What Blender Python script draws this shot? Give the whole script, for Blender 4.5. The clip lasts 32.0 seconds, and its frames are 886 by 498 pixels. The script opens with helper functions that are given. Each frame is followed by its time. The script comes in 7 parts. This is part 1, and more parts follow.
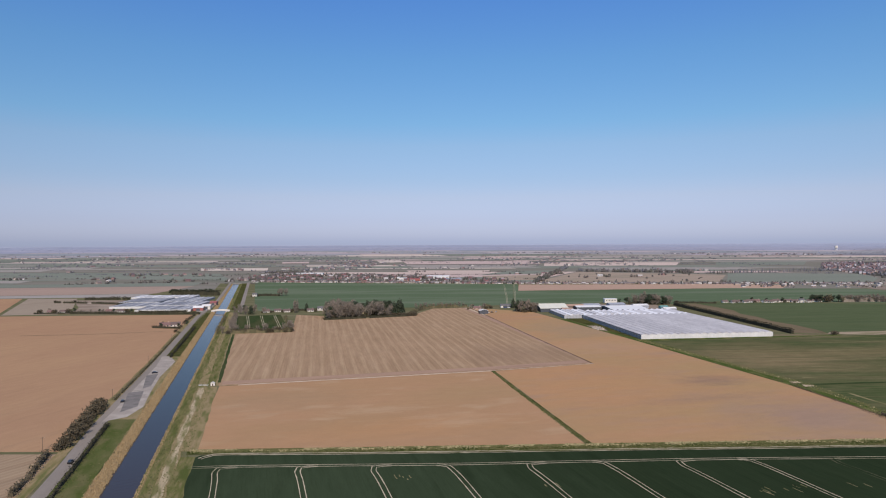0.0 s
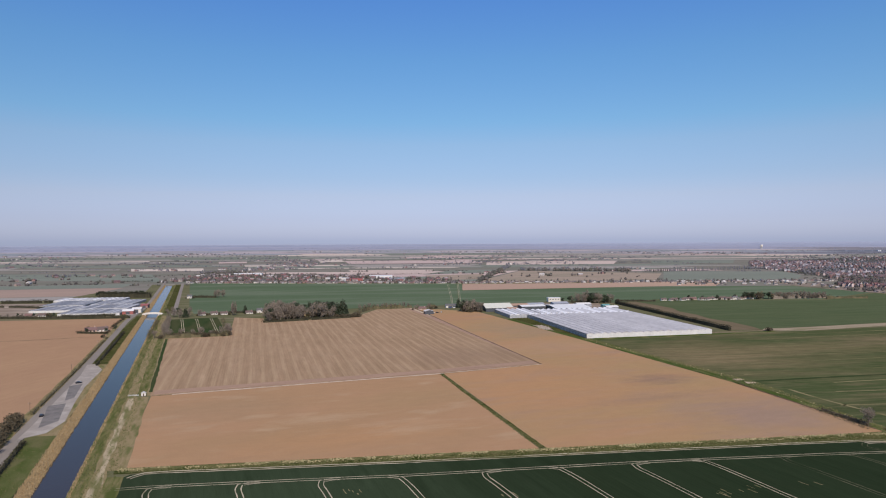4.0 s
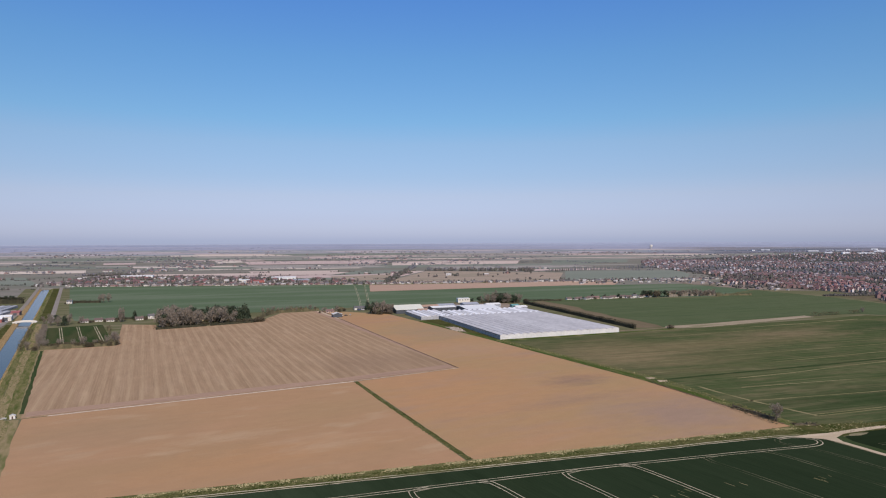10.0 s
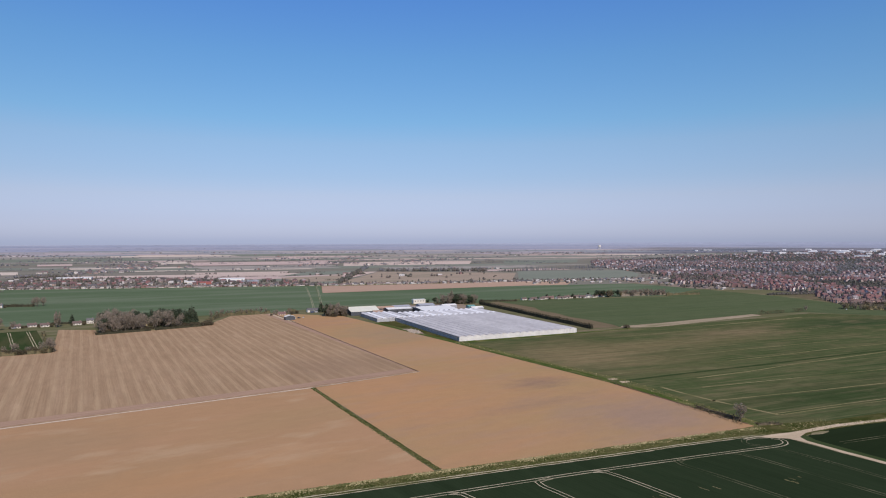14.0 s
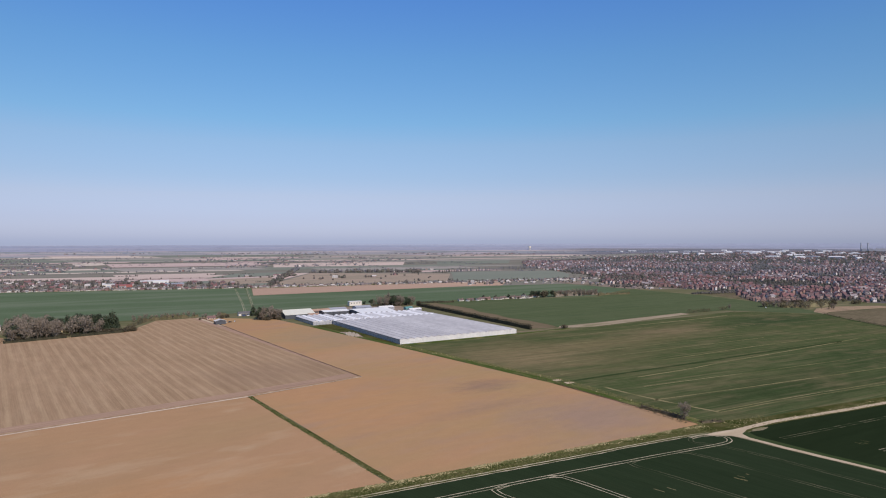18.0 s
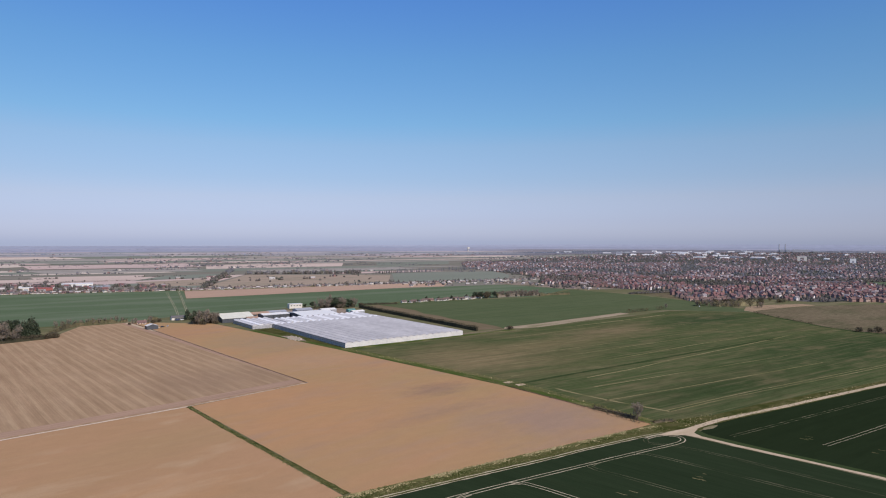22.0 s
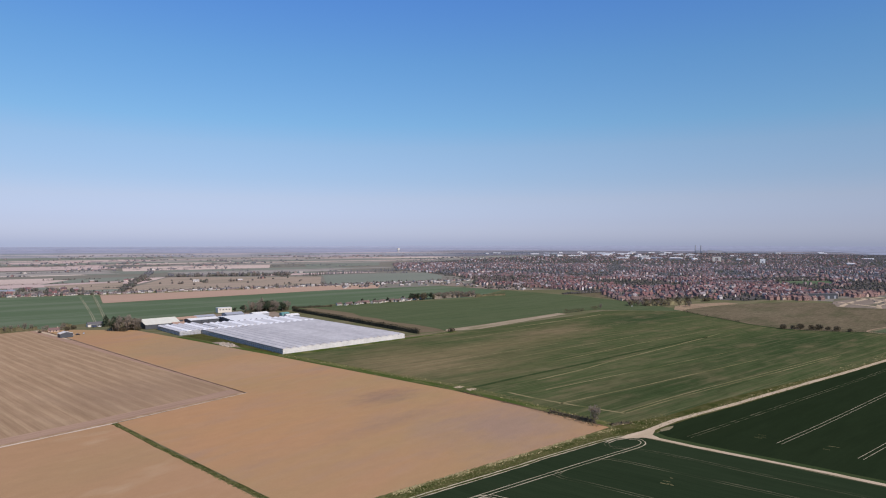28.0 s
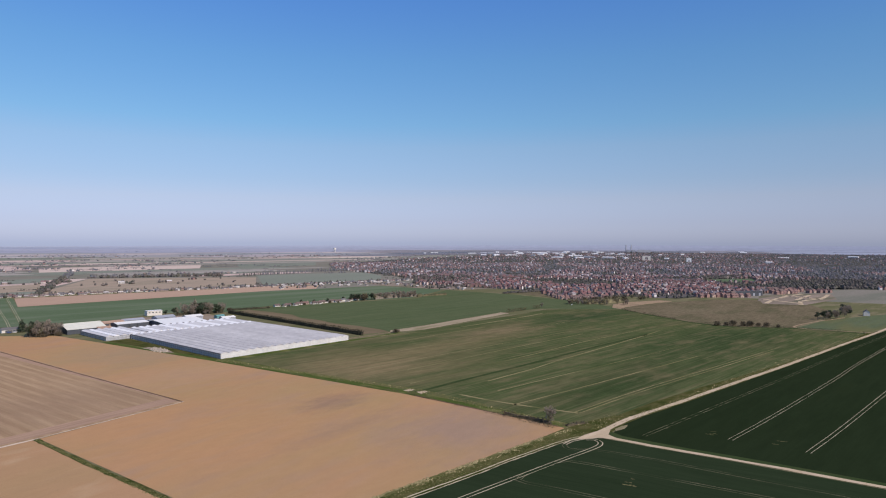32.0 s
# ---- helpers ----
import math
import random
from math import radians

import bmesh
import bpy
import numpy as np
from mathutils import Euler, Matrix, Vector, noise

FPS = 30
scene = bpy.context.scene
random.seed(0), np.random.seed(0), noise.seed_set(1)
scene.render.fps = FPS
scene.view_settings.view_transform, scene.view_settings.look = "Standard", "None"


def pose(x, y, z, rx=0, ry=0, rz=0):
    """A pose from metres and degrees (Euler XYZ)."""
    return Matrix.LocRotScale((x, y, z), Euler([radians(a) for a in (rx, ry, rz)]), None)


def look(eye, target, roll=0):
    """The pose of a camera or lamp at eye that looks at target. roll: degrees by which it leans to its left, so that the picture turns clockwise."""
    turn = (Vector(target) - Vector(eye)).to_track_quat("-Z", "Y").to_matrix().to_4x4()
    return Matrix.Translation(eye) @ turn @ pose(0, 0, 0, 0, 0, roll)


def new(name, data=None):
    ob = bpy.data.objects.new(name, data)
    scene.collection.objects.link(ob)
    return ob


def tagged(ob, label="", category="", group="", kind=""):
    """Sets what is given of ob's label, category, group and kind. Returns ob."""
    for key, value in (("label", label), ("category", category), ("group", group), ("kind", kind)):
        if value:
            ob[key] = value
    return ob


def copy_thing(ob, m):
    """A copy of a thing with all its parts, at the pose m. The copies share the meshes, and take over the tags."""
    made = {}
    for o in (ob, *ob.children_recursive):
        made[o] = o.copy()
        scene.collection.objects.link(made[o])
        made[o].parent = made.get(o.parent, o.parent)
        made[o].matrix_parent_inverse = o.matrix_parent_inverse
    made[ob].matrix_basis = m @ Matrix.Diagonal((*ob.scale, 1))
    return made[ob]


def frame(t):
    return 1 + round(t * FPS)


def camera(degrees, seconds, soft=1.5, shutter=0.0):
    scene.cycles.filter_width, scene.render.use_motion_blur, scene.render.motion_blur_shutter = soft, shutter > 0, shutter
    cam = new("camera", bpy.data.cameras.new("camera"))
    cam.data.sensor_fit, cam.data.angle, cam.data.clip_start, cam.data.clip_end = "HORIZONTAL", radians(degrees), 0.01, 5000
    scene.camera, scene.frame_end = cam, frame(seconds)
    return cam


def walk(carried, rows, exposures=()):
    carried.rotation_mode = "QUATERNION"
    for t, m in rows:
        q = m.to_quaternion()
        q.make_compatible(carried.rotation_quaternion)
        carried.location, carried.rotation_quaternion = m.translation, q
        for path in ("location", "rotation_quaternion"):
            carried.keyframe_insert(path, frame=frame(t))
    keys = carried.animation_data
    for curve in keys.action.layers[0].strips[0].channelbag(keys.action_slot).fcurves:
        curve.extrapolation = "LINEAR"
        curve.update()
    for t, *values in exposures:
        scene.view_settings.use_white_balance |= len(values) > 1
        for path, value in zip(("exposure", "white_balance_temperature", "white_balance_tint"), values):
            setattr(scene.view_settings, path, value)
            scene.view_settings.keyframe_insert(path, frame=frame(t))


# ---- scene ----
cam = camera(69.75, 32.0, soft=1.12)
# seconds, eye in metres, yaw, pitch and roll in degrees
PATH = [
    (0, 0.00, -0.00, 100.00, -0.000, -0.722, 0.199),
    (1, -0.83, 2.95, 100.15, -1.137, -0.746, 0.209),
    (2, -1.30, 6.49, 100.27, -2.642, -0.780, 0.220),
    (3, -2.78, 9.24, 100.43, -3.996, -0.809, 0.216),
    (3.5, -3.58, 11.18, 100.48, -4.602, -0.813, 0.214),
    (5.5, -5.55, 18.31, 100.45, -7.541, -0.834, 0.190),
    (6, -5.89, 19.86, 100.42, -8.252, -0.834, 0.191),
    (7, -6.77, 23.36, 100.34, -9.309, -0.850, 0.199),
    (8, -8.09, 27.03, 100.46, -10.768, -0.847, 0.173),
    (9, -9.00, 30.46, 100.67, -12.304, -0.844, 0.144),
    (10, -10.21, 34.32, 100.89, -13.958, -0.845, 0.122),
    (11, -11.23, 37.73, 100.98, -14.978, -0.851, 0.110),
    (12, -12.31, 41.41, 100.98, -16.271, -0.849, 0.105),
    (13, -12.99, 45.16, 100.90, -17.216, -0.849, 0.104),
    (14, -14.05, 48.69, 100.86, -18.407, -0.820, 0.087),
    (14.5, -14.52, 49.99, 100.84, -19.306, -0.817, 0.081),
    (16.5, -17.28, 56.85, 100.84, -23.010, -0.761, 0.038),
    (17, -18.34, 59.22, 100.83, -23.692, -0.759, 0.029),
    (18, -19.17, 62.08, 100.89, -24.610, -0.746, -0.003),
    (19, -19.98, 65.46, 100.96, -25.538, -0.735, -0.033),
    (20, -21.20, 68.69, 101.00, -27.080, -0.700, -0.059),
    (21, -22.06, 72.64, 100.89, -29.072, -0.691, -0.084),
    (22, -22.76, 75.32, 100.80, -30.237, -0.655, -0.089),
    (23, -23.28, 79.23, 100.70, -31.058, -0.623, -0.093),
    (24, -23.47, 83.05, 100.56, -32.254, -0.587, -0.092),
    (25, -24.16, 86.50, 100.43, -33.426, -0.558, -0.087),
    (25.5, -24.39, 88.68, 100.40, -33.930, -0.551, -0.087),
    (27.5, -25.59, 95.30, 100.36, -36.055, -0.538, -0.121),
    (28, -26.19, 97.11, 100.34, -36.720, -0.540, -0.123),
    (29, -26.33, 100.81, 100.24, -37.744, -0.542, -0.132),
    (30, -26.48, 104.59, 100.16, -39.102, -0.542, -0.137),
    (31, -26.59, 108.05, 100.08, -40.656, -0.554, -0.140),
    (32, -26.77, 112.05, 99.97, -42.486, -0.556, -0.144),
]
walk(cam, [(t, pose(x, y, z, 90 + pitch, roll, yaw)) for t, x, y, z, yaw, pitch, roll in PATH], [(0, 0.0), (14, 0.0), (24, 0.03), (32, 0.07)])

# ---- world, sun ----
SUN_AZ, SUN_EL = 173.0, 42.0
world = bpy.data.worlds.new("world")
scene.world = world
world.use_nodes = True
wt = world.node_tree
sky = wt.nodes.new("ShaderNodeTexSky")
sky.sky_type = "NISHITA"
sky.sun_disc = False
sky.sun_elevation, sky.sun_rotation = radians(SUN_EL), radians(-SUN_AZ)
sky.altitude, sky.air_density, sky.dust_density, sky.ozone_density = 100, 1.0, 0.5, 3.0
wt.nodes["Background"].inputs[1].default_value = 0.15
coord = wt.nodes.new("ShaderNodeTexCoord")
split = wt.nodes.new("ShaderNodeSeparateXYZ")
wt.links.new(coord.outputs["Generated"], split.inputs[0])
haze = wt.nodes.new("ShaderNodeValToRGB")
SKY_GAIN = [(0.0, (0.445, 0.50, 0.86)), (0.033, (0.47, 0.472, 0.725)), (0.068, (0.55, 0.505, 0.646)), (0.096, (0.536, 0.531, 0.641)), (0.147, (0.573, 0.605, 0.673)), (0.181, (0.494, 0.64, 0.723)), (0.271, (0.46, 0.68, 0.826)), (0.355, (0.426, 0.669, 0.958))]
while len(haze.color_ramp.elements) < len(SKY_GAIN):
    haze.color_ramp.elements.new(0.5)
for stop, (at, gain) in zip(haze.color_ramp.elements, SKY_GAIN):
    stop.position, stop.color = at, (*gain, 1)
wt.links.new(split.outputs[2], haze.inputs[0])
clear_sky = wt.nodes.new("ShaderNodeMix")
clear_sky.data_type, clear_sky.blend_type = "RGBA", "MULTIPLY"
clear_sky.inputs[0].default_value = 1.0
wt.links.new(sky.outputs[0], clear_sky.inputs[6])
wt.links.new(haze.outputs[0], clear_sky.inputs[7])
wt.links.new(clear_sky.outputs[2], wt.nodes["Background"].inputs[0])
sun = new("sun", bpy.data.lights.new("sun", "SUN"))
sun.data.energy, sun.data.angle, sun.data.color = 4.5, radians(0.5), (1.0, 0.872, 0.755)
az, el = radians(SUN_AZ), radians(SUN_EL)
TO_SUN = Vector((math.sin(az) * math.cos(el), math.cos(az) * math.cos(el), math.sin(el)))
sun.matrix_world = look(TO_SUN * 300, (0, 0, 0))
scene.view_settings.exposure = 0.0


# ---- materials ----
def nodes_of(name):
    m = bpy.data.materials.new(name)
    m.use_nodes = True
    return m, m.node_tree.nodes, m.node_tree.links, m.node_tree.nodes["Principled BSDF"]


def noise_tex(n, l, vec, scale, detail=4.0, rough=0.6):
    t = n.new("ShaderNodeTexNoise")
    t.inputs["Scale"].default_value, t.inputs["Detail"].default_value, t.inputs["Roughness"].default_value = scale, detail, rough
    l.new(vec, t.inputs["Vector"])
    return t.outputs["Fac"]


def ramp(n, l, fac, stops):
    r = n.new("ShaderNodeValToRGB")
    e = r.color_ramp.elements
    while len(e) < len(stops):
        e.new(0.5)
    for i, (p, c) in enumerate(stops):
        e[i].position, e[i].color = p, (*c, 1) if len(c) == 3 else c
    l.new(fac, r.inputs[0])
    return r.outputs[0]


def mix(n, l, fac, a, b, how="MIX"):
    m = n.new("ShaderNodeMix")
    m.data_type, m.blend_type = "RGBA", how
    for sock, v in ((m.inputs[0], fac), (m.inputs[6], a), (m.inputs[7], b)):
        if isinstance(v, (int, float)):
            sock.default_value = v
        elif isinstance(v, tuple):
            sock.default_value = (*v, 1)
        else:
            l.new(v, sock)
    return m.outputs[2]


def turned(n, l, angle, stretch=(1, 1, 1)):
    tc = n.new("ShaderNodeTexCoord")
    mp = n.new("ShaderNodeMapping")
    mp.vector_type = "TEXTURE"
    mp.inputs["Rotation"].default_value[2] = radians(angle)
    mp.inputs["Scale"].default_value = stretch
    l.new(tc.outputs["Object"], mp.inputs["Vector"])
    return mp.outputs["Vector"]


def earth(name, a, b, big=60.0, fine=3.0, angle=0.0, rows=0.0, row_colour=None, row_mix=0.5, patch=None, patch_size=90.0, rough=0.95, stretch=6.0, patch_at=(0.5, 0.62), jitter=0.0, sharp=(0.3, 0.7), hair=2.2, even=0.5, spots=(), streaks=(), mottle=0.07):
    """Field surface: colours a and b mixed over large soft patches, a fine grain, streaks along angle (degrees from the x axis) and rows of that spacing."""
    m, n, l, p = nodes_of(name)
    v = turned(n, l, angle)
    vs = turned(n, l, angle, (stretch, 1, 1))
    big_f = noise_tex(n, l, vs, 1.0 / big, 5, 0.55)
    col = mix(n, l, ramp(n, l, big_f, [(0.36, (0, 0, 0)), (0.64, (1, 1, 1))]), a, b)
    if patch:
        pf = noise_tex(n, l, vs, 1.0 / patch_size, 3, 0.5)
        col = mix(n, l, ramp(n, l, pf, [(patch_at[0], (0, 0, 0)), (patch_at[1], (1, 1, 1))]), col, patch)
    if rows:
        w = n.new("ShaderNodeTexWave")
        w.bands_direction = "Y"
        w.inputs["Scale"].default_value = 0.31416 / rows
        w.inputs["Distortion"].default_value = jitter
        w.inputs["Detail"].default_value = 2
        w.inputs["Detail Scale"].default_value = 0.6
        l.new(v, w.inputs["Vector"])
        streak = noise_tex(n, l, turned(n, l, angle, (90, hair, 1)), 1.0, 3, 0.6)
        f = mix(n, l, even, ramp(n, l, w.outputs["Fac"], [(sharp[0], (0, 0, 0)), (sharp[1], (1, 1, 1))]), ramp(n, l, streak, [(0.4, (0, 0, 0)), (0.6, (1, 1, 1))]))
        f = mix(n, l, 1.0, f, (row_mix, row_mix, row_mix), "MULTIPLY")
        col = mix(n, l, f, col, row_colour)
    for cx, cy, rx, ry, tone, amount in spots:
        tc = n.new("ShaderNodeTexCoord")
        mp = n.new("ShaderNodeMapping")
        mp.vector_type = "TEXTURE"
        mp.inputs["Location"].default_value = (cx, cy, 0)
        mp.inputs["Rotation"].default_value[2] = radians(angle)
        mp.inputs["Scale"].default_value = (rx * 2.4, ry * 2.4, 1000)
        l.new(tc.outputs["Object"], mp.inputs["Vector"])
        reach = n.new("ShaderNodeVectorMath")
        reach.operation = "LENGTH"
        l.new(mp.outputs["Vector"], reach.inputs[0])
        ragged = n.new("ShaderNodeMath")
        ragged.operation = "MULTIPLY_ADD"
        l.new(noise_tex(n, l, vs, 1.0 / min(rx, ry) * 2.2, 6, 0.65), ragged.inputs[0])
        ragged.inputs[1].default_value = 0.9
        l.new(reach.outputs["Value"], ragged.inputs[2])
        near_f = ramp(n, l, ragged.outputs[0], [(0.55, (amount,) * 3), (1.0, (0, 0, 0))])
        col = mix(n, l, near_f, col, tone)
    for width, length, tone, amount, lo, hi in streaks:
        sf = noise_tex(n, l, turned(n, l, angle, (length, width, 1)), 1.0, 4, 0.6)
        col = mix(n, l, ramp(n, l, sf, [(lo, (0, 0, 0)), (hi, (amount,) * 3)]), col, tone)
    if mottle:
        blot = noise_tex(n, l, vs, 0.16, 5, 0.75)
        col = mix(n, l, 1.0, col, ramp(n, l, blot, [(0.3, (1 - mottle,) * 3), (0.7, (1 + mottle,) * 3)]), "MULTIPLY")
    grain = noise_tex(n, l, v, fine, 4, 0.7)
    col = mix(n, l, 1.0, col, ramp(n, l, grain, [(0.25, (0.82, 0.82, 0.82)), (0.75, (1.14, 1.14, 1.14))]), "MULTIPLY")
    l.new(col, p.inputs["Base Color"])
    p.inputs["Roughness"].default_value = rough
    p.inputs["Specular IOR Level"].default_value = 0.0
    bump = n.new("ShaderNodeBump")
    bump.inputs["Strength"].default_value, bump.inputs["Distance"].default_value = 0.5, 0.12
    l.new(grain, bump.inputs["Height"])
    l.new(bump.outputs[0], p.inputs["Normal"])
    return m


def solid(name, colour, rough=0.8, vary=0.12, scale=1.5, metal=0.0, spec=0.3, islands=False, second=None, per_object=False):
    """Paint, brick, bark, metal: a base colour with stains and grain; islands or per_object: a spread of tones from piece to piece."""
    m, n, l, p = nodes_of(name)
    v = turned(n, l, 0)
    f = noise_tex(n, l, v, scale, 5, 0.65)
    lo, hi = 1 - vary, 1 + vary
    base = mix(n, l, ramp(n, l, noise_tex(n, l, v, scale * 0.13, 3, 0.5), [(0.4, (0, 0, 0)), (0.6, (1, 1, 1))]), colour, second) if second and not (islands or per_object) else colour
    if islands or per_object:
        src = n.new("ShaderNodeNewGeometry").outputs["Random Per Island"] if islands else n.new("ShaderNodeObjectInfo").outputs["Random"]
        base = mix(n, l, src, colour, second or tuple(c * 0.6 for c in colour))
    col = mix(n, l, 1.0, base, ramp(n, l, f, [(0.3, (lo, lo, lo)), (0.7, (hi, hi, hi))]), "MULTIPLY")
    l.new(col, p.inputs["Base Color"])
    p.inputs["Roughness"].default_value, p.inputs["Metallic"].default_value, p.inputs["Specular IOR Level"].default_value = rough, metal, spec
    return m


def palette(name, colours, rough=0.9, vary=0.15, scale=0.8, spec=0.2):
    """A colour for each loose piece of a mesh, picked from a few."""
    m, n, l, p = nodes_of(name)
    g = n.new("ShaderNodeNewGeometry")
    r = n.new("ShaderNodeValToRGB")
    r.color_ramp.interpolation = "CONSTANT"
    e = r.color_ramp.elements
    while len(e) < len(colours):
        e.new(0.5)
    for i, c in enumerate(colours):
        e[i].position, e[i].color = i / len(colours), (*c, 1)
    l.new(g.outputs["Random Per Island"], r.inputs[0])
    f = noise_tex(n, l, turned(n, l, 0), scale, 4, 0.65)
    col = mix(n, l, 1.0, r.outputs[0], ramp(n, l, f, [(0.3, (1 - vary,) * 3), (0.7, (1 + vary,) * 3)]), "MULTIPLY")
    l.new(col, p.inputs["Base Color"])
    p.inputs["Roughness"].default_value, p.inputs["Specular IOR Level"].default_value = rough, spec
    return m


M = {}
M["ground"] = earth("ground", (0.135, 0.128, 0.07), (0.105, 0.108, 0.052), 30, 0.8, patch=(0.17, 0.15, 0.09), patch_size=18)
# dull, mid and far land: distance haze put into the colour, paler ring by ring
M["hazed_dull_land"] = earth("hazed_dull_land", (0.207, 0.188, 0.158), (0.179, 0.170, 0.138), 120, 0.3, patch=(0.157, 0.157, 0.126), patch_size=60)
M["hazed_mid_land"] = earth("hazed_mid_land", (0.253, 0.236, 0.206), (0.207, 0.218, 0.181), 200, 0.05, 0)
M["hazed_far_land"] = earth("hazed_far_land", (0.2745, 0.2988, 0.3655), (0.261, 0.2844, 0.3483), 300, 0.05, 0)
M["soil"] = earth("soil", (0.37, 0.222, 0.124), (0.345, 0.214, 0.115), 45, 2.0, 14, patch=(0.405, 0.275, 0.165), patch_size=18, stretch=2.2, patch_at=(0.56, 0.76), spots=((-20, 340, 60, 18, (0.395, 0.222, 0.108), 0.55), (-110, 400, 50, 34, (0.315, 0.21, 0.125), 0.5), (20, 420, 50, 26, (0.33, 0.22, 0.115), 0.45), (-40, 375, 26, 8, (0.43, 0.30, 0.185), 0.5), (10, 350, 22, 7, (0.43, 0.30, 0.185), 0.45)), streaks=((9.0, 50, (0.32, 0.205, 0.12), 0.25, 0.52, 0.7),), mottle=0.05)
M["soil_right"] = earth("soil_right", (0.38, 0.222, 0.118), (0.345, 0.225, 0.114), 60, 2.0, 14, patch=(0.315, 0.205, 0.135), patch_size=34, stretch=2.0, patch_at=(0.55, 0.78), spots=((108, 450, 60, 70, (0.40, 0.225, 0.112), 0.6), (166, 720, 70, 60, (0.30, 0.215, 0.13), 0.8), (150, 600, 60, 40, (0.385, 0.245, 0.15), 0.5), (192, 452, 26, 15, (0.215, 0.142, 0.108), 0.6), (214, 358, 52, 38, (0.275, 0.192, 0.15), 0.7), (165, 400, 50, 9, (0.27, 0.18, 0.125), 0.5), (70, 840, 50, 60, (0.36, 0.21, 0.115), 0.7)), streaks=((12.0, 60, (0.335, 0.225, 0.15), 0.35, 0.5, 0.7),), mottle=0.05)
M["soil_left"] = earth("soil_left", (0.36, 0.225, 0.13), (0.33, 0.20, 0.12), 80, 2.0, 70, stretch=3, streaks=((4.0, 160, (0.30, 0.195, 0.12), 0.4, 0.52, 0.68),))
M["striped"] = earth("striped", (0.27, 0.178, 0.108), (0.305, 0.203, 0.125), 22, 2.0, 101.3, 8.5, (0.415, 0.298, 0.182), 0.62, stretch=5, jitter=0.7, patch=(0.335, 0.23, 0.145), patch_size=12, patch_at=(0.5, 0.75), sharp=(0.5, 0.97), hair=0.9, even=0.45, spots=((70, 560, 50, 50, (0.235, 0.158, 0.106), 0.5), (-110, 620, 80, 50, (0.33, 0.225, 0.138), 0.4)), streaks=((2.2, 60, (0.235, 0.155, 0.098), 0.32, 0.52, 0.7),), mottle=0.1)
# the wide pale spot paints in the crop's brighter look with the sun behind
M["wheat"] = earth("wheat", (0.01794, 0.02898, 0.0138), (0.02162, 0.03358, 0.01638), 40, 2.5, 106, 2.0, (0.02576, 0.0368, 0.0184), 0.5, patch=(0.02576, 0.03496, 0.0161), patch_size=30, patch_at=(0.58, 0.78), spots=((-50, 255, 120, 90, (0.0414, 0.05796, 0.03128), 0.85),), streaks=((0.6, 30, (0.0276, 0.04048, 0.01932), 0.5, 0.54, 0.7), (8.0, 60, (0.01518, 0.02484, 0.0115), 0.5, 0.52, 0.7)), mottle=0.1)
M["wheat_east"] = earth("wheat_east", (0.01505, 0.02408, 0.01075), (0.01806, 0.02752, 0.01273), 40, 2.5, 4, 2.0, (0.01591, 0.02408, 0.01075), 0.5, patch=(0.01978, 0.02838, 0.01247), patch_size=30, patch_at=(0.58, 0.78), streaks=((0.6, 30, (0.01806, 0.02666, 0.01204), 0.5, 0.54, 0.7), (8.0, 60, (0.0129, 0.02064, 0.00946), 0.5, 0.52, 0.7)), mottle=0.1)
M["crop"] = earth("crop", (0.082, 0.118, 0.064), (0.100, 0.136, 0.078), 60, 2.0, 5, 16.0, (0.128, 0.160, 0.104), 0.35, stretch=6, patch=(0.130, 0.158, 0.102), patch_size=60, hair=3, streaks=((6.0, 120, (0.075, 0.108, 0.058), 0.5, 0.52, 0.7),))
M["mixed"] = earth("mixed", (0.044, 0.06688, 0.02376), (0.05984, 0.0792, 0.03168), 40, 2.2, 3.2, 6.0, (0.1496, 0.1364, 0.06864), 0.4, patch=(0.1144, 0.09856, 0.05104), patch_size=48, stretch=2.4, patch_at=(0.54, 0.78), jitter=2.0, sharp=(0.5, 0.95), hair=1.2, even=0.7, spots=((285, 540, 100, 80, (0.176, 0.1364, 0.07304), 0.75), (275, 520, 50, 40, (0.2112, 0.1584, 0.08624), 0.6), (390, 565, 120, 26, (0.176, 0.139, 0.07216), 0.7), (505, 600, 80, 30, (0.1892, 0.1408, 0.08096), 0.75), (640, 400, 190, 60, (0.02816, 0.04928, 0.01936), 0.75), (370, 358, 120, 34, (0.03168, 0.0484, 0.01936), 0.7), (700, 620, 110, 40, (0.02992, 0.0528, 0.02288), 0.75)), streaks=((7.0, 150, (0.0352, 0.05632, 0.02112), 0.45, 0.5, 0.7), (4.5, 130, (0.1628, 0.1364, 0.0748), 0.5, 0.52, 0.72), (1.8, 90, (0.1496, 0.1408, 0.0748), 0.3, 0.52, 0.7), (20, 60, (0.1628, 0.132, 0.07216), 0.6, 0.52, 0.72)), mottle=0.16)
M["pasture"] = earth("pasture", (0.088, 0.108, 0.062), (0.10, 0.12, 0.07), 50, 2.0, 4, 12.0, (0.10, 0.12, 0.05), 0.3, patch=(0.125, 0.122, 0.06), patch_size=60, stretch=4, hair=3)
M["rough_grass"] = earth("rough_grass", (0.15, 0.12, 0.077), (0.125, 0.104, 0.064), 30, 2.0, 10, patch=(0.10, 0.092, 0.053), patch_size=30, stretch=3, patch_at=(0.5, 0.68), spots=((900, 560, 60, 40, (0.16, 0.135, 0.085), 0.5), (1080, 520, 50, 30, (0.085, 0.08, 0.045), 0.7)), streaks=((3.0, 22, (0.17, 0.14, 0.085), 0.6, 0.52, 0.66), (3.0, 18, (0.075, 0.07, 0.042), 0.6, 0.54, 0.68)), mottle=0.2)
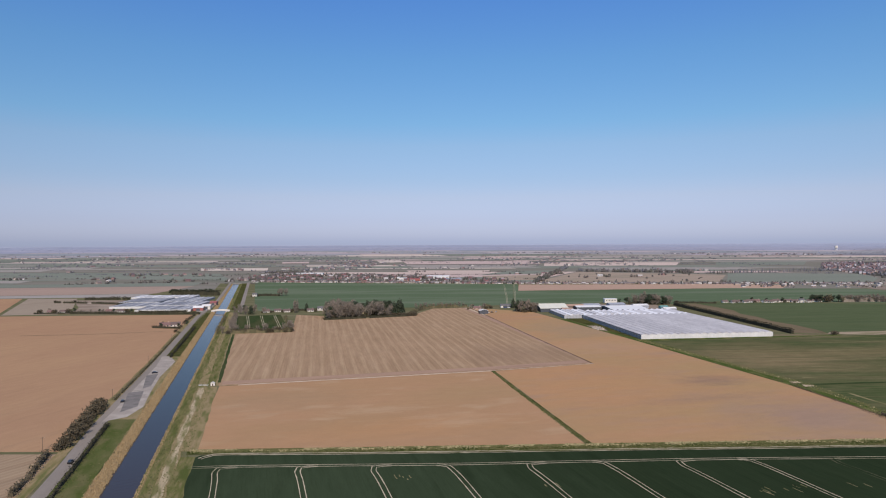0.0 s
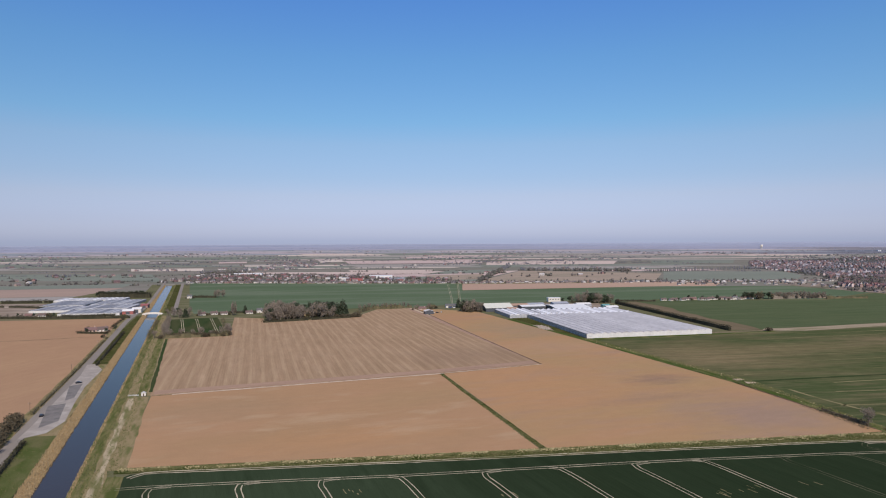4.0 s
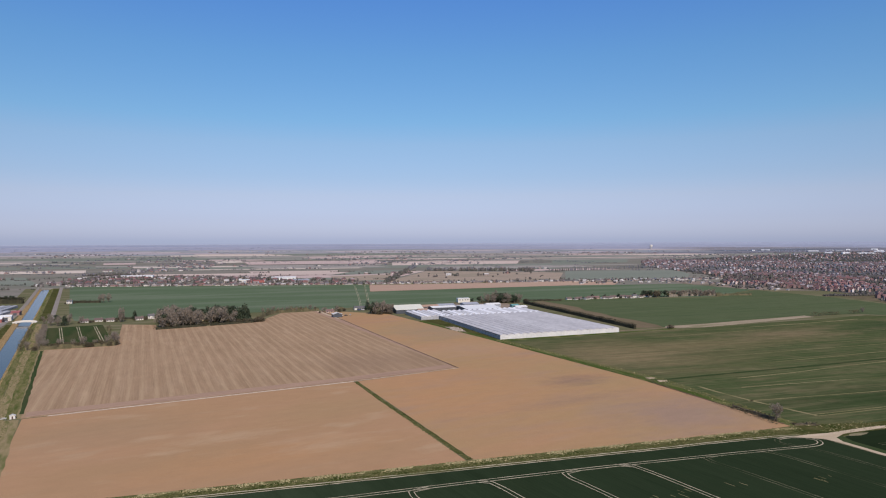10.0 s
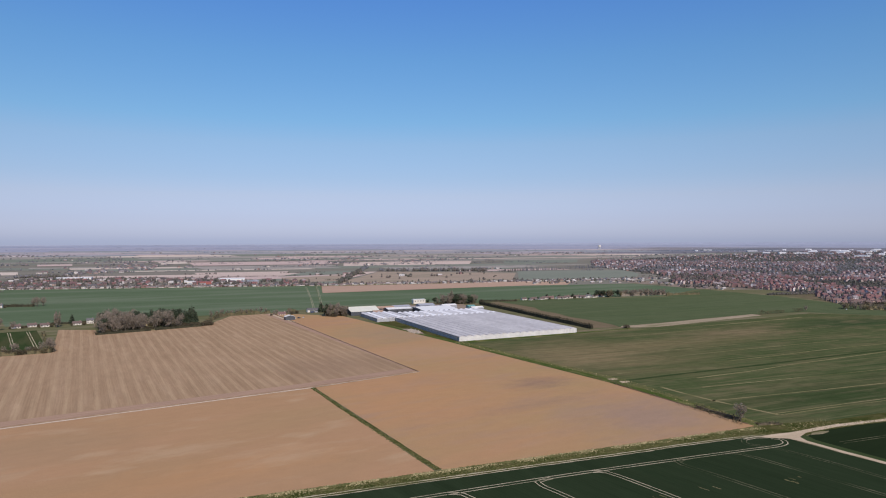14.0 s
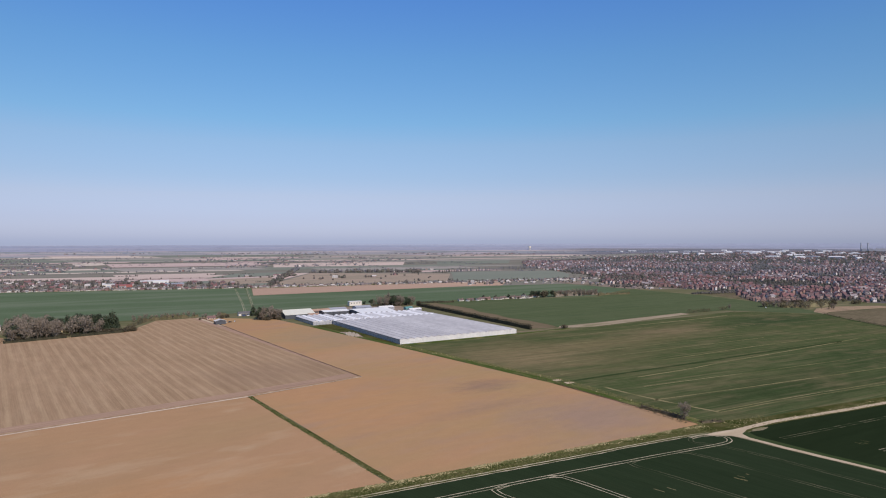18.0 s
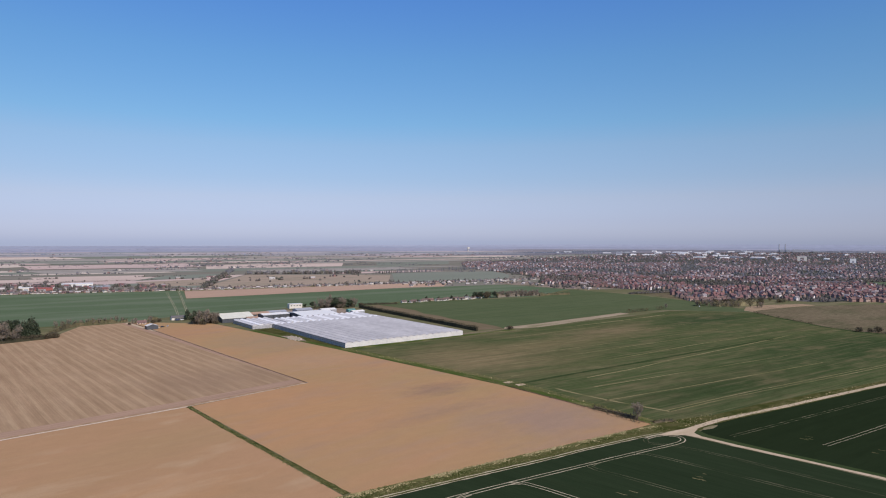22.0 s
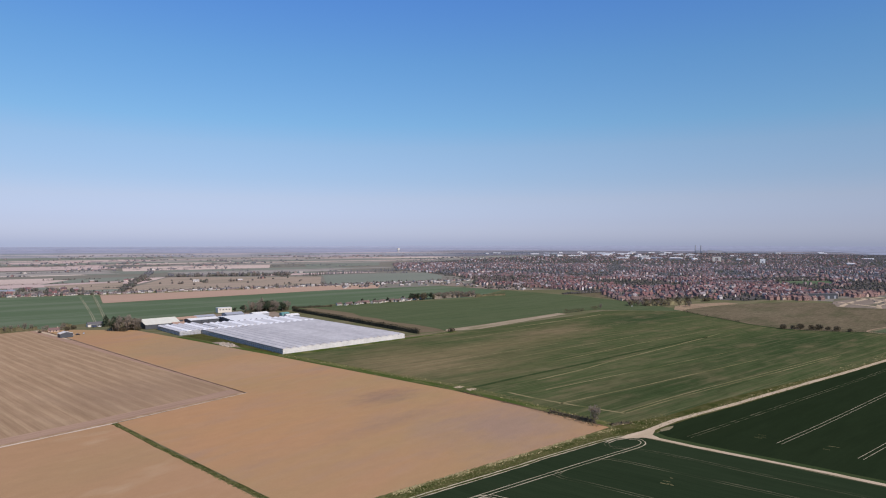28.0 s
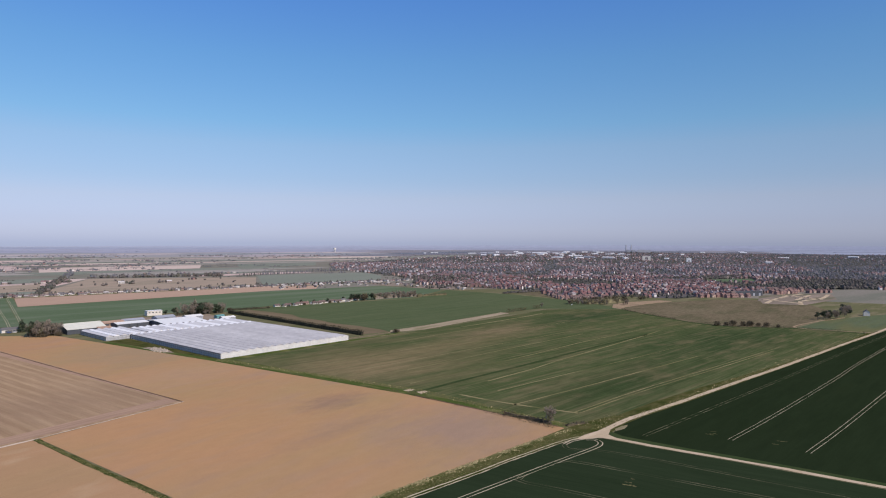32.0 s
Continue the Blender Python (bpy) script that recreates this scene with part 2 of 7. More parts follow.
# rough pasture far off, its base colours lifted to carry the haze
M["hazed_rough"] = earth("hazed_rough", (0.3203, 0.2516, 0.1956), (0.2889, 0.2344, 0.1763), 60, 1.0, 10, patch=(0.2376, 0.2032, 0.1512), patch_size=60, stretch=3, patch_at=(0.52, 0.7), streaks=((9.0, 150, (0.3716, 0.2957, 0.2293), 0.4, 0.5, 0.68),), mottle=0.08)
M["meadow"] = earth("meadow", (0.074, 0.096, 0.044), (0.088, 0.108, 0.054), 70, 2.0, 5, 9.0, (0.098, 0.118, 0.064), 0.4, stretch=5, hair=2.5, patch=(0.112, 0.118, 0.065), patch_size=80, patch_at=(0.55, 0.8), streaks=((6.0, 160, (0.050, 0.078, 0.036), 0.6, 0.5, 0.68), (4.0, 120, (0.125, 0.128, 0.075), 0.5, 0.56, 0.72)), mottle=0.10)
M["paddock"] = earth("paddock", (0.034, 0.053, 0.02), (0.044, 0.06, 0.025), 14, 2.0, 106, patch=(0.06, 0.066, 0.03), patch_size=16)
M["lane"] = earth("lane", (0.33, 0.265, 0.185), (0.27, 0.22, 0.145), 12, 3.0, 8, patch=(0.19, 0.17, 0.095), patch_size=14, stretch=4, patch_at=(0.55, 0.72))
M["pink_soil"] = earth("pink_soil", (0.408, 0.281, 0.205), (0.371, 0.254, 0.189), 90, 1.5, 5, stretch=6, streaks=((9.0, 150, (0.350, 0.249, 0.184), 0.4, 0.5, 0.68),), mottle=0.08)
M["straw"] = earth("straw", (0.29, 0.205, 0.132), (0.25, 0.172, 0.112), 10, 3.0, 60, 3.5, (0.37, 0.29, 0.19), 0.5, stretch=5, patch=(0.19, 0.138, 0.095), patch_size=14, patch_at=(0.55, 0.7))
M["verge"] = earth("verge", (0.052, 0.058, 0.017), (0.095, 0.085, 0.036), 3.5, 2.5, 0, patch=(0.038, 0.047, 0.013), patch_size=7, stretch=2)
M["bank"] = earth("bank", (0.105, 0.112, 0.036), (0.185, 0.155, 0.075), 2.0, 2.0, 106, patch=(0.075, 0.09, 0.027), patch_size=5, stretch=5, patch_at=(0.5, 0.64))
M["bank_dry"] = earth("bank_dry", (0.27, 0.205, 0.115), (0.20, 0.165, 0.078), 1.6, 2.0, 106, patch=(0.13, 0.13, 0.05), patch_size=4, stretch=5, patch_at=(0.5, 0.66))
M["reeds"] = earth("reeds", (0.36, 0.25, 0.12), (0.28, 0.19, 0.09), 8, 3.0, 106, stretch=3)
M["track"] = earth("track", (0.42, 0.33, 0.22), (0.48, 0.38, 0.27), 8, 3.0)
M["asphalt"] = earth("asphalt", (0.215, 0.187, 0.158), (0.245, 0.215, 0.185), 20, 3.0, 106, stretch=6)
M["gravel"] = earth("gravel", (0.33, 0.29, 0.25), (0.29, 0.255, 0.22), 10, 4.0, patch=(0.37, 0.33, 0.285), patch_size=9, stretch=1.0, mottle=0.1)

M["ditch_grass"] = earth("ditch_grass", (0.05, 0.075, 0.018), (0.075, 0.095, 0.028), 8, 2.5, 100, patch=(0.13, 0.13, 0.05), patch_size=14, stretch=3)
M["lawn"] = earth("lawn", (0.07, 0.088, 0.026), (0.10, 0.108, 0.04), 6, 2.5, 106, stretch=2, patch=(0.12, 0.115, 0.05), patch_size=10)
M["headland"] = earth("headland", (0.29, 0.19, 0.135), (0.33, 0.215, 0.15), 14, 2.0, 16, 4.0, (0.39, 0.27, 0.185), 0.5, stretch=5, jitter=2.0)
M["damp"] = earth("damp", (0.10, 0.07, 0.045), (0.14, 0.09, 0.06), 10, 3.0)
M["yard"] = earth("yard", (0.26, 0.20, 0.15), (0.20, 0.16, 0.125), 14, 1.5, patch=(0.34, 0.28, 0.22), patch_size=18)
M["site"] = earth("site", (0.25, 0.20, 0.16), (0.20, 0.165, 0.13), 25, 0.6, patch=(0.14, 0.13, 0.09), patch_size=40)
M["wheel_pale"] = earth("wheel_pale", (0.18, 0.16, 0.075), (0.25, 0.21, 0.115), 12, 1.0, 4, patch=(0.09, 0.10, 0.04), patch_size=30, stretch=5)
M["chalk"] = earth("chalk", (0.58, 0.47, 0.37), (0.50, 0.39, 0.29), 9, 2.0)
M["brown_grass"] = earth("brown_grass", (0.17, 0.13, 0.085), (0.135, 0.11, 0.065), 40, 2.0, 95, stretch=4)
M["wet_gravel"] = earth("wet_gravel", (0.175, 0.16, 0.148), (0.20, 0.183, 0.168), 6, 3.0, patch=(0.15, 0.14, 0.13), patch_size=7, stretch=1.0, mottle=0.1)
M["dry_track"] = earth("dry_track", (0.42, 0.34, 0.225), (0.34, 0.275, 0.17), 3, 2.5, 106, stretch=5, patch=(0.16, 0.15, 0.065), patch_size=4, patch_at=(0.44, 0.58))
M["rut"] = earth("rut", (0.40, 0.345, 0.24), (0.47, 0.40, 0.28), 6, 3.0, patch=(0.14, 0.145, 0.07), patch_size=15, patch_at=(0.60, 0.72))
M["rut_faint"] = earth("rut_faint", (0.20, 0.18, 0.115), (0.12, 0.115, 0.065), 5, 3.0, 106, patch=(0.04, 0.052, 0.026), patch_size=7, patch_at=(0.46, 0.58))


# ---- building tools ----
def far(x, y):
    """Lays the wide country beyond 3 km onto gently rising land that ends under the horizon: place, height and scale."""
    dx, dy = x, y - 50.0
    d = math.hypot(dx, dy)
    if d <= 3000:
        return x, y, 0.0, 1.0
    dd = min(d, 16000.0)
    r = 4850 - 1850 * (3000 / dd) ** 1.6216
    return dx * r / d, dy * r / d + 50.0, 100.0 * (1 - r / dd), r / dd


class Build:
    """Collects corners and faces of one mesh."""

    def __init__(self):
        self.v, self.f = [], []

    def face(self, *pts):
        i = len(self.v)
        self.v.extend(pts)
        self.f.append(tuple(range(i, i + len(pts))))

    def solid(self, pts, faces):
        i = len(self.v)
        self.v.extend(pts)
        self.f.extend(tuple(i + k for k in f) for f in faces)

    def box(self, x0, y0, z0, x1, y1, z1):
        self.solid([(x0, y0, z0), (x1, y0, z0), (x1, y1, z0), (x0, y1, z0), (x0, y0, z1), (x1, y0, z1), (x1, y1, z1), (x0, y1, z1)],
                   [(0, 3, 2, 1), (4, 5, 6, 7), (0, 1, 5, 4), (1, 2, 6, 5), (2, 3, 7, 6), (3, 0, 4, 7)])

    def tube(self, a, b, ra, rb, n=6):
        a, b = Vector(a), Vector(b)
        d = (b - a).normalized()
        s = d.cross(Vector((0, 0, 1)) if abs(d.z) < 0.9 else Vector((1, 0, 0))).normalized()
        u = d.cross(s)
        ring = [math.tau * k / n for k in range(n)]
        pts = [tuple(a + (s * math.cos(w) + u * math.sin(w)) * ra) for w in ring] + [tuple(b + (s * math.cos(w) + u * math.sin(w)) * rb) for w in ring]
        self.solid(pts, [(k, (k + 1) % n, n + (k + 1) % n, n + k) for k in range(n)] + [tuple(range(n - 1, -1, -1)), tuple(range(n, 2 * n))])

    def mesh(self, name, material, smooth=False):
        me = bpy.data.meshes.new(name)
        me.from_pydata(self.v, [], self.f)
        me.materials.append(material)
        if smooth:
            me.polygons.foreach_set("use_smooth", [True] * len(me.polygons))
        me.update()
        return me


def part(name, b, material, parent=None, label=""):
    """One mesh object from a Build or a finished mesh, under a thing or a part."""
    me = b if isinstance(b, bpy.types.Mesh) else b.mesh(name, material)
    ob = new(name, me)
    if parent is not None:
        ob.parent = parent
    return tagged(ob, label)


def empty(name, x=0.0, y=0.0, z=0.0, turn=0.0, scale=1.0):
    ob = new(name)
    ob.empty_display_size = 0.5
    ob.matrix_basis = Matrix.LocRotScale((x, y, z), Euler((0, 0, radians(turn))), (scale,) * 3)
    return ob


def sheet(name, outline, z, material, label="", category="", cell=0.0, parent=None):
    """A field or yard: a flat outline laid on the land, cut into cells where it lies far off."""
    bm = bmesh.new()
    bm.faces.new([bm.verts.new((x, y, 0)) for x, y in outline])
    bm.normal_update()
    if cell:
        xs, ys = [p[0] for p in outline], [p[1] for p in outline]
        for lo, hi, nrm in ((min(xs), max(xs), (1, 0, 0)), (min(ys), max(ys), (0, 1, 0))):
            k = math.ceil(lo / cell) * cell
            while k < hi:
                bmesh.ops.bisect_plane(bm, geom=bm.verts[:] + bm.edges[:] + bm.faces[:], plane_co=(k * nrm[0], k * nrm[1], 0), plane_no=nrm)
                k += cell
        for v in bm.verts:
            x, y, h, s = far(v.co.x, v.co.y)
            v.co = (x, y, h)
    for v in bm.verts:
        v.co.z += z
    bm.normal_update()
    bmesh.ops.triangulate(bm, faces=bm.faces[:])
    bm.normal_update()
    for f in bm.faces:
        if f.normal.z < 0:
            f.normal_flip()
    me = bpy.data.meshes.new(name)
    bm.to_mesh(me)
    bm.free()
    me.materials.append(material)
    ob = new(name, me)
    if parent is not None:
        ob.parent = parent
        return ob
    return tagged(ob, label, category or "field", kind="structure")


def smooth_line(pts, step=4.0):
    """Points along a rounded line through pts."""
    out = []
    p = [Vector((*q, 0)) for q in pts]
    for i in range(len(p) - 1):
        a, b = p[i], p[i + 1]
        a0 = p[i - 1] if i else a
        b1 = p[i + 2] if i + 2 < len(p) else b
        k = max(2, int((b - a).length / step))
        for j in range(k):
            t = j / k
            m0, m1 = (b - a0) * 0.5, (b1 - a) * 0.5
            out.append(a * (2 * t**3 - 3 * t**2 + 1) + m0 * (t**3 - 2 * t**2 + t) + b * (-2 * t**3 + 3 * t**2) + m1 * (t**3 - t**2))
    out.append(p[-1])
    return [(q.x, q.y) for q in out]


def ribbon(b, pts, offset, width, z, rag=0.0, rnd=None):
    """A strip along a line of points, at an offset to its right."""
    ring = []
    for i, (x, y) in enumerate(pts):
        x0, y0 = pts[max(i - 1, 0)]
        x1, y1 = pts[min(i + 1, len(pts) - 1)]
        d = math.hypot(x1 - x0, y1 - y0) or 1
        nx, ny = (y1 - y0) / d, -(x1 - x0) / d
        w0, w1 = offset - width / 2, offset + width / 2
        if rag:
            w0, w1 = w0 + rnd.uniform(-rag, rag), w1 + rnd.uniform(-rag, rag)
        for w in (w0, w1):
            fx, fy, h, s = far(x + nx * w, y + ny * w)
            ring.append((fx, fy, h + z))
    i = len(b.v)
    b.v.extend(ring)
    b.f.extend((i + 2 * k, i + 2 * k + 1, i + 2 * k + 3, i + 2 * k + 2) for k in range(len(pts) - 1))


def canal_x(y):
    return -127.5 - 0.2875 * (y - 248)


# ---- the land ----
us = [-2600, -1900, -1400, -1000, -600, -300, -120, -40, -15, -9.8, -2, 5.2, 12, 40, 120, 300, 600, 1000, 1400, 1900, 2600]
vs = [-2500, -1500, -700, -300, 0, 200, 400, 700, 1000, 1300, 1530, 1540, 1900, 2300, 2650]
b = Build()
for y in vs:
    for u in us:
        x, fy, h, s = far(u + canal_x(y), y)
        b.v.append((x, fy, h - 0.05 - (3.2 if -10 < u < 5.5 and -700 <= y <= 1530 else 0)))
nu = len(us)
b.f = [(j * nu + i, j * nu + i + 1, (j + 1) * nu + i + 1, (j + 1) * nu + i) for j in range(len(vs) - 1) for i in range(nu - 1)]
ground_near = b
backdrop_land = Build()


def ring_land(b, rings):
    base = len(b.v)
    for d in rings:
        for k in range(144):
            a = math.tau * k / 144
            x, fy, h, s = far(d * math.sin(a), 50 + d * math.cos(a))
            b.v.append((x, fy, h - 0.6))
    b.f += [(base + j * 144 + (k + 1) % 144, base + (j + 1) * 144 + (k + 1) % 144, base + (j + 1) * 144 + k, base + j * 144 + k) for j in range(len(rings) - 1) for k in range(144)]


ring_land(ground_near, [1950, 2500, 3000, 3300, 3600])
mid_ring = Build()
ring_land(mid_ring, [3600, 3900, 4200, 4500, 4800, 5100, 5400, 5700, 6000])
tagged(part("backdrop_plain", mid_ring, M["hazed_mid_land"]), "flat land in the distance, dulled by painted haze", "backdrop", kind="structure")
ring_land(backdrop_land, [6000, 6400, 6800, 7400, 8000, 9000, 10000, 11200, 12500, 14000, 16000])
tagged(part("backdrop_land", backdrop_land, M["hazed_far_land"]), "flat land towards the horizon, paled by painted haze", "backdrop", kind="structure")
ground = tagged(part("ground", b, M["ground"]), "flat fenland of dry grass and bare soil reaching the horizon", "ground", kind="structure")
ground.data.materials.append(M["hazed_dull_land"])
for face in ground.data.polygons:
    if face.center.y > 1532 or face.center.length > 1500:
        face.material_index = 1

SOIL = "flat ploughed field of bare pale brown soil"
sheet("field_1", [(-122, 304.6), (-155, 438.6), (36.6, 486.8), (69.5, 311.6)], 0.05, M["soil"], SOIL + " beside the drain")
sheet("field_2", [(73, 311.8), (39.4, 487.2), (122, 514.5), (41, 950), (75, 928), (126, 888), (148, 805), (190, 640), (238, 437), (253.5, 320), (221, 317)], 0.05, M["soil_right"], SOIL + " below the greenhouses")
sheet("field_3", [(-156, 439.4), (36, 487.6), (121, 515), (39, 950), (-15, 940), (-45, 848), (-150, 806), (-160, 850), (-200, 865), (-168, 702), (-226, 690)], 0.05, M["striped"], "harrowed brown field with pale parallel stripes")
sheet("field_4", [(-227, 693), (-171, 704), (-222, 868), (-276, 852)], 0.05, M["paddock"], "small green paddock ringed by bare trees")
sheet("field_5", [(-116, 292), (-113.5, 296.4), (-49, 297.2), (57, 300.4), (112, 302.2), (171, 303.6), (193, 305), (234, 305.4), (243, 303), (250, 299), (253, 296), (254.5, 290), (258, 274), (268, 236), (279.5, 184), (333, -50), (395, -420), (60, -420), (-5, -100), (-100, 235)], 0.05, M["wheat"], "dark green field of young wheat with pale wheelings")
sheet("field_6", [(264, 291), (266, 298), (284, 302.4), (307, 303.6), (350, 302.6), (433, 303.2), (542, 303.2), (708, 305.6), (838, 306.6), (1300, 318), (1400, 320), (1400, -420), (424, -420), (343, -50), (288, 184), (276.5, 237), (270.5, 258)], 0.05, M["wheat_east"], "dark green field of young wheat beyond the farm track")
DITCH = [(799, 316), (797, 333), (794, 360), (785, 388), (766, 412), (747, 436), (742, 455), (745, 479), (752, 504), (770, 537), (790, 582), (820, 637)]
sheet("field_7", [(262.5, 321), (248, 437), (206, 630), (345, 648), (416, 660), (632, 693), (735, 712), (762, 690)] + DITCH[::-1] + [(716, 312), (552, 310), (454, 313.5), (400, 316), (340, 317), (299, 315)], 0.05, M["mixed"], "thin green crop with brown patches and pale streaks")
sheet("field_8", [(418, 684), (632, 727), (735, 728), (762, 700), (822, 640), (846, 668), (883, 770), (905, 930), (890, 1100), (711, 988), (572, 1005), (448, 1022), (399, 1002), (409, 940), (413, 900), (403, 860), (409, 824), (405, 780), (413, 745), (415, 700), (411, 678)], 0.05, M["meadow"], "bright green crop field behind the farm lane")
sheet("field_9", [(374, 682), (410, 678), (414, 700), (412, 745), (404, 780), (408, 824), (402, 860), (412, 900), (408, 940), (398, 1000), (358, 984)], 0.05, M["brown_grass"], "bare brownish corner beside the long hedge")
sheet("field_10", [(-266, 915), (-300, 1010), (-462, 1560), (160, 1468), (112, 1000), (40, 962), (-60, 955)], 0.06, M["crop"], "wide even green cereal field before the village")
sheet("field_11", [(112.5, 1000), (160.5, 1466), (170, 1448), (150, 1266), (596, 1318), (860, 1290), (890, 1110), (711, 1000), (448, 1035), (356, 990), (280, 1040), (160, 960)], 0.06, M["crop"], "even green cereal field behind the greenhouses")
sheet("field_12", [(150, 1270), (172, 1446), (649, 1440), (760, 1400), (700, 1312), (596, 1322)], 0.06, M["pink_soil"], "strip of pinkish bare soil before the village")
sheet("field_13", [(-184, 302), (-197, 356), (-243, 531), (-309, 766), (-334, 872), (-597, 857), (-1500, 780), (-1500, 299)], 0.05, M["soil_left"], "broad field of smooth bare tan soil beside the road")
sheet("field_14", [(-182, 298.5), (-1500, 296), (-1500, -300), (-12, -300), (-85, -50), (-169, 250)], 0.05, M["straw"], "pale stubble field beside the road")
sheet("field_15", [(824, 640), (848, 655), (977, 650), (1090, 622), (1190, 520), (1037, 420), (940, 402), (884, 390), (793, 389)] + DITCH[3:], 0.05, M["rough_grass"], "rough brownish grassland beside the housing estate")
sheet("field_16", [(796, 384), (884, 386), (909, 381), (955, 374), (1050, 350), (1150, 330), (1150, 320), (889, 315), (806, 314)], 0.05, M["pasture"], "small pale green field beyond the ditch")

# the drain
b = Build()
b.face((canal_x(-690) - 10.8, -690, -2.2), (canal_x(-690) + 6.4, -690, -2.2), (canal_x(1532) + 6.4, 1532, -2.2), (canal_x(1532) - 10.8, 1532, -2.2))
wm, wn, wl, wp = nodes_of("water")
wp.inputs["Base Color"].default_value = (0.045, 0.037, 0.033, 1)
wp.inputs["Roughness"].default_value, wp.inputs["IOR"].default_value = 0.12, 1.2
bump = wn.new("ShaderNodeBump")
bump.inputs["Strength"].default_value, bump.inputs["Distance"].default_value = 0.4, 0.09
wl.new(noise_tex(wn, wl, turned(wn, wl, 20, (2.5, 1, 1)), 0.35, 5, 0.65), bump.inputs["Height"])
wl.new(bump.outputs[0], wp.inputs["Normal"])
tagged(part("water", b, wm), "straight drain of calm dark blue water", "canal", kind="structure")


def road(name, pts, width, z, material, label, category, step=15.0, rag=0.0):
    b = Build()
    ribbon(b, smooth_line(pts, step), 0, width, z, rag, random.Random(len(name)))
    return tagged(part(name, b, material), label, category, kind="structure")


road("road_1", [(2, -300), (-74, -50), (-159, 248), (-177, 308), (-192, 358), (-239, 531), (-305, 766), (-330, 856), (-376, 1052), (-493, 1463), (-560, 1700)], 6.0, 0.10, M["asphalt"], "grey two-lane country road along the drain", "road")
road("road_2", [(-290, 905), (-318, 1004), (-478, 1562)], 6, 0.10, M["asphalt"], "grey lane beside the drain", "road")
road("track_1", [(250, 301), (256, 301.6), (266, 303), (285, 305.6), (307, 306.6), (350, 305.6), (433, 306), (542, 306), (708, 308.4), (838, 309.5), (1300, 322)], 3.6, 0.12, M["track"], "pale dusty farm track", "track", 8, 0.3)
road("track_2", [(254, 302), (255.5, 297), (257.4, 288), (260.5, 273), (264.5, 258), (270, 237), (275.3, 215), (282, 184), (336, -50), (416, -400)], 3.2, 0.125, M["track"], "pale dusty farm track between wheat fields", "track", 8, 0.3)
sheet("track_3", [(409, 675.7), (430, 668), (452, 665.5), (505, 677), (572, 694), (634, 709.5), (652, 713), (652, 730), (596, 716), (532, 704.5), (472, 691.5), (418, 686)], 0.10, M["lane"], "pale strip of dry bare ground along the farm lane", "track")
road("track_7", [(368, 661), (403, 657), (438, 652), (481, 651.5), (596, 666), (687, 682)], 2.2, 0.10, M["wheel_pale"], "thin pale grassy lane at the field edge", "track", 8, 0.5)



# the drain's banks: sloping sides and grassy tops, as strips along the water
def road_u(y):
    return float(np.interp(y, [355, 531, 766, 1052], [-32, -30, -28, -18]))


def bank(name, inner, outer, z0, z1, y0, y1, material, label, rag=0.0):
    rnd = random.Random(len(name))
    b = Build()
    y = y0
    while y <= y1:
        r0, r1 = rnd.uniform(-rag, rag), rnd.uniform(-rag, rag)
        b.v += [(canal_x(y) + inner + r0, y, z0), (canal_x(y) + outer(y) + r1 if callable(outer) else canal_x(y) + outer + r1, y, z1)]
        y += 9.0
    b.f = [(2 * k, 2 * k + 2, 2 * k + 3, 2 * k + 1) for k in range(len(b.v) // 2 - 1)]
    return tagged(part(name, b, material), label, "bank", kind="structure")


bank("bank_1", -9.4, -14.4, -1.95, 0.12, -300, 1520, M["reeds"], "sloping bank of dry straw-coloured reeds", 0.5)
bank("bank_2", 5.0, 12.5, -1.95, 0.12, -300, 1520, M["bank"], "sloping grassy bank, yellow-green and brown", 0.4)
bank("bank_3", 12.3, 18.0, 0.12, 0.1, -300, 900, M["bank_dry"], "grassy top of the bank with dry weeds", 0.6)
bank("bank_4", 17.6, 24.0, 0.09, 0.07, 440, 690, M["bank"], "green grass strip beside the ploughed field", 0.5)
bank("bank_12", 17.6, 24.0, 0.09, 0.07, 690, 905, M["brown_grass"], "brown rough grass strip beside the paddock", 0.5)
bank("bank_13", 13.6, 17.2, 0.16, 0.15, 215, 440, M["dry_track"], "strip of trampled pale dry grass on the bank", 0.9)
bank("bank_14", 25.2, 27.8, 0.12, 0.11, 450, 690, M["paddock"], "dark green ditch beside the harrowed field", 0.5)
bank("bank_5", -14.2, lambda y: road_u(y) + 3.2, 0.09, 0.08, -300, 364, M["lawn"], "mown green verge between drain and road", 0.6)
bank("bank_6", -14.2, lambda y: road_u(y) + 3.2, 0.09, 0.08, 553, 900, M["verge"], "green verge between drain and road", 0.6)
bank("bank_11", -14.2, -27.0, 0.07, 0.06, 350, 560, M["bank_dry"], "ragged dry grass beside the lay-by", 0.5)
bank("bank_7", 13, 24, 0.09, 0.08, 925, 1510, M["verge"], "green verge along the drain", 0.6)
bank("bank_8", 24, 31, 0.02, 0.02, 440, 700, M["bank_dry"], "rough grass strip beside the ditch", 0.6)
bank("bank_9", 17.6, 25.0, 0.08, 0.06, -300, 300, M["bank"], "mixed grass between bank and wheat", 0.5)
bank("bank_10", 17.6, 26.0, 0.075, 0.06, 302, 440, M["bank_dry"], "dry trampled grass along the plough", 0.5)
sheet("layby", [(-190, 352), (-181, 362), (-182, 384), (-196, 425), (-210, 470), (-224, 530), (-240, 556), (-245, 552), (-231, 510), (-214, 445), (-196, 378)], 0.13, M["gravel"], "grey gravel lay-by beside the road", "lay-by")
sheet("patch", [(-190, 372), (-186, 385), (-201, 425), (-209, 420)], 0.15, M["wet_gravel"], "darker grey gravel patch in the lay-by", "lay-by")
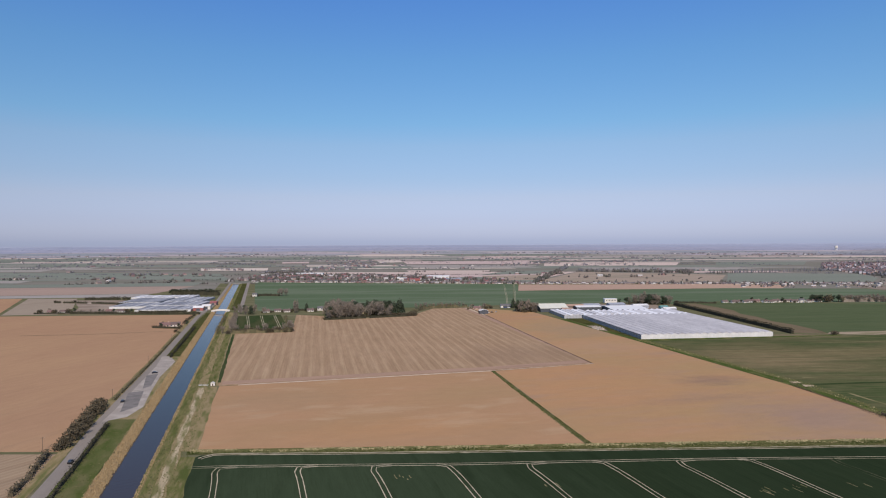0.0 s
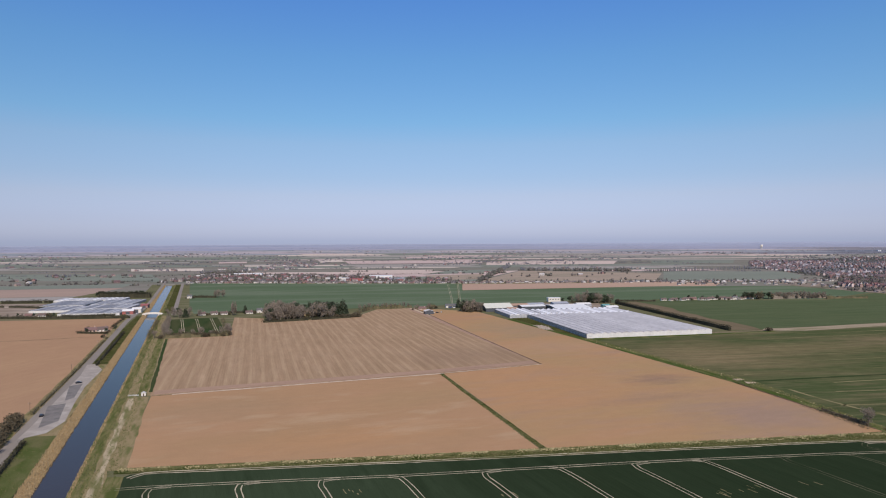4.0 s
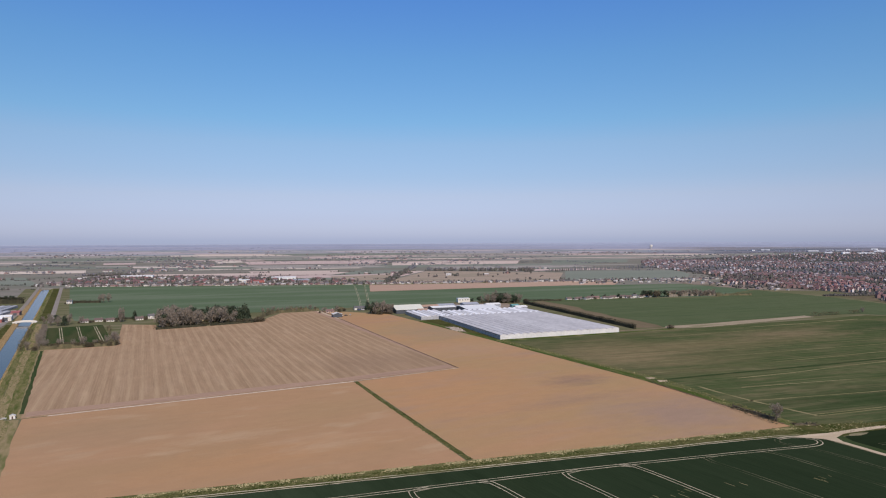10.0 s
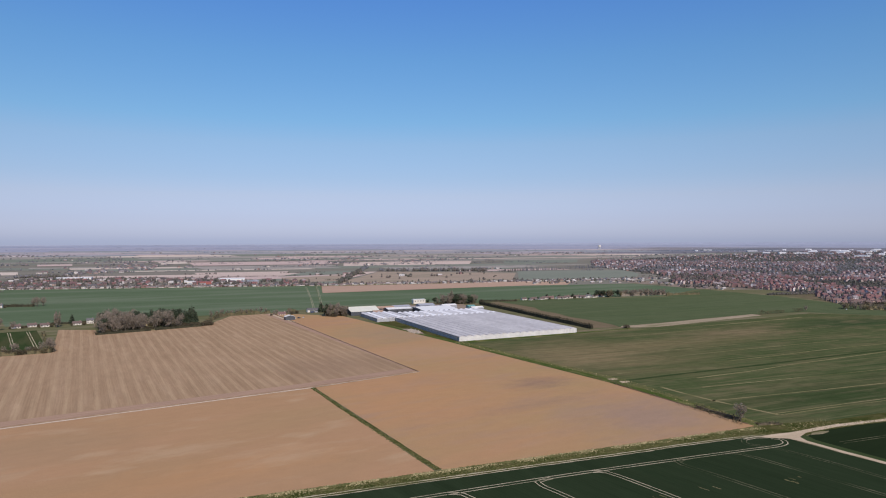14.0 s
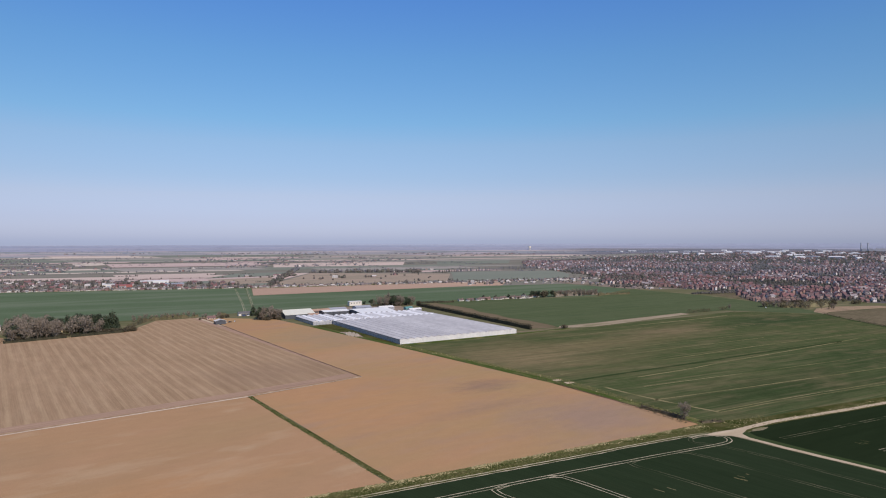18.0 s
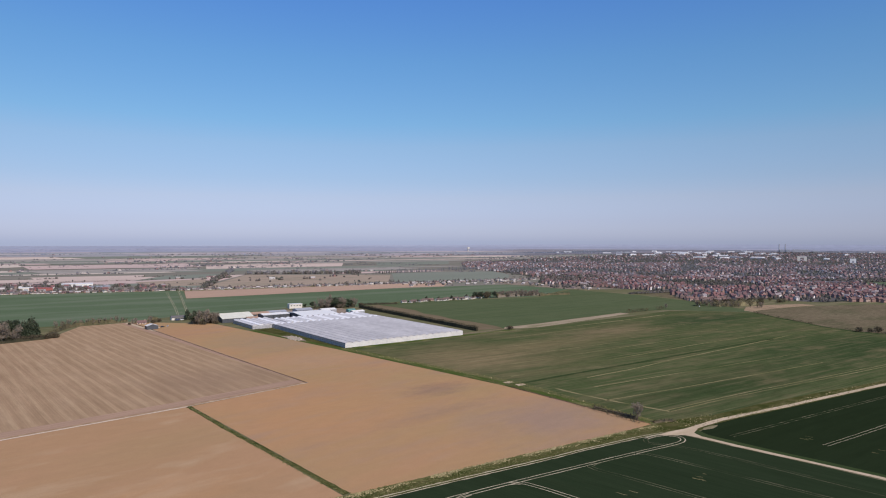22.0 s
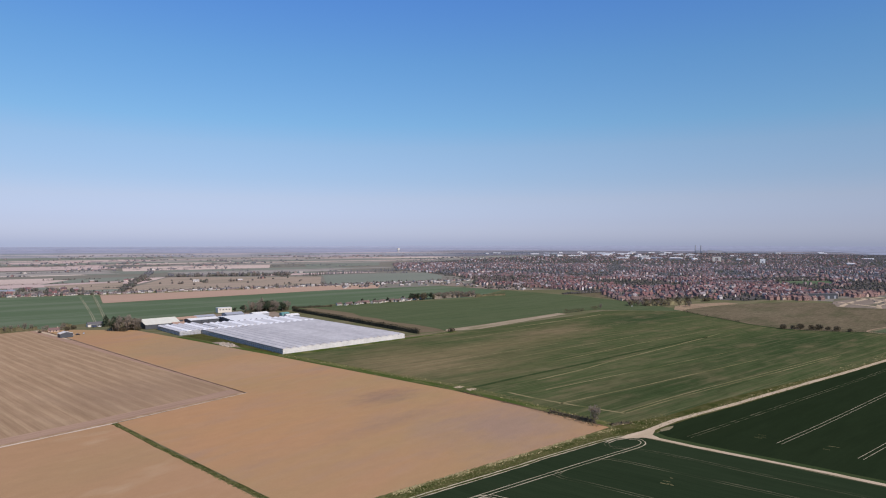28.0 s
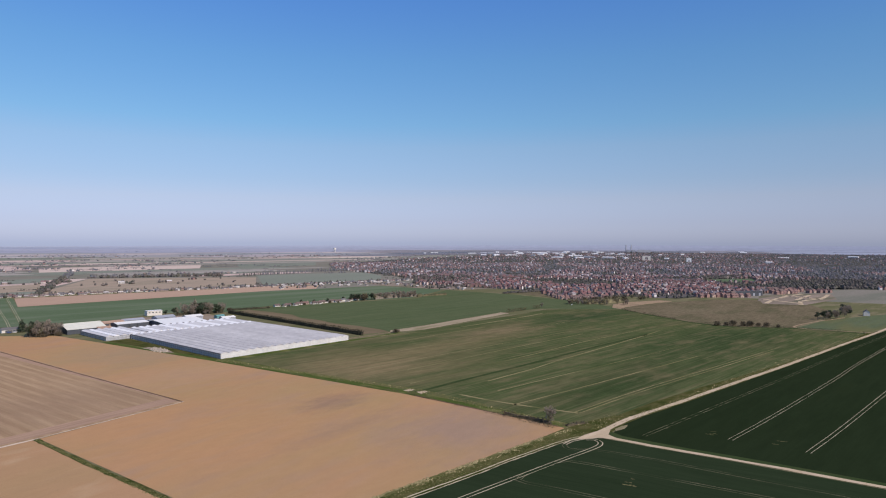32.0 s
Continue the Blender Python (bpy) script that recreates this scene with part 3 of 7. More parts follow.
sheet("patch", [(-205, 432), (-203, 440), (-216, 480), (-222, 474)], 0.15, M["wet_gravel"], "darker grey gravel patch in the lay-by", "lay-by")

# grass strips, ditches and thin tracks between the fields
sheet("verge_1", [(-121, 297.4), (-123, 304.4), (69, 311.4), (74, 311.6), (221, 316.8), (253.6, 319.8), (262, 319.5), (266, 305), (256, 301), (247, 302), (236, 304.5), (171, 303), (57, 299.6)], 0.03, M["verge"], "rough grass verge along the wheat field", "verge")
sheet("verge_2", [(254, 320.5), (238.5, 437), (190.5, 640), (148.5, 805), (156, 806), (199, 640), (206, 629), (247.5, 437), (262, 321)], 0.03, M["ditch_grass"], "green ditch side between ploughed land and crop", "verge")
sheet("verge_3", [(258, 302), (262, 321), (299, 315.2), (340, 317.2), (400, 316.2), (454, 313.7), (552, 310.2), (716, 312.2), (799, 316), (838, 311), (708, 305), (542, 303), (433, 303), (350, 302.6), (307, 303.6), (285, 302.5), (266, 299)], 0.04, M["verge"], "rough grass verge along the farm track", "verge")
sheet("verge_4", [(206.5, 630.5), (200, 640.5), (342, 657.5), (416, 667), (416, 661)], 0.06, M["ditch_grass"], "green grass strip before the greenhouse wall", "verge")
sheet("verge_5", [(157, 806), (157, 811), (177, 815), (199.5, 641), (198, 640)], 0.07, M["verge"], "green grass strip beside the greenhouse", "verge")
sheet("verge_6", [(168, 744), (175, 745), (183, 714), (181, 698), (175, 710)], 0.09, M["yard"], "heap-strewn patch of bare rubble beside the greenhouse", "yard")
sheet("verge_7", [(258, 300), (266, 299), (265, 290), (271, 258), (277, 237), (289, 184), (344, -50), (425, -420), (417, -420), (336, -50), (282, 184), (270, 237), (264, 258), (258, 286)], 0.03, M["paddock"], "dark grassy bank along the farm track", "verge")
sheet("verge_8", [(x - 3.5, y) for x, y in DITCH] + [(x + 3.5, y + 1) for x, y in DITCH[::-1]], 0.07, M["paddock"], "dark ditch line along the field edge", "verge")
sheet("verge_9", [(826, 642), (831, 660), (880, 690), (933, 696), (1007, 676), (1002, 651), (920, 655), (850, 650)], 0.09, M["straw"], "pale dry grass at the edge of the estate", "verge")
sheet("verge_10", [(886, 770), (937, 948), (1010, 940), (960, 870), (905, 770)], 0.09, M["rough_grass"], "dry grass margin beside the houses", "verge")

b = Build()
ribbon(b, smooth_line([(71.5, 313), (60, 370), (46, 440), (38, 486)], 5), 0, 2.8, 0.1, 0.5, random.Random(3))
tagged(part("grass_strip", b, M["verge"]), "narrow green grass baulk between two ploughed fields", "verge", kind="structure")
for nm, pts, w, mt, lb in (("track_4", [(-143, 441.8), (-60, 462.8), (37, 487.2)], 1.7, "chalk", "thin pale wheel track across the plough"), ("track_5", [(37, 487.4), (80, 501), (122, 514.6)], 0.8, "chalk", "thin pale wheel track across the plough"),
                           ("furrow", [(121.5, 515), (100, 625), (70, 785), (40, 948)], 1.3, "damp", "dark open furrow between two ploughed fields"), ("track_6", [(34, 948), (42, 915), (50, 880), (58, 850)], 4.0, "track", "pale farm drive"),
                           
                           ("furrow_line", [(-453.1, 678.3), (-371.7, 690.6), (-312.5, 708.9)], 1.6, "brown_grass", "thin dark furrow across the bare field"), ("ditch_bed", [(253, 324), (247.5, 370), (240, 430)], 1.3, "damp", "dark damp ditch bed beside the plough"), ("track_10", [(955, 378), (909, 384), (884, 388.5), (796, 388), (800, 340), (812, 311)], 2.6, "straw", "pale path beside the ditch"),
                           ("track_11", [(206, 650), (340, 665), (416, 674)], 1.6, "straw", "thin pale strip before the greenhouse"), ("track_12", [(247, 436.5), (309, 443.7), (388, 451.5), (490, 463), (608, 474)], 3.6, "paddock", "dark green wheeling across the crop"),
                           ("track_9", [(307, 428), (368, 435.5), (412, 444), (496, 456), (608, 473), (664, 484), (715, 491), (751, 485)], 1.6, "wheel_pale", "pale wheeling across the crop"),
                           ("track_13", [(260, 459), (331, 467.5), (438, 480), (505, 489), (571, 494), (648, 499.5)], 1.3, "wheel_pale", "thin pale wheeling across the crop"), ("track_14", [(290, 403), (394, 405.3), (502, 408), (600, 412)], 1.0, "wheel_pale", "thin pale wheeling across the crop"),
                           ("track_15", [(269, 371), (336, 371), (410, 372), (520, 374)], 1.3, "wheel_pale", "thin pale wheeling across the crop"), ("track_16", [(284, 335.5), (362, 340), (461, 341.5), (625, 344)], 0.8, "wheel_pale", "thin pale wheeling across the crop"),
                           ("track_8", [(284, 332.4), (356, 336.4), (452, 337.5), (600, 339.5)], 0.8, "wheel_pale", "thin pale wheeling across the crop"),
                           ("track_17", [(289, 498), (420, 512), (560, 524)], 1.0, "wheel_pale", "thin pale wheeling across the crop"), ("track_18", [(250, 522), (310, 527), (430, 536), (620, 548)], 0.9, "wheel_pale", "thin pale wheeling across the crop"),
                           ("track_19", [(264, 413), (265.7, 397), (272, 369), (277, 353), (283.5, 333)], 2.2, "wheel_pale", "pale headland strip beside the ditch"),
                           ("track_20", [(236, 560), (330, 570), (480, 586), (640, 600)], 1.0, "wheel_pale", "thin pale wheeling across the crop"), ("track_21", [(226, 598), (330, 611), (520, 634)], 1.2, "wheel_pale", "thin pale wheeling across the crop")):
    road(nm, pts, w, 0.14, M[mt], lb, "track", 6, 0.2)
sheet("culvert_patch", [(246, 431), (253, 432), (254, 436), (247, 437)], 0.15, M["track"], "pale bare earth on the field crossing", "track")
sheet("culvert_patch", [(244, 441), (251, 443), (250, 447), (243, 446)], 0.15, M["track"], "pale bare earth on the field crossing", "track")
sheet("turning_patch", [(241, 304.4), (250, 305.6), (262, 305), (275, 306.4), (268, 301.2), (260.5, 297.5), (258.4, 291), (255.4, 291), (252.6, 297.5), (246, 300.6)], 0.13, M["track"], "worn bare earth where two farm tracks meet", "track")
sheet("bare_corner", [(269, 298.4), (272, 300.8), (279, 301.4), (284, 300.6), (281, 299), (276, 297.6)], 0.11, M["lane"], "trampled dry corner of the wheat beside the tracks", "track")

# wheelings in the wheat, two ruts each
wheat = bpy.data.objects["field_5"]
wheat_far = bpy.data.objects["field_6"]


def wheeling(pts, owner, width=0.4, gauge=1.1, faint=False):
    """Two ruts along a line; the crop has half closed over faint ones."""
    line = smooth_line(pts, 5)
    wr = random.Random(int(pts[0][0] * 3 + pts[-1][1]))
    b = Build()
    for side in (-gauge, gauge):
        ribbon(b, line, side, width, 0.09, width * 0.22, wr)
    part("wheeling", b, M["rut_faint" if faint else "rut"], owner)


HEAD = [(-113, 279.6), (-97, 281.2), (-47, 282.5), (4, 283.4), (55, 286), (107, 288.4), (150, 289.6), (212, 290.2)]


def headland(x):
    return float(np.interp(x, [p[0] for p in HEAD], [p[1] for p in HEAD]))


wheeling(HEAD + [(234, 290), (243, 291), (247, 294), (248, 298), (245, 301)], wheat, 0.42)
for x, left, faint in ((-99.5, 0, 0), (-64, 0, 0), (-31, 0, 0), (3.5, 1, 0), (38, 0, 0), (73.5, 1, 0), (106, 0, 0), (141, 1, 0), (177, 0, 1), (213.5, 1, 1)):
    y = headland(x)
    top = [(x - 7, y - 0.3), (x - 2.4, y - 2), (x + 0.6, y - 7)] if left else [(x + 8, y - 0.2), (x + 2, y - 1.6), (x + 0.3, y - 6.5)]
    wheeling(top + [(x + 9.5, y - 36), (x + 50, y - 180), (x + 135, y - 480)], wheat, 0.32 if faint else 0.4, 1.1, faint)
wheeling([(230, 303), (226.6, 299), (227.5, 295.4), (233, 290.5), (242, 266), (256, 207), (282, 105), (320, -40)], wheat, 0.28, 1.1, True)
wheeling([(246, 302), (238, 304), (230.5, 303)], wheat, 0.5, 0.8)
for y, x0, dy, faint, wd in ((284, 272.5, 4.5, 1, 0.3), (251, 299, 10, 0, 0.22), (217.3, 306.5, 8, 0, 0.24), (184, 314, 8, 0, 0.32), (150, 322, 8, 0, 0.34), (115, 329, 8, 0, 0.36), (80, 336, 8, 0, 0.42), (45, 343, 8, 0, 0.42)):
    wheeling([(x0, y), (x0 + 60, y + 0.24 * dy), (490, y + dy), (700, y + 2.3 * dy), (1390, y + 5 * dy)], wheat_far, wd, 1.1, faint)

sheet("headland_1", [(-155, 443), (36, 491), (119.5, 518), (117, 531), (32, 502), (-158, 454)], 0.08, M["headland"], "turned headland strip of the harrowed field", "field")
sheet("headland_2", [(117, 531), (122, 516.4), (41, 948), (28, 944)], 0.075, M["headland"], "turned headland strip of the harrowed field", "field")
for side, nm in ((-5.4, "verge_11"),):
    b = Build()
    ribbon(b, smooth_line([(-15, -300), (-75, -50), (-160, 248), (-177.5, 308), (-192, 358), (-239, 531), (-305, 766), (-336, 880)], 9), side, 5.0, 0.075, 0.5, random.Random(6))
    tagged(part(nm, b, M["bank_dry"]), "rough grass verge beside the road", "verge", kind="structure")
crop_field = bpy.data.objects["field_10"]
for pts in ([(99, 985), (112, 1120), (138, 1440)], [(113, 1000), (130, 1150), (163, 1460)], [(120, 1040), (104, 1042)]):
    wheeling(pts, crop_field, 0.4)
paddock = bpy.data.objects["field_4"]
for k in range(3):
    wheeling([(-214 + 17 * k, 700 + 3.4 * k), (-262 + 17 * k, 850 + 4 * k)], paddock, 0.6)

edge_rnd = random.Random(12)
edge_line = smooth_line([(-112.5, 291.5), (-109, 295.6), (-101, 297.6), (-49, 298.2), (4, 299.6), (58, 301.5), (112, 303.3), (167, 304.6), (193, 306), (235, 306.4), (246, 304.6)], 3)
for off, w, rg in ((-1.0, 0.75, 0.2), (1.0, 0.6, 0.25)):
    b = Build()
    ribbon(b, edge_line, off, w, 0.12, rg, edge_rnd)
    tagged(part("wheel_rut", b, M["rut"]), "pale wheel rut along the edge of the wheat", "track", kind="structure")
for k in range(12):
    x, y = edge_rnd.uniform(-90, 330), edge_rnd.uniform(225, 276)
    b = Build()
    for j in range(edge_rnd.randint(2, 6)):
        a, c = x + edge_rnd.uniform(-5, 5), y + edge_rnd.uniform(-3, 3)
        l, w = edge_rnd.uniform(0.6, 2.6), edge_rnd.uniform(0.25, 0.5)
        ribbon(b, [(a, c), (a + l * 0.3, c - l), (a + l * 0.7, c - 2 * l)], 0, w, 0.08, 0.1, edge_rnd)
    part("bare_patch", b, M["wheel_pale"], wheat)

# ---- more materials ----
M["trunk"] = solid("trunk", (0.10, 0.08, 0.06), 0.95, 0.25, 2.0)
M["twig"] = solid("twig", (0.225, 0.185, 0.145), 0.95, 0.25, 0.8, islands=True, second=(0.14, 0.118, 0.094))
M["twig_olive"] = solid("twig_olive", (0.20, 0.175, 0.095), 0.95, 0.25, 0.8, islands=True, second=(0.135, 0.115, 0.07))
M["needle"] = solid("needle", (0.034, 0.048, 0.028), 0.9, 0.25, 0.8, islands=True, second=(0.05, 0.062, 0.034))
M["leaf"] = solid("leaf", (0.05, 0.075, 0.025), 0.9, 0.25, 0.8, islands=True, second=(0.09, 0.085, 0.04))
M["hedge_dark"] = solid("hedge_dark", (0.024, 0.024, 0.013), 0.95, 0.25, 0.8, islands=True, second=(0.05, 0.044, 0.025))
M["hedge_brown"] = solid("hedge_brown", (0.135, 0.11, 0.06), 0.95, 0.25, 0.8, islands=True, second=(0.075, 0.07, 0.036))
M["bramble"] = solid("bramble", (0.105, 0.082, 0.05), 0.95, 0.25, 0.8, islands=True, second=(0.055, 0.048, 0.03))
M["tuft"] = solid("tuft", (0.058, 0.072, 0.02), 0.95, 0.2, 0.8, islands=True, second=(0.125, 0.112, 0.05))
M["reed"] = solid("reed", (0.37, 0.275, 0.15), 0.95, 0.2, 0.8, islands=True, second=(0.23, 0.165, 0.09))
M["dry_tuft"] = solid("dry_tuft", (0.36, 0.30, 0.17), 0.95, 0.2, 0.8, islands=True, second=(0.13, 0.12, 0.055))
M["brick_red"] = solid("brick_red", (0.30, 0.182, 0.155), 0.9, 0.15, 1.2, per_object=True, second=(0.24, 0.155, 0.138))
M["brick_buff"] = solid("brick_buff", (0.45, 0.335, 0.27), 0.9, 0.15, 1.2)
M["render_white"] = solid("render_white", (0.60, 0.56, 0.50), 0.85, 0.08, 0.7)
M["cream"] = solid("cream", (0.62, 0.50, 0.28), 0.85, 0.08, 0.7)
M["tile_red"] = solid("tile_red", (0.19, 0.11, 0.097), 0.85, 0.18, 1.5, per_object=True, second=(0.14, 0.09, 0.083))
M["tile_brown"] = solid("tile_brown", (0.125, 0.09, 0.08), 0.85, 0.18, 1.5)
M["tile_grey"] = solid("tile_grey", (0.115, 0.11, 0.11), 0.8, 0.18, 1.5)
M["pane"] = solid("pane", (0.035, 0.045, 0.06), 0.12, 0.05, 1.0, spec=0.5)
M["door"] = solid("door", (0.10, 0.06, 0.05), 0.6)
M["concrete"] = solid("concrete", (0.55, 0.53, 0.50), 0.85, 0.1, 0.8)
M["steel_white"] = solid("steel_white", (0.66, 0.645, 0.62), 0.45, 0.06, 0.5)
M["steel_cream"] = solid("steel_cream", (0.56, 0.545, 0.46), 0.5, 0.08, 0.3)
M["steel_grey"] = solid("steel_grey", (0.30, 0.31, 0.34), 0.5, 0.1, 0.4)
M["steel_dark"] = solid("steel_dark", (0.07, 0.075, 0.085), 0.5, 0.12, 0.4)
M["steel_teal"] = solid("steel_teal", (0.14, 0.31, 0.295), 0.5, 0.1, 0.4)
M["steel_red"] = solid("steel_red", (0.30, 0.10, 0.085), 0.5, 0.1, 0.4)
M["rubble"] = solid("rubble", (0.33, 0.28, 0.23), 0.95, 0.2, 0.8)
M["rust"] = solid("rust", (0.33, 0.22, 0.16), 0.8, 0.2, 0.6)
M["glass_roof"] = solid("glass_roof", (0.485, 0.465, 0.455), 0.6, 0.14, 0.09, spec=0.1, per_object=True, second=(0.42, 0.40, 0.395))
M["glass_roof_pale"] = solid("glass_roof_pale", (0.54, 0.52, 0.51), 0.5, 0.08, 0.08, spec=0.15)
M["nursery_roof"] = solid("nursery_roof", (0.20, 0.20, 0.21), 0.5, 0.2, 0.1, spec=0.1, per_object=True, second=(0.44, 0.43, 0.43))
M["whitewash"] = solid("whitewash", (0.76, 0.745, 0.73), 0.5, 0.05, 0.2)
M["glass_wall"] = solid("glass_wall", (0.40, 0.40, 0.41), 0.25, 0.1, 0.2, spec=0.5)
M["glass_front"] = solid("glass_front", (0.55, 0.535, 0.51), 0.5, 0.12, 0.15, spec=0.3)
M["gutter"] = solid("gutter", (0.13, 0.13, 0.14), 0.6, 0.05, 0.5)
M["paint_black"] = solid("paint_black", (0.015, 0.015, 0.018), 0.3, 0.05, 2, spec=0.5)
M["paint_silver"] = solid("paint_silver", (0.5, 0.5, 0.52), 0.3, 0.05, 2, spec=0.5)
M["paint_white"] = solid("paint_white", (0.75, 0.75, 0.75), 0.3, 0.05, 2, spec=0.5)
M["paint_blue"] = solid("paint_blue", (0.04, 0.07, 0.2), 0.3, 0.05, 2, spec=0.5)
M["rubber"] = solid("rubber", (0.02, 0.02, 0.02), 0.9)
M["wood_pole"] = solid("wood_pole", (0.14, 0.10, 0.07), 0.9)


# ---- trees and hedges ----
def leafy(b, rnd, centre, size, n, leaf, shape="round", thin=0.5):
    """n small leaf clumps scattered through a crown, denser towards its skin, with gaps."""
    cx, cy, cz = centre
    sx, sy, sz = size
    for _ in range(n):
        while True:
            x, y, z = rnd.uniform(-1, 1), rnd.uniform(-1, 1), rnd.uniform(-1, 1)
            r = math.sqrt(x * x + y * y + z * z)
            if shape == "cone":
                if math.hypot(x, y) < (1 - z) * 0.5 + 0.06:
                    break
            elif 0.35 < r < 1:
                break
        x, y, z = cx + x * sx, cy + y * sy, cz + z * sz
        s = leaf * rnd.uniform(0.6, 1.4)
        p = [(x + rnd.uniform(-s, s), y + rnd.uniform(-s, s), z + rnd.uniform(-s, s) * (1 if thin > 0.4 else 1.6)) for _ in range(2)]
        q = (x + rnd.uniform(-s, s) * thin, y + rnd.uniform(-s, s) * thin, z + rnd.uniform(-s, s))
        b.face(p[0], p[1], q)


def make_tree(kind, seed):
    """A tree about 10 m high: trunk, limbs and an uneven crown. Bare and budding trees show their limbs."""
    rnd = random.Random(seed)
    names = {"bare": ("bare_tree", "leafless broadleaf tree with a grey-brown twiggy crown"), "olive": ("budding_tree", "broadleaf tree coming into olive-green bud"), "conifer": ("conifer_tree", "dense dark green conifer"),
             "poplar": ("poplar_tree", "tall narrow leafless poplar"), "pine": ("pine_tree", "broad dark green pine"), "bush": ("bush", "low twiggy brown-green bush")}
    tree = empty(names[kind][0])
    tagged(tree, names[kind][1], "bush" if kind == "bush" else "tree")
    t, c, l = Build(), Build(), Build()
    if kind in ("bare", "olive"):
        t.tube((0, 0, -0.2), (0.1, 0, 2.6), 0.28, 0.2)
        for k in range(7):
            w = k * 0.9 + rnd.uniform(-0.3, 0.3)
            rr, z = rnd.uniform(1.4, 3.3), rnd.uniform(4.2, 9.0)
            l.tube((0.1, 0, rnd.uniform(2.0, 3.2)), (rr * math.cos(w), rr * math.sin(w), z), 0.16, 0.05, 4)
            leafy(c, rnd, (rr * 0.8 * math.cos(w), rr * 0.8 * math.sin(w), z - 0.4), (1.6, 1.6, 2.0), 95, 0.36, thin=0.2)
        leafy(c, rnd, (0, 0, 5.6), (2.3, 2.3, 3.6), 220, 0.36, thin=0.2)
        leafy(c, rnd, (0, 0, 2.6), (2.2, 2.2, 1.4), 60, 0.4, thin=0.2)
        mat = M["twig" if kind == "bare" else "twig_olive"]
    elif kind == "conifer":
        t.tube((0, 0, -0.2), (0, 0, 9.0), 0.3, 0.06)
        leafy(c, rnd, (0, 0, 5.4), (3.0, 3.0, 4.9), 420, 0.62, "cone", 0.7)
        leafy(c, rnd, (0, 0, 4.6), (1.7, 1.7, 3.6), 260, 0.7, thin=0.7)
        mat = M["needle"]
    elif kind == "pine":
        t.tube((0, 0, -0.2), (0.2, 0.1, 6.5), 0.32, 0.15)
        for k in range(6):
            w = k * 1.05 + rnd.uniform(-0.3, 0.3)
            l.tube((0.1, 0, 3.5 + k * 0.4), (2.3 * math.cos(w), 2.3 * math.sin(w), 5.2 + k * 0.6), 0.12, 0.04, 4)
            leafy(c, rnd, (2.0 * math.cos(w), 2.0 * math.sin(w), 4.6 + k * 0.75), (1.7, 1.7, 1.3), 110, 0.6, thin=0.7)
        leafy(c, rnd, (0, 0, 6.5), (2.0, 2.0, 3.2), 220, 0.6, thin=0.7)
        mat = M["needle"]
    elif kind == "poplar":
        t.tube((0, 0, -0.2), (0, 0, 6.0), 0.22, 0.1)
        for k in range(8):
            w = k * 2.4
            l.tube((0, 0, 1.5 + k * 0.6), (0.7 * math.cos(w), 0.7 * math.sin(w), 4.5 + k * 0.65), 0.07, 0.03, 4)
        leafy(c, rnd, (0, 0, 5.6), (1.15, 1.15, 4.6), 330, 0.42, thin=0.25)
        mat = M["twig"]
    else:
        for k in range(5):
            w = k * 1.26
            l.tube((0, 0, -0.1), (1.6 * math.cos(w), 1.6 * math.sin(w), 3.2), 0.08, 0.03, 4)
            leafy(c, rnd, (1.5 * math.cos(w), 1.5 * math.sin(w), 2.0), (1.7, 1.7, 1.8), 85, 0.5, thin=0.5)
        leafy(c, rnd, (0, 0, 2.6), (2.2, 2.2, 2.0), 110, 0.5, thin=0.5)
        mat = M["bramble"]
    if t.v:
        part("trunk", t, M["trunk"], tree)
    if l.v:
        part("limb", l, M["trunk"], tree)
    part("crown", c, mat, tree)
    return tree


PROTO = {k: [make_tree(k, 11 * i + 3) for i in range(n)] for k, n in (("bare", 4), ("olive", 2), ("conifer", 2), ("pine", 2), ("poplar", 1), ("bush", 3))}
FIRST = {id(t): True for k in PROTO for t in PROTO[k]}
tree_rnd = random.Random(77)


def plant(kind, x, y, height, group="", wide=1.0):
    t = tree_rnd.choice(PROTO[kind])
    full = {"bare": 10.0, "olive": 10.0, "conifer": 10.3, "pine": 10.0, "poplar": 10.3, "bush": 4.4}[kind]
    s = height / full
    m = Matrix.LocRotScale((x, y, 0), Euler((0, 0, tree_rnd.uniform(0, 6.28))), (s * wide, s * wide, s))
    if FIRST.pop(id(t), False):
        t.matrix_basis = m
        made = t
    else:
        made = copy_thing(t, Matrix.LocRotScale((x, y, 0), m.to_euler(), None))
        made.scale = (s * wide, s * wide, s)
    return tagged(made, group=group)


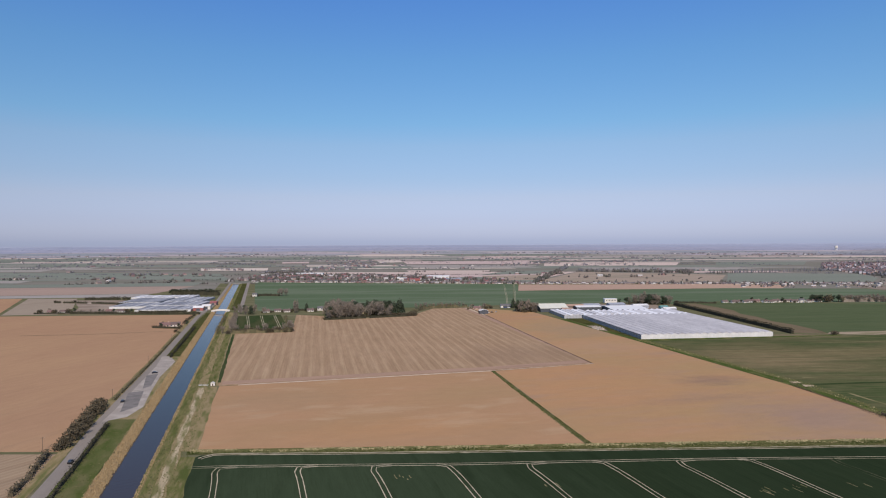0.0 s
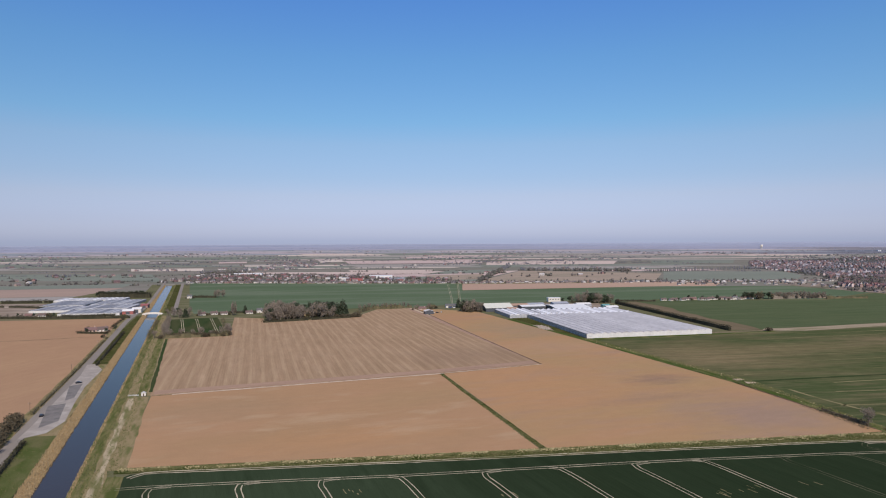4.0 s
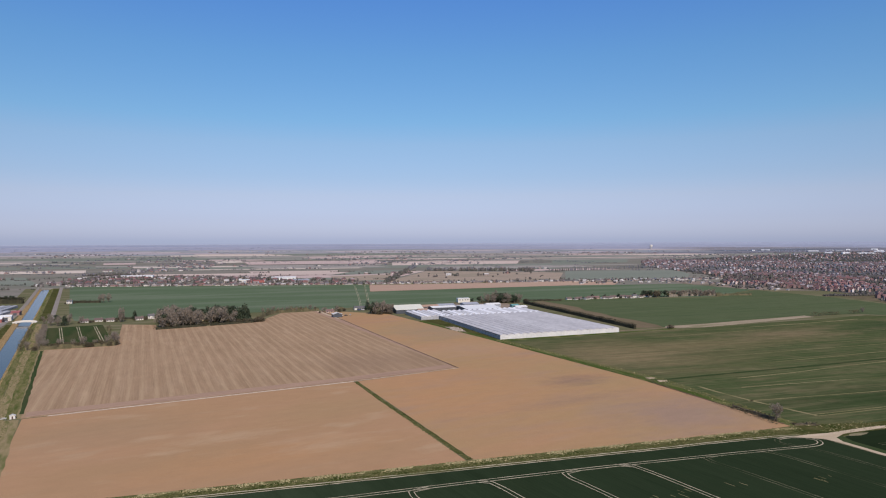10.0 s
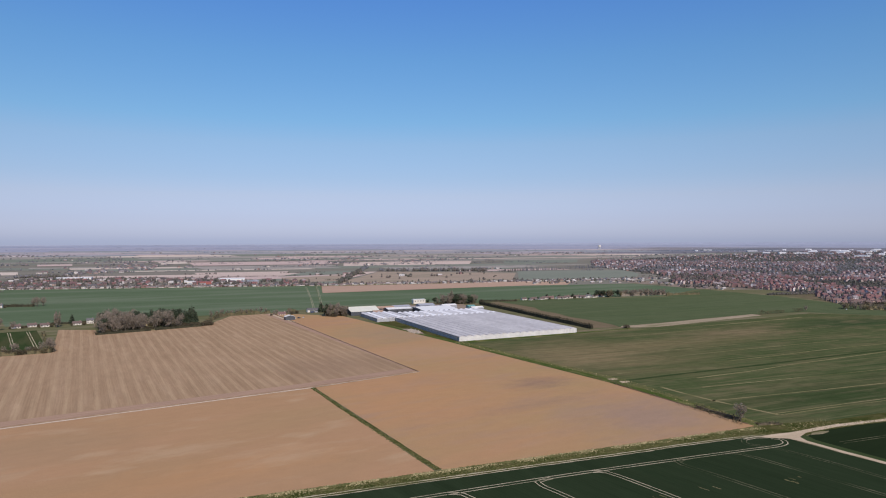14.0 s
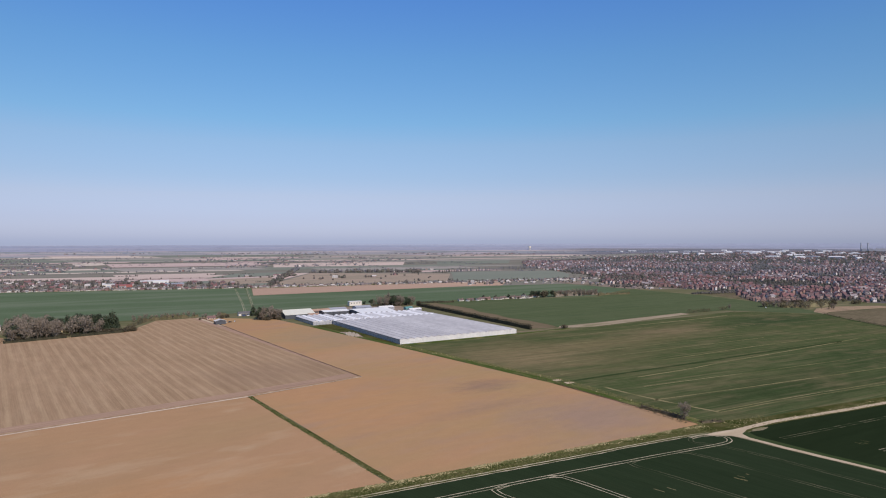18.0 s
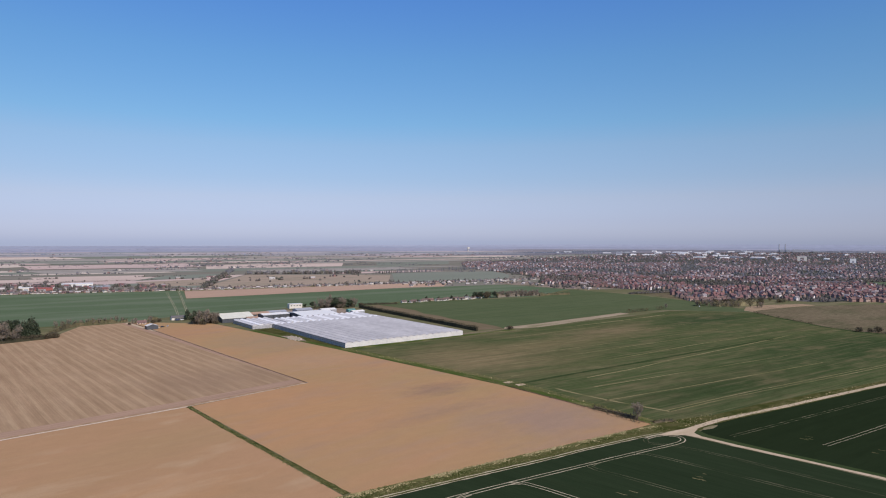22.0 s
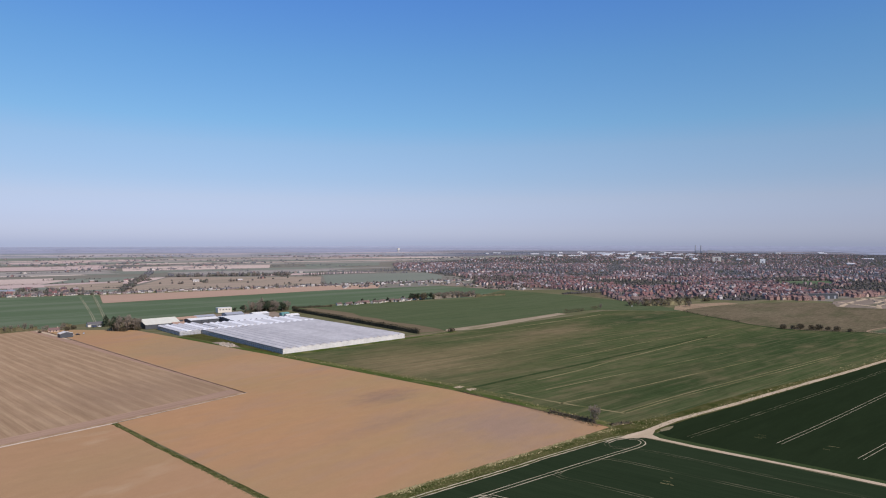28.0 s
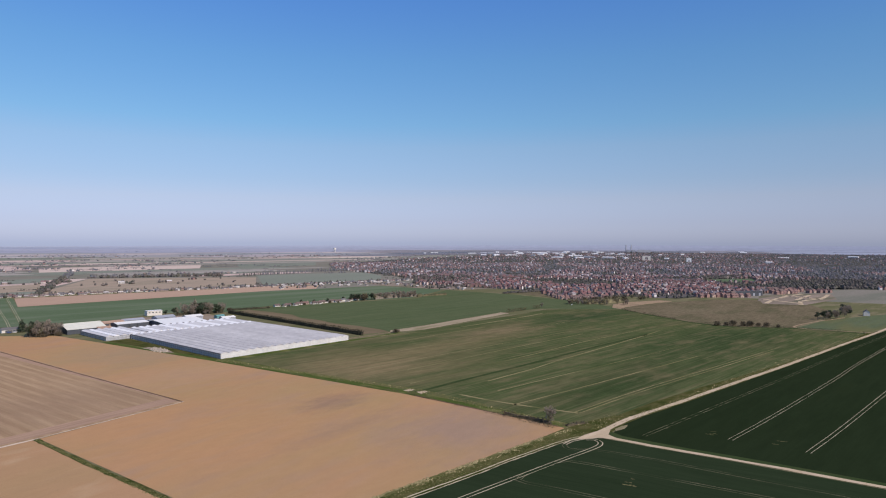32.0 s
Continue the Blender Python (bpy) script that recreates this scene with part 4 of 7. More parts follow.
def hedge(pts, width, height, material, label, density=1.0, gaps=0.0, leaf=0.55, name="hedge", waver=0.3):
    """A hedge or shrub row: clumps of twigs and leaves along a line, its top uneven, with a few thin stems inside."""
    rnd = random.Random(int(pts[0][0] * 7 + pts[-1][1]))
    b, st = Build(), Build()
    line = smooth_line(pts, 2.0)
    for i, (x, y) in enumerate(line):
        if gaps and noise.noise((x * 0.06, y * 0.06, 3.3)) < gaps - 0.5:
            continue
        h = height * (1 + waver * noise.noise((x * 0.11, y * 0.11, 0.5)) * 1.6)
        for _ in range(int(26 * density)):
            px, py, pz = x + rnd.uniform(-1.1, 1.1) + rnd.uniform(-width, width) * 0.5, y + rnd.uniform(-1.1, 1.1) + rnd.uniform(-width, width) * 0.35, h * (1 - rnd.random() ** 1.7)
            s = leaf * rnd.uniform(0.6, 1.5)
            b.face(*[(px + rnd.uniform(-s, s), py + rnd.uniform(-s, s), max(0.0, pz + rnd.uniform(-s, s))) for _ in range(3)])
        if density >= 0.8 and i + 1 < len(line) and not gaps > 0.27:
            (x1, y1), hw = line[i + 1], width * 0.36
            d = math.hypot(x1 - x, y1 - y) or 1
            qx, qy, hc = (y1 - y) / d * hw, -(x1 - x) / d * hw, h * 0.72
            b.solid([(x - qx, y - qy, 0), (x1 - qx, y1 - qy, 0), (x1 + qx, y1 + qy, 0), (x + qx, y + qy, 0), (x - qx * 0.6, y - qy * 0.6, hc), (x1 - qx * 0.6, y1 - qy * 0.6, hc), (x1 + qx * 0.6, y1 + qy * 0.6, hc), (x + qx * 0.6, y + qy * 0.6, hc)], [(4, 5, 6, 7), (0, 1, 5, 4), (2, 3, 7, 6), (3, 0, 4, 7), (1, 2, 6, 5)])
        if i % 3 == 0:
            st.tube((x, y, -0.1), (x + rnd.uniform(-0.3, 0.3), y + rnd.uniform(-0.3, 0.3), h * 0.8), 0.09, 0.03, 4)
    row = empty(name)
    part("foliage", b, material, row)
    tagged(part("stem", st, M["trunk"], row), kind="stuff")
    return tagged(row, label, "hedge")


# the wood beside the striped field
wood = random.Random(5)
n = 0
while n < 86:
    u, v = wood.random(), wood.random()
    x = -148 + 100 * u - 14 * v
    y = 812 + 36 * u + 66 * v
    if math.hypot(x + 108, y - 850) < 11:
        continue
    if u < 0.42:
        k = "bare" if wood.random() < 0.85 else "pine"
    elif u < 0.8:
        k = wood.choice(["pine", "pine", "pine", "bare", "conifer"])
    else:
        k = wood.choice(["conifer", "conifer", "pine"]) if v > 0.2 else "bush"
    plant(k, x, y, {"bare": wood.uniform(14, 21), "pine": wood.uniform(14, 20), "conifer": wood.uniform(15, 22), "bush": wood.uniform(3, 6)}[k], "trees of the wood", 1.15)
    n += 1
for x, y in ((-62, 858), (-66, 864), (-58, 866)):
    plant("conifer", x, y, 21, "trees of the wood")
for k in range(16):
    plant("bush", -45 + 6 * wood.random() - 2.2 * k * 0 + wood.uniform(-6, 6), 852 + wood.uniform(-6, 8), wood.uniform(3, 6), "shrubs at the edge of the wood")
hedge([(-152, 806), (-100, 824), (-48, 844)], 3, 3.2, M["hedge_dark"], "dark ragged undergrowth along the wood", 1.0, 0.15)

for k in range(60):
    u, v = wood.random(), wood.random()
    plant("bush", -146 + 98 * u - 14 * v, 814 + 35 * u + 62 * v, wood.uniform(2.5, 5), "undergrowth of the wood", 1.3)
# paddock trees and hedges
hedge([(-229, 690), (-200, 695), (-169, 701)], 4.0, 5.0, M["hedge_brown"], "tall brown leafless hedge along the paddock", 1.5, 0.05, waver=0.6)
hedge([(-168, 703), (-190, 770), (-206, 830)], 3.0, 5.0, M["hedge_brown"], "tall brown leafless hedge along the paddock", 0.8, 0.25, waver=0.6)
for x, y, h in ((-226, 692, 9), (-215, 695, 10), (-204, 697, 8), (-196, 699, 11), (-186, 700, 7), (-176, 702, 10), (-169, 705, 13), (-172, 716, 11), (-178, 730, 9), (-232, 700, 12), (-238, 715, 13), (-243, 730, 11), (-240, 690, 9), (-246, 745, 12), (-252, 765, 11), (-262, 800, 10), (-268, 820, 9)):
    plant("bare", x, y, h, "bare trees round the paddock")
for x, y, h in ((-270, 868, 12), (-280, 875, 14), (-262, 880, 13), (-292, 890, 10), (-250, 885, 9)):
    plant("bare", x, y, h, "trees by the bridge")
plant("conifer", -264, 872, 15)
plant("pine", -276, 885, 12)
hedge([(-246, 690), (-262, 745), (-285, 830)], 4, 4, M["hedge_brown"], "scrubby brown hedge on the bank", 0.9, 0.3, waver=0.6)
for x, y, h in ((-207, 888, 19), (-205, 892, 18), (-209, 893, 17)):
    plant("poplar", x, y, h, "poplars by the cottages")
plant("conifer", -197, 916, 13)
hedge([(-240, 908), (-200, 920), (-150, 930), (-100, 940)], 3, 4, M["hedge_dark"], "dark garden hedge behind the cottages", 0.8, 0.25, waver=0.5)
for k in range(14):
    plant("bush", -232 + 4.8 * k + tree_rnd.uniform(-2, 2), 692 + 0.9 * k + tree_rnd.uniform(-3, 3), tree_rnd.uniform(3.5, 6.5), "bushes along the paddock", 1.1)
# the shrub row behind the striped field
hedge([(-44, 875), (-30, 925), (-12, 945), (36, 958)], 4, 5.0, M["hedge_brown"], "row of leafless shrubs along the field edge", 1.0, 0.12, waver=0.7)
for k in range(12):
    plant("bare", -40 + 6.4 * k, 938 + 2.0 * k + tree_rnd.uniform(-3, 3), tree_rnd.uniform(6, 9), "shrubs along the field edge")
hedge([(60, 962), (90, 968)], 3, 4.5, M["hedge_brown"], "leafless hedge behind the farmhouse", 0.8, 0.2)
# tall clump beside the barn
for x, y, k, h in ((103, 892, "pine", 14), (108, 888, "bare", 17), (112, 898, "pine", 15), (117, 886, "bare", 18), (121, 893, "pine", 14), (125, 889, "bare", 15), (110, 905, "pine", 16), (119, 903, "bare", 16), (127, 900, "pine", 13), (104, 902, "bare", 13), (130, 894, "bare", 13)):
    plant(k, x, y, h, "trees beside the barn")
for k in range(16):
    plant("bush", 101 + 31 * tree_rnd.random(), 884 + 20 * tree_rnd.random(), tree_rnd.uniform(3, 6), "shrubs beside the barn", 1.2)
plant("conifer", 104, 944, 16)
plant("conifer", 107, 950, 12)
# trees behind the greenhouses
for x, y, k, h in ((300, 990, "bare", 15), (309, 985, "bare", 17), (318, 992, "pine", 13), (326, 984, "bare", 17), (335, 990, "bare", 15), (343, 985, "pine", 11), (350, 992, "bare", 14), (288, 1000, "pine", 11), (358, 1000, "bare", 13), (318, 1003, "poplar", 21), (296, 1010, "bare", 10), (370, 1005, "bush", 5), (278, 1003, "pine", 8)):
    plant(k, x, y, h, "trees behind the greenhouses")
hedge([(372, 676), (368, 740), (362, 860), (355, 975)], 4.5, 5.2, M["hedge_dark"], "long tall dark hedge screening the greenhouses", 1.6, waver=0.12)
for k in range(22):
    plant(tree_rnd.choice(["bare", "bare", "bare", "pine"]), tree_rnd.gauss(322, 11), tree_rnd.uniform(980, 1004), tree_rnd.uniform(11, 17), "trees behind the greenhouses", 1.2)
hedge([(290, 994), (320, 988), (352, 990)], 8, 6, M["hedge_dark"], "dark evergreen undergrowth behind the greenhouses", 1.2, 0.0, waver=0.5)
hedge([(368, 1010), (395, 1006), (430, 1000)], 3, 3, M["hedge_dark"], "low dark leafy hedge", 0.8)
# beside the bungalow row
for k in range(46):
    x = 600 + 3.0 * k
    plant("bare" if k > 13 else tree_rnd.choice(["olive", "pine", "bush"]), x, 1020 + tree_rnd.uniform(-5, 8), tree_rnd.uniform(9, 13), "trees beside the bungalows")
for x, y, h in ((520, 1022, 7), (545, 1020, 8), (498, 1024, 8), (575, 1018, 9), (590, 1018, 11)):
    plant("pine", x, y, h, "garden conifers")
hedge([(728, 1006), (760, 1012), (800, 1005)], 4, 5, M["hedge_brown"], "scrubby brown leafless thicket", 1.0, 0.1, waver=0.6)
hedge([(640, 1018), (690, 1022), (738, 1020)], 7, 8, M["twig"], "dense grey-brown leafless thicket by the bungalows", 1.6, 0.0, waver=0.4)
# farm lane
plant("bush", 412, 668, 4.5, wide=1.4)
hedge([(648, 720), (690, 726), (750, 734)], 4, 4.5, M["hedge_brown"], "brown thorn bushes beside the farm lane", 1.4, 0.28, waver=0.5)
plant("bare", 752, 735, 8)
plant("bare", 253.6, 330, 10.5)
hedge([(249, 325), (243, 400), (240, 437)], 2.0, 1.6, M["hedge_brown"], "low scrub along the ditch", 0.7, 0.3, 0.4)
hedge([(238, 445), (215, 540), (196, 630)], 1.6, 1.1, M["hedge_brown"], "thin scrub along the ditch", 0.45, 0.45, 0.35)
hedge(DITCH, 2.2, 1.8, M["hedge_dark"], "dark low scrub along the ditch", 0.5, 0.3, 0.4)
for x, y, h in ((741, 452, 6), (750, 445, 5), (757, 440, 7), (763, 430, 6), (768, 424, 7), (772, 416, 5), (776, 408, 6), (779, 396, 4)):
    plant("bush", x, y + 4, h, "bushes along the ditch")
for k in range(34):
    w = tree_rnd.random()
    plant(tree_rnd.choice(["bare", "olive", "olive", "bare"]), 826 + 60 * w + tree_rnd.uniform(-4, 10), 742 - 78 * w * 0.9 + tree_rnd.uniform(-4, 10), tree_rnd.uniform(5, 10), "scrub beside the estate")
for k in range(20):
    plant(tree_rnd.choice(["bare", "bare", "pine"]), 895 + 135 * tree_rnd.random(), 392 - 14 * tree_rnd.random() + tree_rnd.uniform(-4, 8), tree_rnd.uniform(7, 14), "trees round the white house")
hedge([(846, 722), (880, 712), (915, 706), (940, 716)], 11, 6, M["twig_olive"], "olive scrub thicket at the edge of the estate", 2.2, 0.05, 0.8, waver=0.6)
for k in range(60):
    w, v = tree_rnd.random(), tree_rnd.random()
    plant(tree_rnd.choice(["bare", "olive", "olive", "bush"]), 872 + 165 * w, 762 - 8 * w - v * (30 + 36 * w), tree_rnd.uniform(3, 7.5), "scrub beside the estate", 1.2)
# beside the road
for k in range(17):
    x, y = -187.0 - 1.42 * k, 304 + 5.0 * k
    plant("bush", x + 3 + tree_rnd.uniform(-1.5, 1.5), y, tree_rnd.uniform(4.4, 7.2), "roadside bushes", 1.05)
hedge([(-121, 140), (-153.5, 248), (-183, 345)], 1.8, 2.0, M["hedge_dark"], "low clipped dark hedge beside the road", 1.3, 0.0, 0.4)
hedge([(-208, 400), (-246, 540), (-291, 700)], 2.0, 1.6, M["hedge_brown"], "low rough hedge along the road", 0.9, 0.1, 0.4)
hedge([(-236, 548), (-267, 660), (-288, 735)], 1.8, 2.4, M["hedge_dark"], "dark hedge between road and drain", 1.0, 0.05, 0.45)
hedge([(-296, 700), (-311, 755), (-323, 800), (-337, 860)], 2.2, 2.6, M["hedge_dark"], "dark hedge along the road", 0.9, 0.3, 0.5)
hedge([(-335, 874), (-420, 878), (-520, 886)], 3, 4.0, M["hedge_dark"], "dark shelter hedge before the nursery", 1.0, 0.12)
for k in range(26):
    plant("pine", -516 + 3.4 * k, 1200 + tree_rnd.uniform(-4, 4), tree_rnd.uniform(9, 12), "shelter belt of dark conifers")
hedge([(-508, 1190), (-460, 1187), (-418, 1184)], 8, 10, M["hedge_dark"], "dense dark conifer shelter belt", 2.2, 0.0, 0.8, waver=0.12)
hedge([(-628, 1098), (-590, 1100), (-545, 1103)], 5, 5, M["hedge_dark"], "dark field hedge behind the nursery", 1.2, 0.05, 0.8)
hedge([(-430, 897), (-395, 901), (-366, 905)], 3, 3, M["hedge_dark"], "dark clipped hedge before the glasshouses", 1.2, 0.0)
hedge([(-190, 297), (-300, 300), (-420, 303)], 1.2, 1.0, M["hedge_brown"], "thin grassy field boundary row", 0.5, 0.2, 0.35)
hedge([(253.5, 331), (251.5, 346), (249, 360)], 2.4, 1.5, M["bramble"], "low dark brambles along the field ditch", 0.8, 0.15, waver=0.6)
hedge([(257, 321.5), (262, 320.5), (268, 318)], 2.6, 1.1, M["bramble"], "low brown scrub at the field corner", 0.8, 0.1, waver=0.6)
hedge([(-186, 297), (-178, 274), (-170, 248)], 3.0, 2.6, M["bramble"], "rough brown scrub between stubble and road", 1.0, 0.1, waver=0.6)
hedge([(-345, 1172), (-325, 1168), (-300, 1165)], 3, 4, M["hedge_dark"], "dark hedge by the lone cottage", 0.9)
for x, y in ((-302, 1170), (-296, 1164), (-290, 1172)):
    plant("bare", x, y, 14, "trees by the lone cottage")

# rough grass and reeds
gr = random.Random(9)
b, dry = Build(), Build()
for _ in range(9000):
    x = gr.uniform(-121, 255)
    y0 = float(np.interp(x, [-121, -49, 57, 171, 236, 255], [298.6, 299.8, 301.4, 306, 306.4, 303]))
    y1 = 304.2 + (x + 121) * 0.0405
    top = gr.random() < 0.5
    y = gr.uniform(y0, y1) if not top else y1 - 0.6 - abs(gr.gauss(0, 1.6))
    pale = top and noise.noise((x * 0.10, y * 0.3, 9.0)) > -0.08 and y > y0
    s = gr.uniform(0.2, 0.5)
    (dry if pale else b).face((x - s, y, 0.02), (x + s, y + gr.uniform(-0.3, 0.3), 0.02), (x + gr.uniform(-0.2, 0.2), y + 0.1, gr.uniform(0.25, 0.75) if pale else gr.uniform(0.15, 0.45)))
for _ in range(3600):
    x = gr.uniform(262, 820)
    y = 303.5 + (x - 258) * 0.004 + gr.random() * (16 if x < 300 else 5 + (x - 300) * 0.03)
    s = gr.uniform(0.25, 0.6)
    (dry if noise.noise((x * 0.16, y * 0.3, 9.0)) > 0.12 else b).face((x - s, y, 0.02), (x + s, y + gr.uniform(-0.3, 0.3), 0.02), (x, y + 0.1, gr.uniform(0.15, 0.55)))
for _ in range(900):
    t = gr.random()
    x, y = 71.5 - 33.5 * t ** 0.9, 313 + 173 * t
    x += gr.uniform(-1.9, 1.9) * (1 - 0.6 * t)
    b.face((x - 0.4, y, 0.05), (x + 0.4, y, 0.05), (x, y + 0.1, gr.uniform(0.15, 0.4)))
for _ in range(2600):
    t = gr.random()
    x, y = 254 - 16 * t if t < 0.35 else 248.4 - (t - 0.35) * 84, 320 + 117 * t / 0.35 if t < 0.35 else 437 + (t - 0.35) * 310
    x += gr.uniform(-0.5, 6.5)
    s = gr.uniform(0.2, 0.55)
    (dry if gr.random() < 0.06 else b).face((x - s, y, 0.02), (x + s, y + gr.uniform(-0.3, 0.3), 0.02), (x, y + 0.1, gr.uniform(0.2, 0.8)))
tagged(part("dry_grass", dry, M["dry_tuft"]), "pale dry grass along the field edges", "grass", kind="stuff")
for _ in range(5000):
    y = 150 + 700 * gr.random() ** 1.5
    u = gr.uniform(7.5, 22) if gr.random() < 0.7 else -gr.uniform(15, 25)
    if u < 0 and 352 < y < 553:
        continue
    x, s = canal_x(y) + u, gr.uniform(0.2, 0.5)
    b.face((x - s, y, 0.0), (x + s, y + gr.uniform(-0.3, 0.3), 0.0), (x, y, gr.uniform(0.25, 0.6)))
tagged(part("grass_tufts", b, M["tuft"]), "rough tufts of green and straw-coloured grass", "grass", kind="stuff")
b = Build()
for _ in range(15000):
    y = 150 + 1000 * gr.random() ** 1.6
    side = gr.random()
    u = -gr.uniform(9.0, 14.4) if side < 0.75 else gr.uniform(4.7, 6.6)
    x, z = canal_x(y) + u, -1.95 + (abs(u) - (9.4 if u < 0 else 5.0)) * 0.36
    s = gr.uniform(0.12, 0.3)
    b.face((x - s, y - s, z - 0.2), (x + s, y + s, z - 0.2), (x + gr.uniform(-0.3, 0.3), y, z + gr.uniform(0.4, 1.25) * (1 if side < 0.75 else 0.6)))
tagged(part("reeds", b, M["reed"]), "dry straw-coloured reeds along the water's edge", "reeds", kind="stuff")

# ---- greenhouses and the yard ----
def to_yard(ob):
    """Things of the greenhouse yard are built square and turned with the site."""
    ob.matrix_basis = Matrix.Translation((200, 641, 0)) @ Matrix.Rotation(math.atan2(17, 142), 4, "Z")
    return ob


def greenhouse(x0, y0, x1, y1, span, eaves, label, roof, wash=0.0, wash_all=False, rise=1.35, front="glass_front"):
    """Multi-span glasshouse with its ridges along y: roof slopes, gutters, glazing bars and walls."""
    gh = to_yard(empty("greenhouse"))
    n = max(1, round((x1 - x0) / span))
    w = (x1 - x0) / n
    for k in range(n):
        a, m, c = x0 + k * w, x0 + (k + 0.5) * w, x0 + (k + 1) * w
        b = Build()
        b.face((a + 0.15, y0, eaves), (m, y0, eaves + rise), (m, y1, eaves + rise), (a + 0.15, y1, eaves))
        b.face((m, y0, eaves + rise), (c - 0.15, y0, eaves), (c - 0.15, y1, eaves), (m, y1, eaves + rise))
        b.face((a + 0.15, y0, eaves), (c - 0.15, y0, eaves), (m, y0, eaves + rise))
        b.face((a + 0.15, y1, eaves), (m, y1, eaves + rise), (c - 0.15, y1, eaves))
        part("roof_span", b, M["whitewash"] if wash_all and k % 3 == 1 else M[roof], gh)
        g = Build()
        g.box(a - 0.5, y0, eaves - 0.2, a + 0.5, y1, eaves + 0.2)
        part("gutter", g, M["gutter"], gh)
        if wash:
            q = Build()
            q.face((a + 0.4, y1 - wash, eaves + 0.09), (m, y1 - wash, eaves + rise + 0.05), (m, y1, eaves + rise + 0.05), (a + 0.4, y1, eaves + 0.09))
            part("shade_wash", q, M["whitewash"], gh, "whitewashed roof panes")
    for name, c, mat in (("wall", [(x0, y0), (x1, y0)], front), ("wall", [(x1, y0), (x1, y1)], "glass_wall"), ("wall", [(x1, y1), (x0, y1)], "glass_wall"), ("wall", [(x0, y1), (x0, y0)], "glass_wall")):
        (ax, ay), (bx, by) = c
        b = Build()
        b.face((ax, ay, 0), (bx, by, 0), (bx, by, eaves), (ax, ay, eaves))
        wall = part(name, b, M[mat], gh)
        bars = Build()
        d = math.hypot(bx - ax, by - ay)
        ex, ey = (bx - ax) / d, (by - ay) / d
        for k in range(int(d / 4) + 1):
            px, py = ax + ex * 4 * k, ay + ey * 4 * k
            bars.box(px - 0.07 - abs(ey) * 0.05, py - 0.07 - abs(ex) * 0.05, 0, px + 0.07 + abs(ey) * 0.05, py + 0.07 + abs(ex) * 0.05, eaves)
        for z in (0.45, eaves * 0.5, eaves - 0.12):
            bars.box(min(ax, bx) - 0.1, min(ay, by) - 0.1, z - 0.06, max(ax, bx) + 0.1, max(ay, by) + 0.1, z + 0.06)
        tagged(part("glazing_grid", bars, M["steel_white" if mat == "glass_front" else "gutter"], wall), kind="stuff")
    return tagged(gh, label, "greenhouse")


def shed(x, y, w, d, eaves, ridge, label, wall, roof, turn=0.0, yard=True, doors=1, name="shed", door_mat="steel_dark", along="x", category="building"):
    """A farm or trade shed with a pitched roof, doors and ridge cap."""
    s = empty(name)
    b = Build()
    if along == "x":
        b.solid([(0, 0, 0), (w, 0, 0), (w, d, 0), (0, d, 0), (0, 0, eaves), (w, 0, eaves), (w, d, eaves), (0, d, eaves), (0, d / 2, ridge), (w, d / 2, ridge)],
                [(0, 1, 5, 4), (1, 2, 6, 9, 5), (2, 3, 7, 6), (3, 0, 4, 8, 7)])
        roofs = [[(-0.4, -0.5, eaves), (w + 0.4, -0.5, eaves), (w + 0.4, d / 2, ridge + 0.1), (-0.4, d / 2, ridge + 0.1)], [(-0.4, d / 2, ridge + 0.1), (w + 0.4, d / 2, ridge + 0.1), (w + 0.4, d + 0.5, eaves), (-0.4, d + 0.5, eaves)]]
        cap = (-0.4, d / 2 - 0.25, ridge + 0.05, w + 0.4, d / 2 + 0.25, ridge + 0.25)
    else:
        b.solid([(0, 0, 0), (w, 0, 0), (w, d, 0), (0, d, 0), (0, 0, eaves), (w, 0, eaves), (w, d, eaves), (0, d, eaves), (w / 2, 0, ridge), (w / 2, d, ridge)],
                [(0, 1, 5, 8, 4), (1, 2, 6, 5), (2, 3, 7, 9, 6), (3, 0, 4, 7)])
        roofs = [[(-0.5, -0.4, eaves), (w / 2, -0.4, ridge + 0.1), (w / 2, d + 0.4, ridge + 0.1), (-0.5, d + 0.4, eaves)], [(w / 2, -0.4, ridge + 0.1), (w + 0.5, -0.4, eaves), (w + 0.5, d + 0.4, eaves), (w / 2, d + 0.4, ridge + 0.1)]]
        cap = (w / 2 - 0.25, -0.4, ridge + 0.05, w / 2 + 0.25, d + 0.4, ridge + 0.25)
    part("wall", b, M[wall], s)
    for r in roofs:
        t = Build()
        t.solid(r + [(p[0], p[1], p[2] - 0.15) for p in r], [(0, 1, 2, 3), (7, 6, 5, 4), (0, 4, 5, 1), (1, 5, 6, 2), (2, 6, 7, 3), (3, 7, 4, 0)])
        part("roof_slope", t, M[roof], s)
    c = Build()
    c.box(*cap)
    part("ridge_cap", c, M[roof], s)
    for k in range(doors):
        t = Build()
        p = w * (k + 1) / (doors + 1)
        t.box(p - w * 0.12 - 0.8, -0.08, 0, p + w * 0.12 + 0.8, 0.02, eaves * 0.78)
        part("door", t, M[door_mat], s)
    base = Matrix.Translation((x, y, 0)) @ Matrix.Rotation(radians(turn), 4, "Z")
    s.matrix_basis = (Matrix.Translation((200, 641, 0)) @ Matrix.Rotation(math.atan2(17, 142), 4, "Z") @ base) if yard else base
    return tagged(s, label, category)


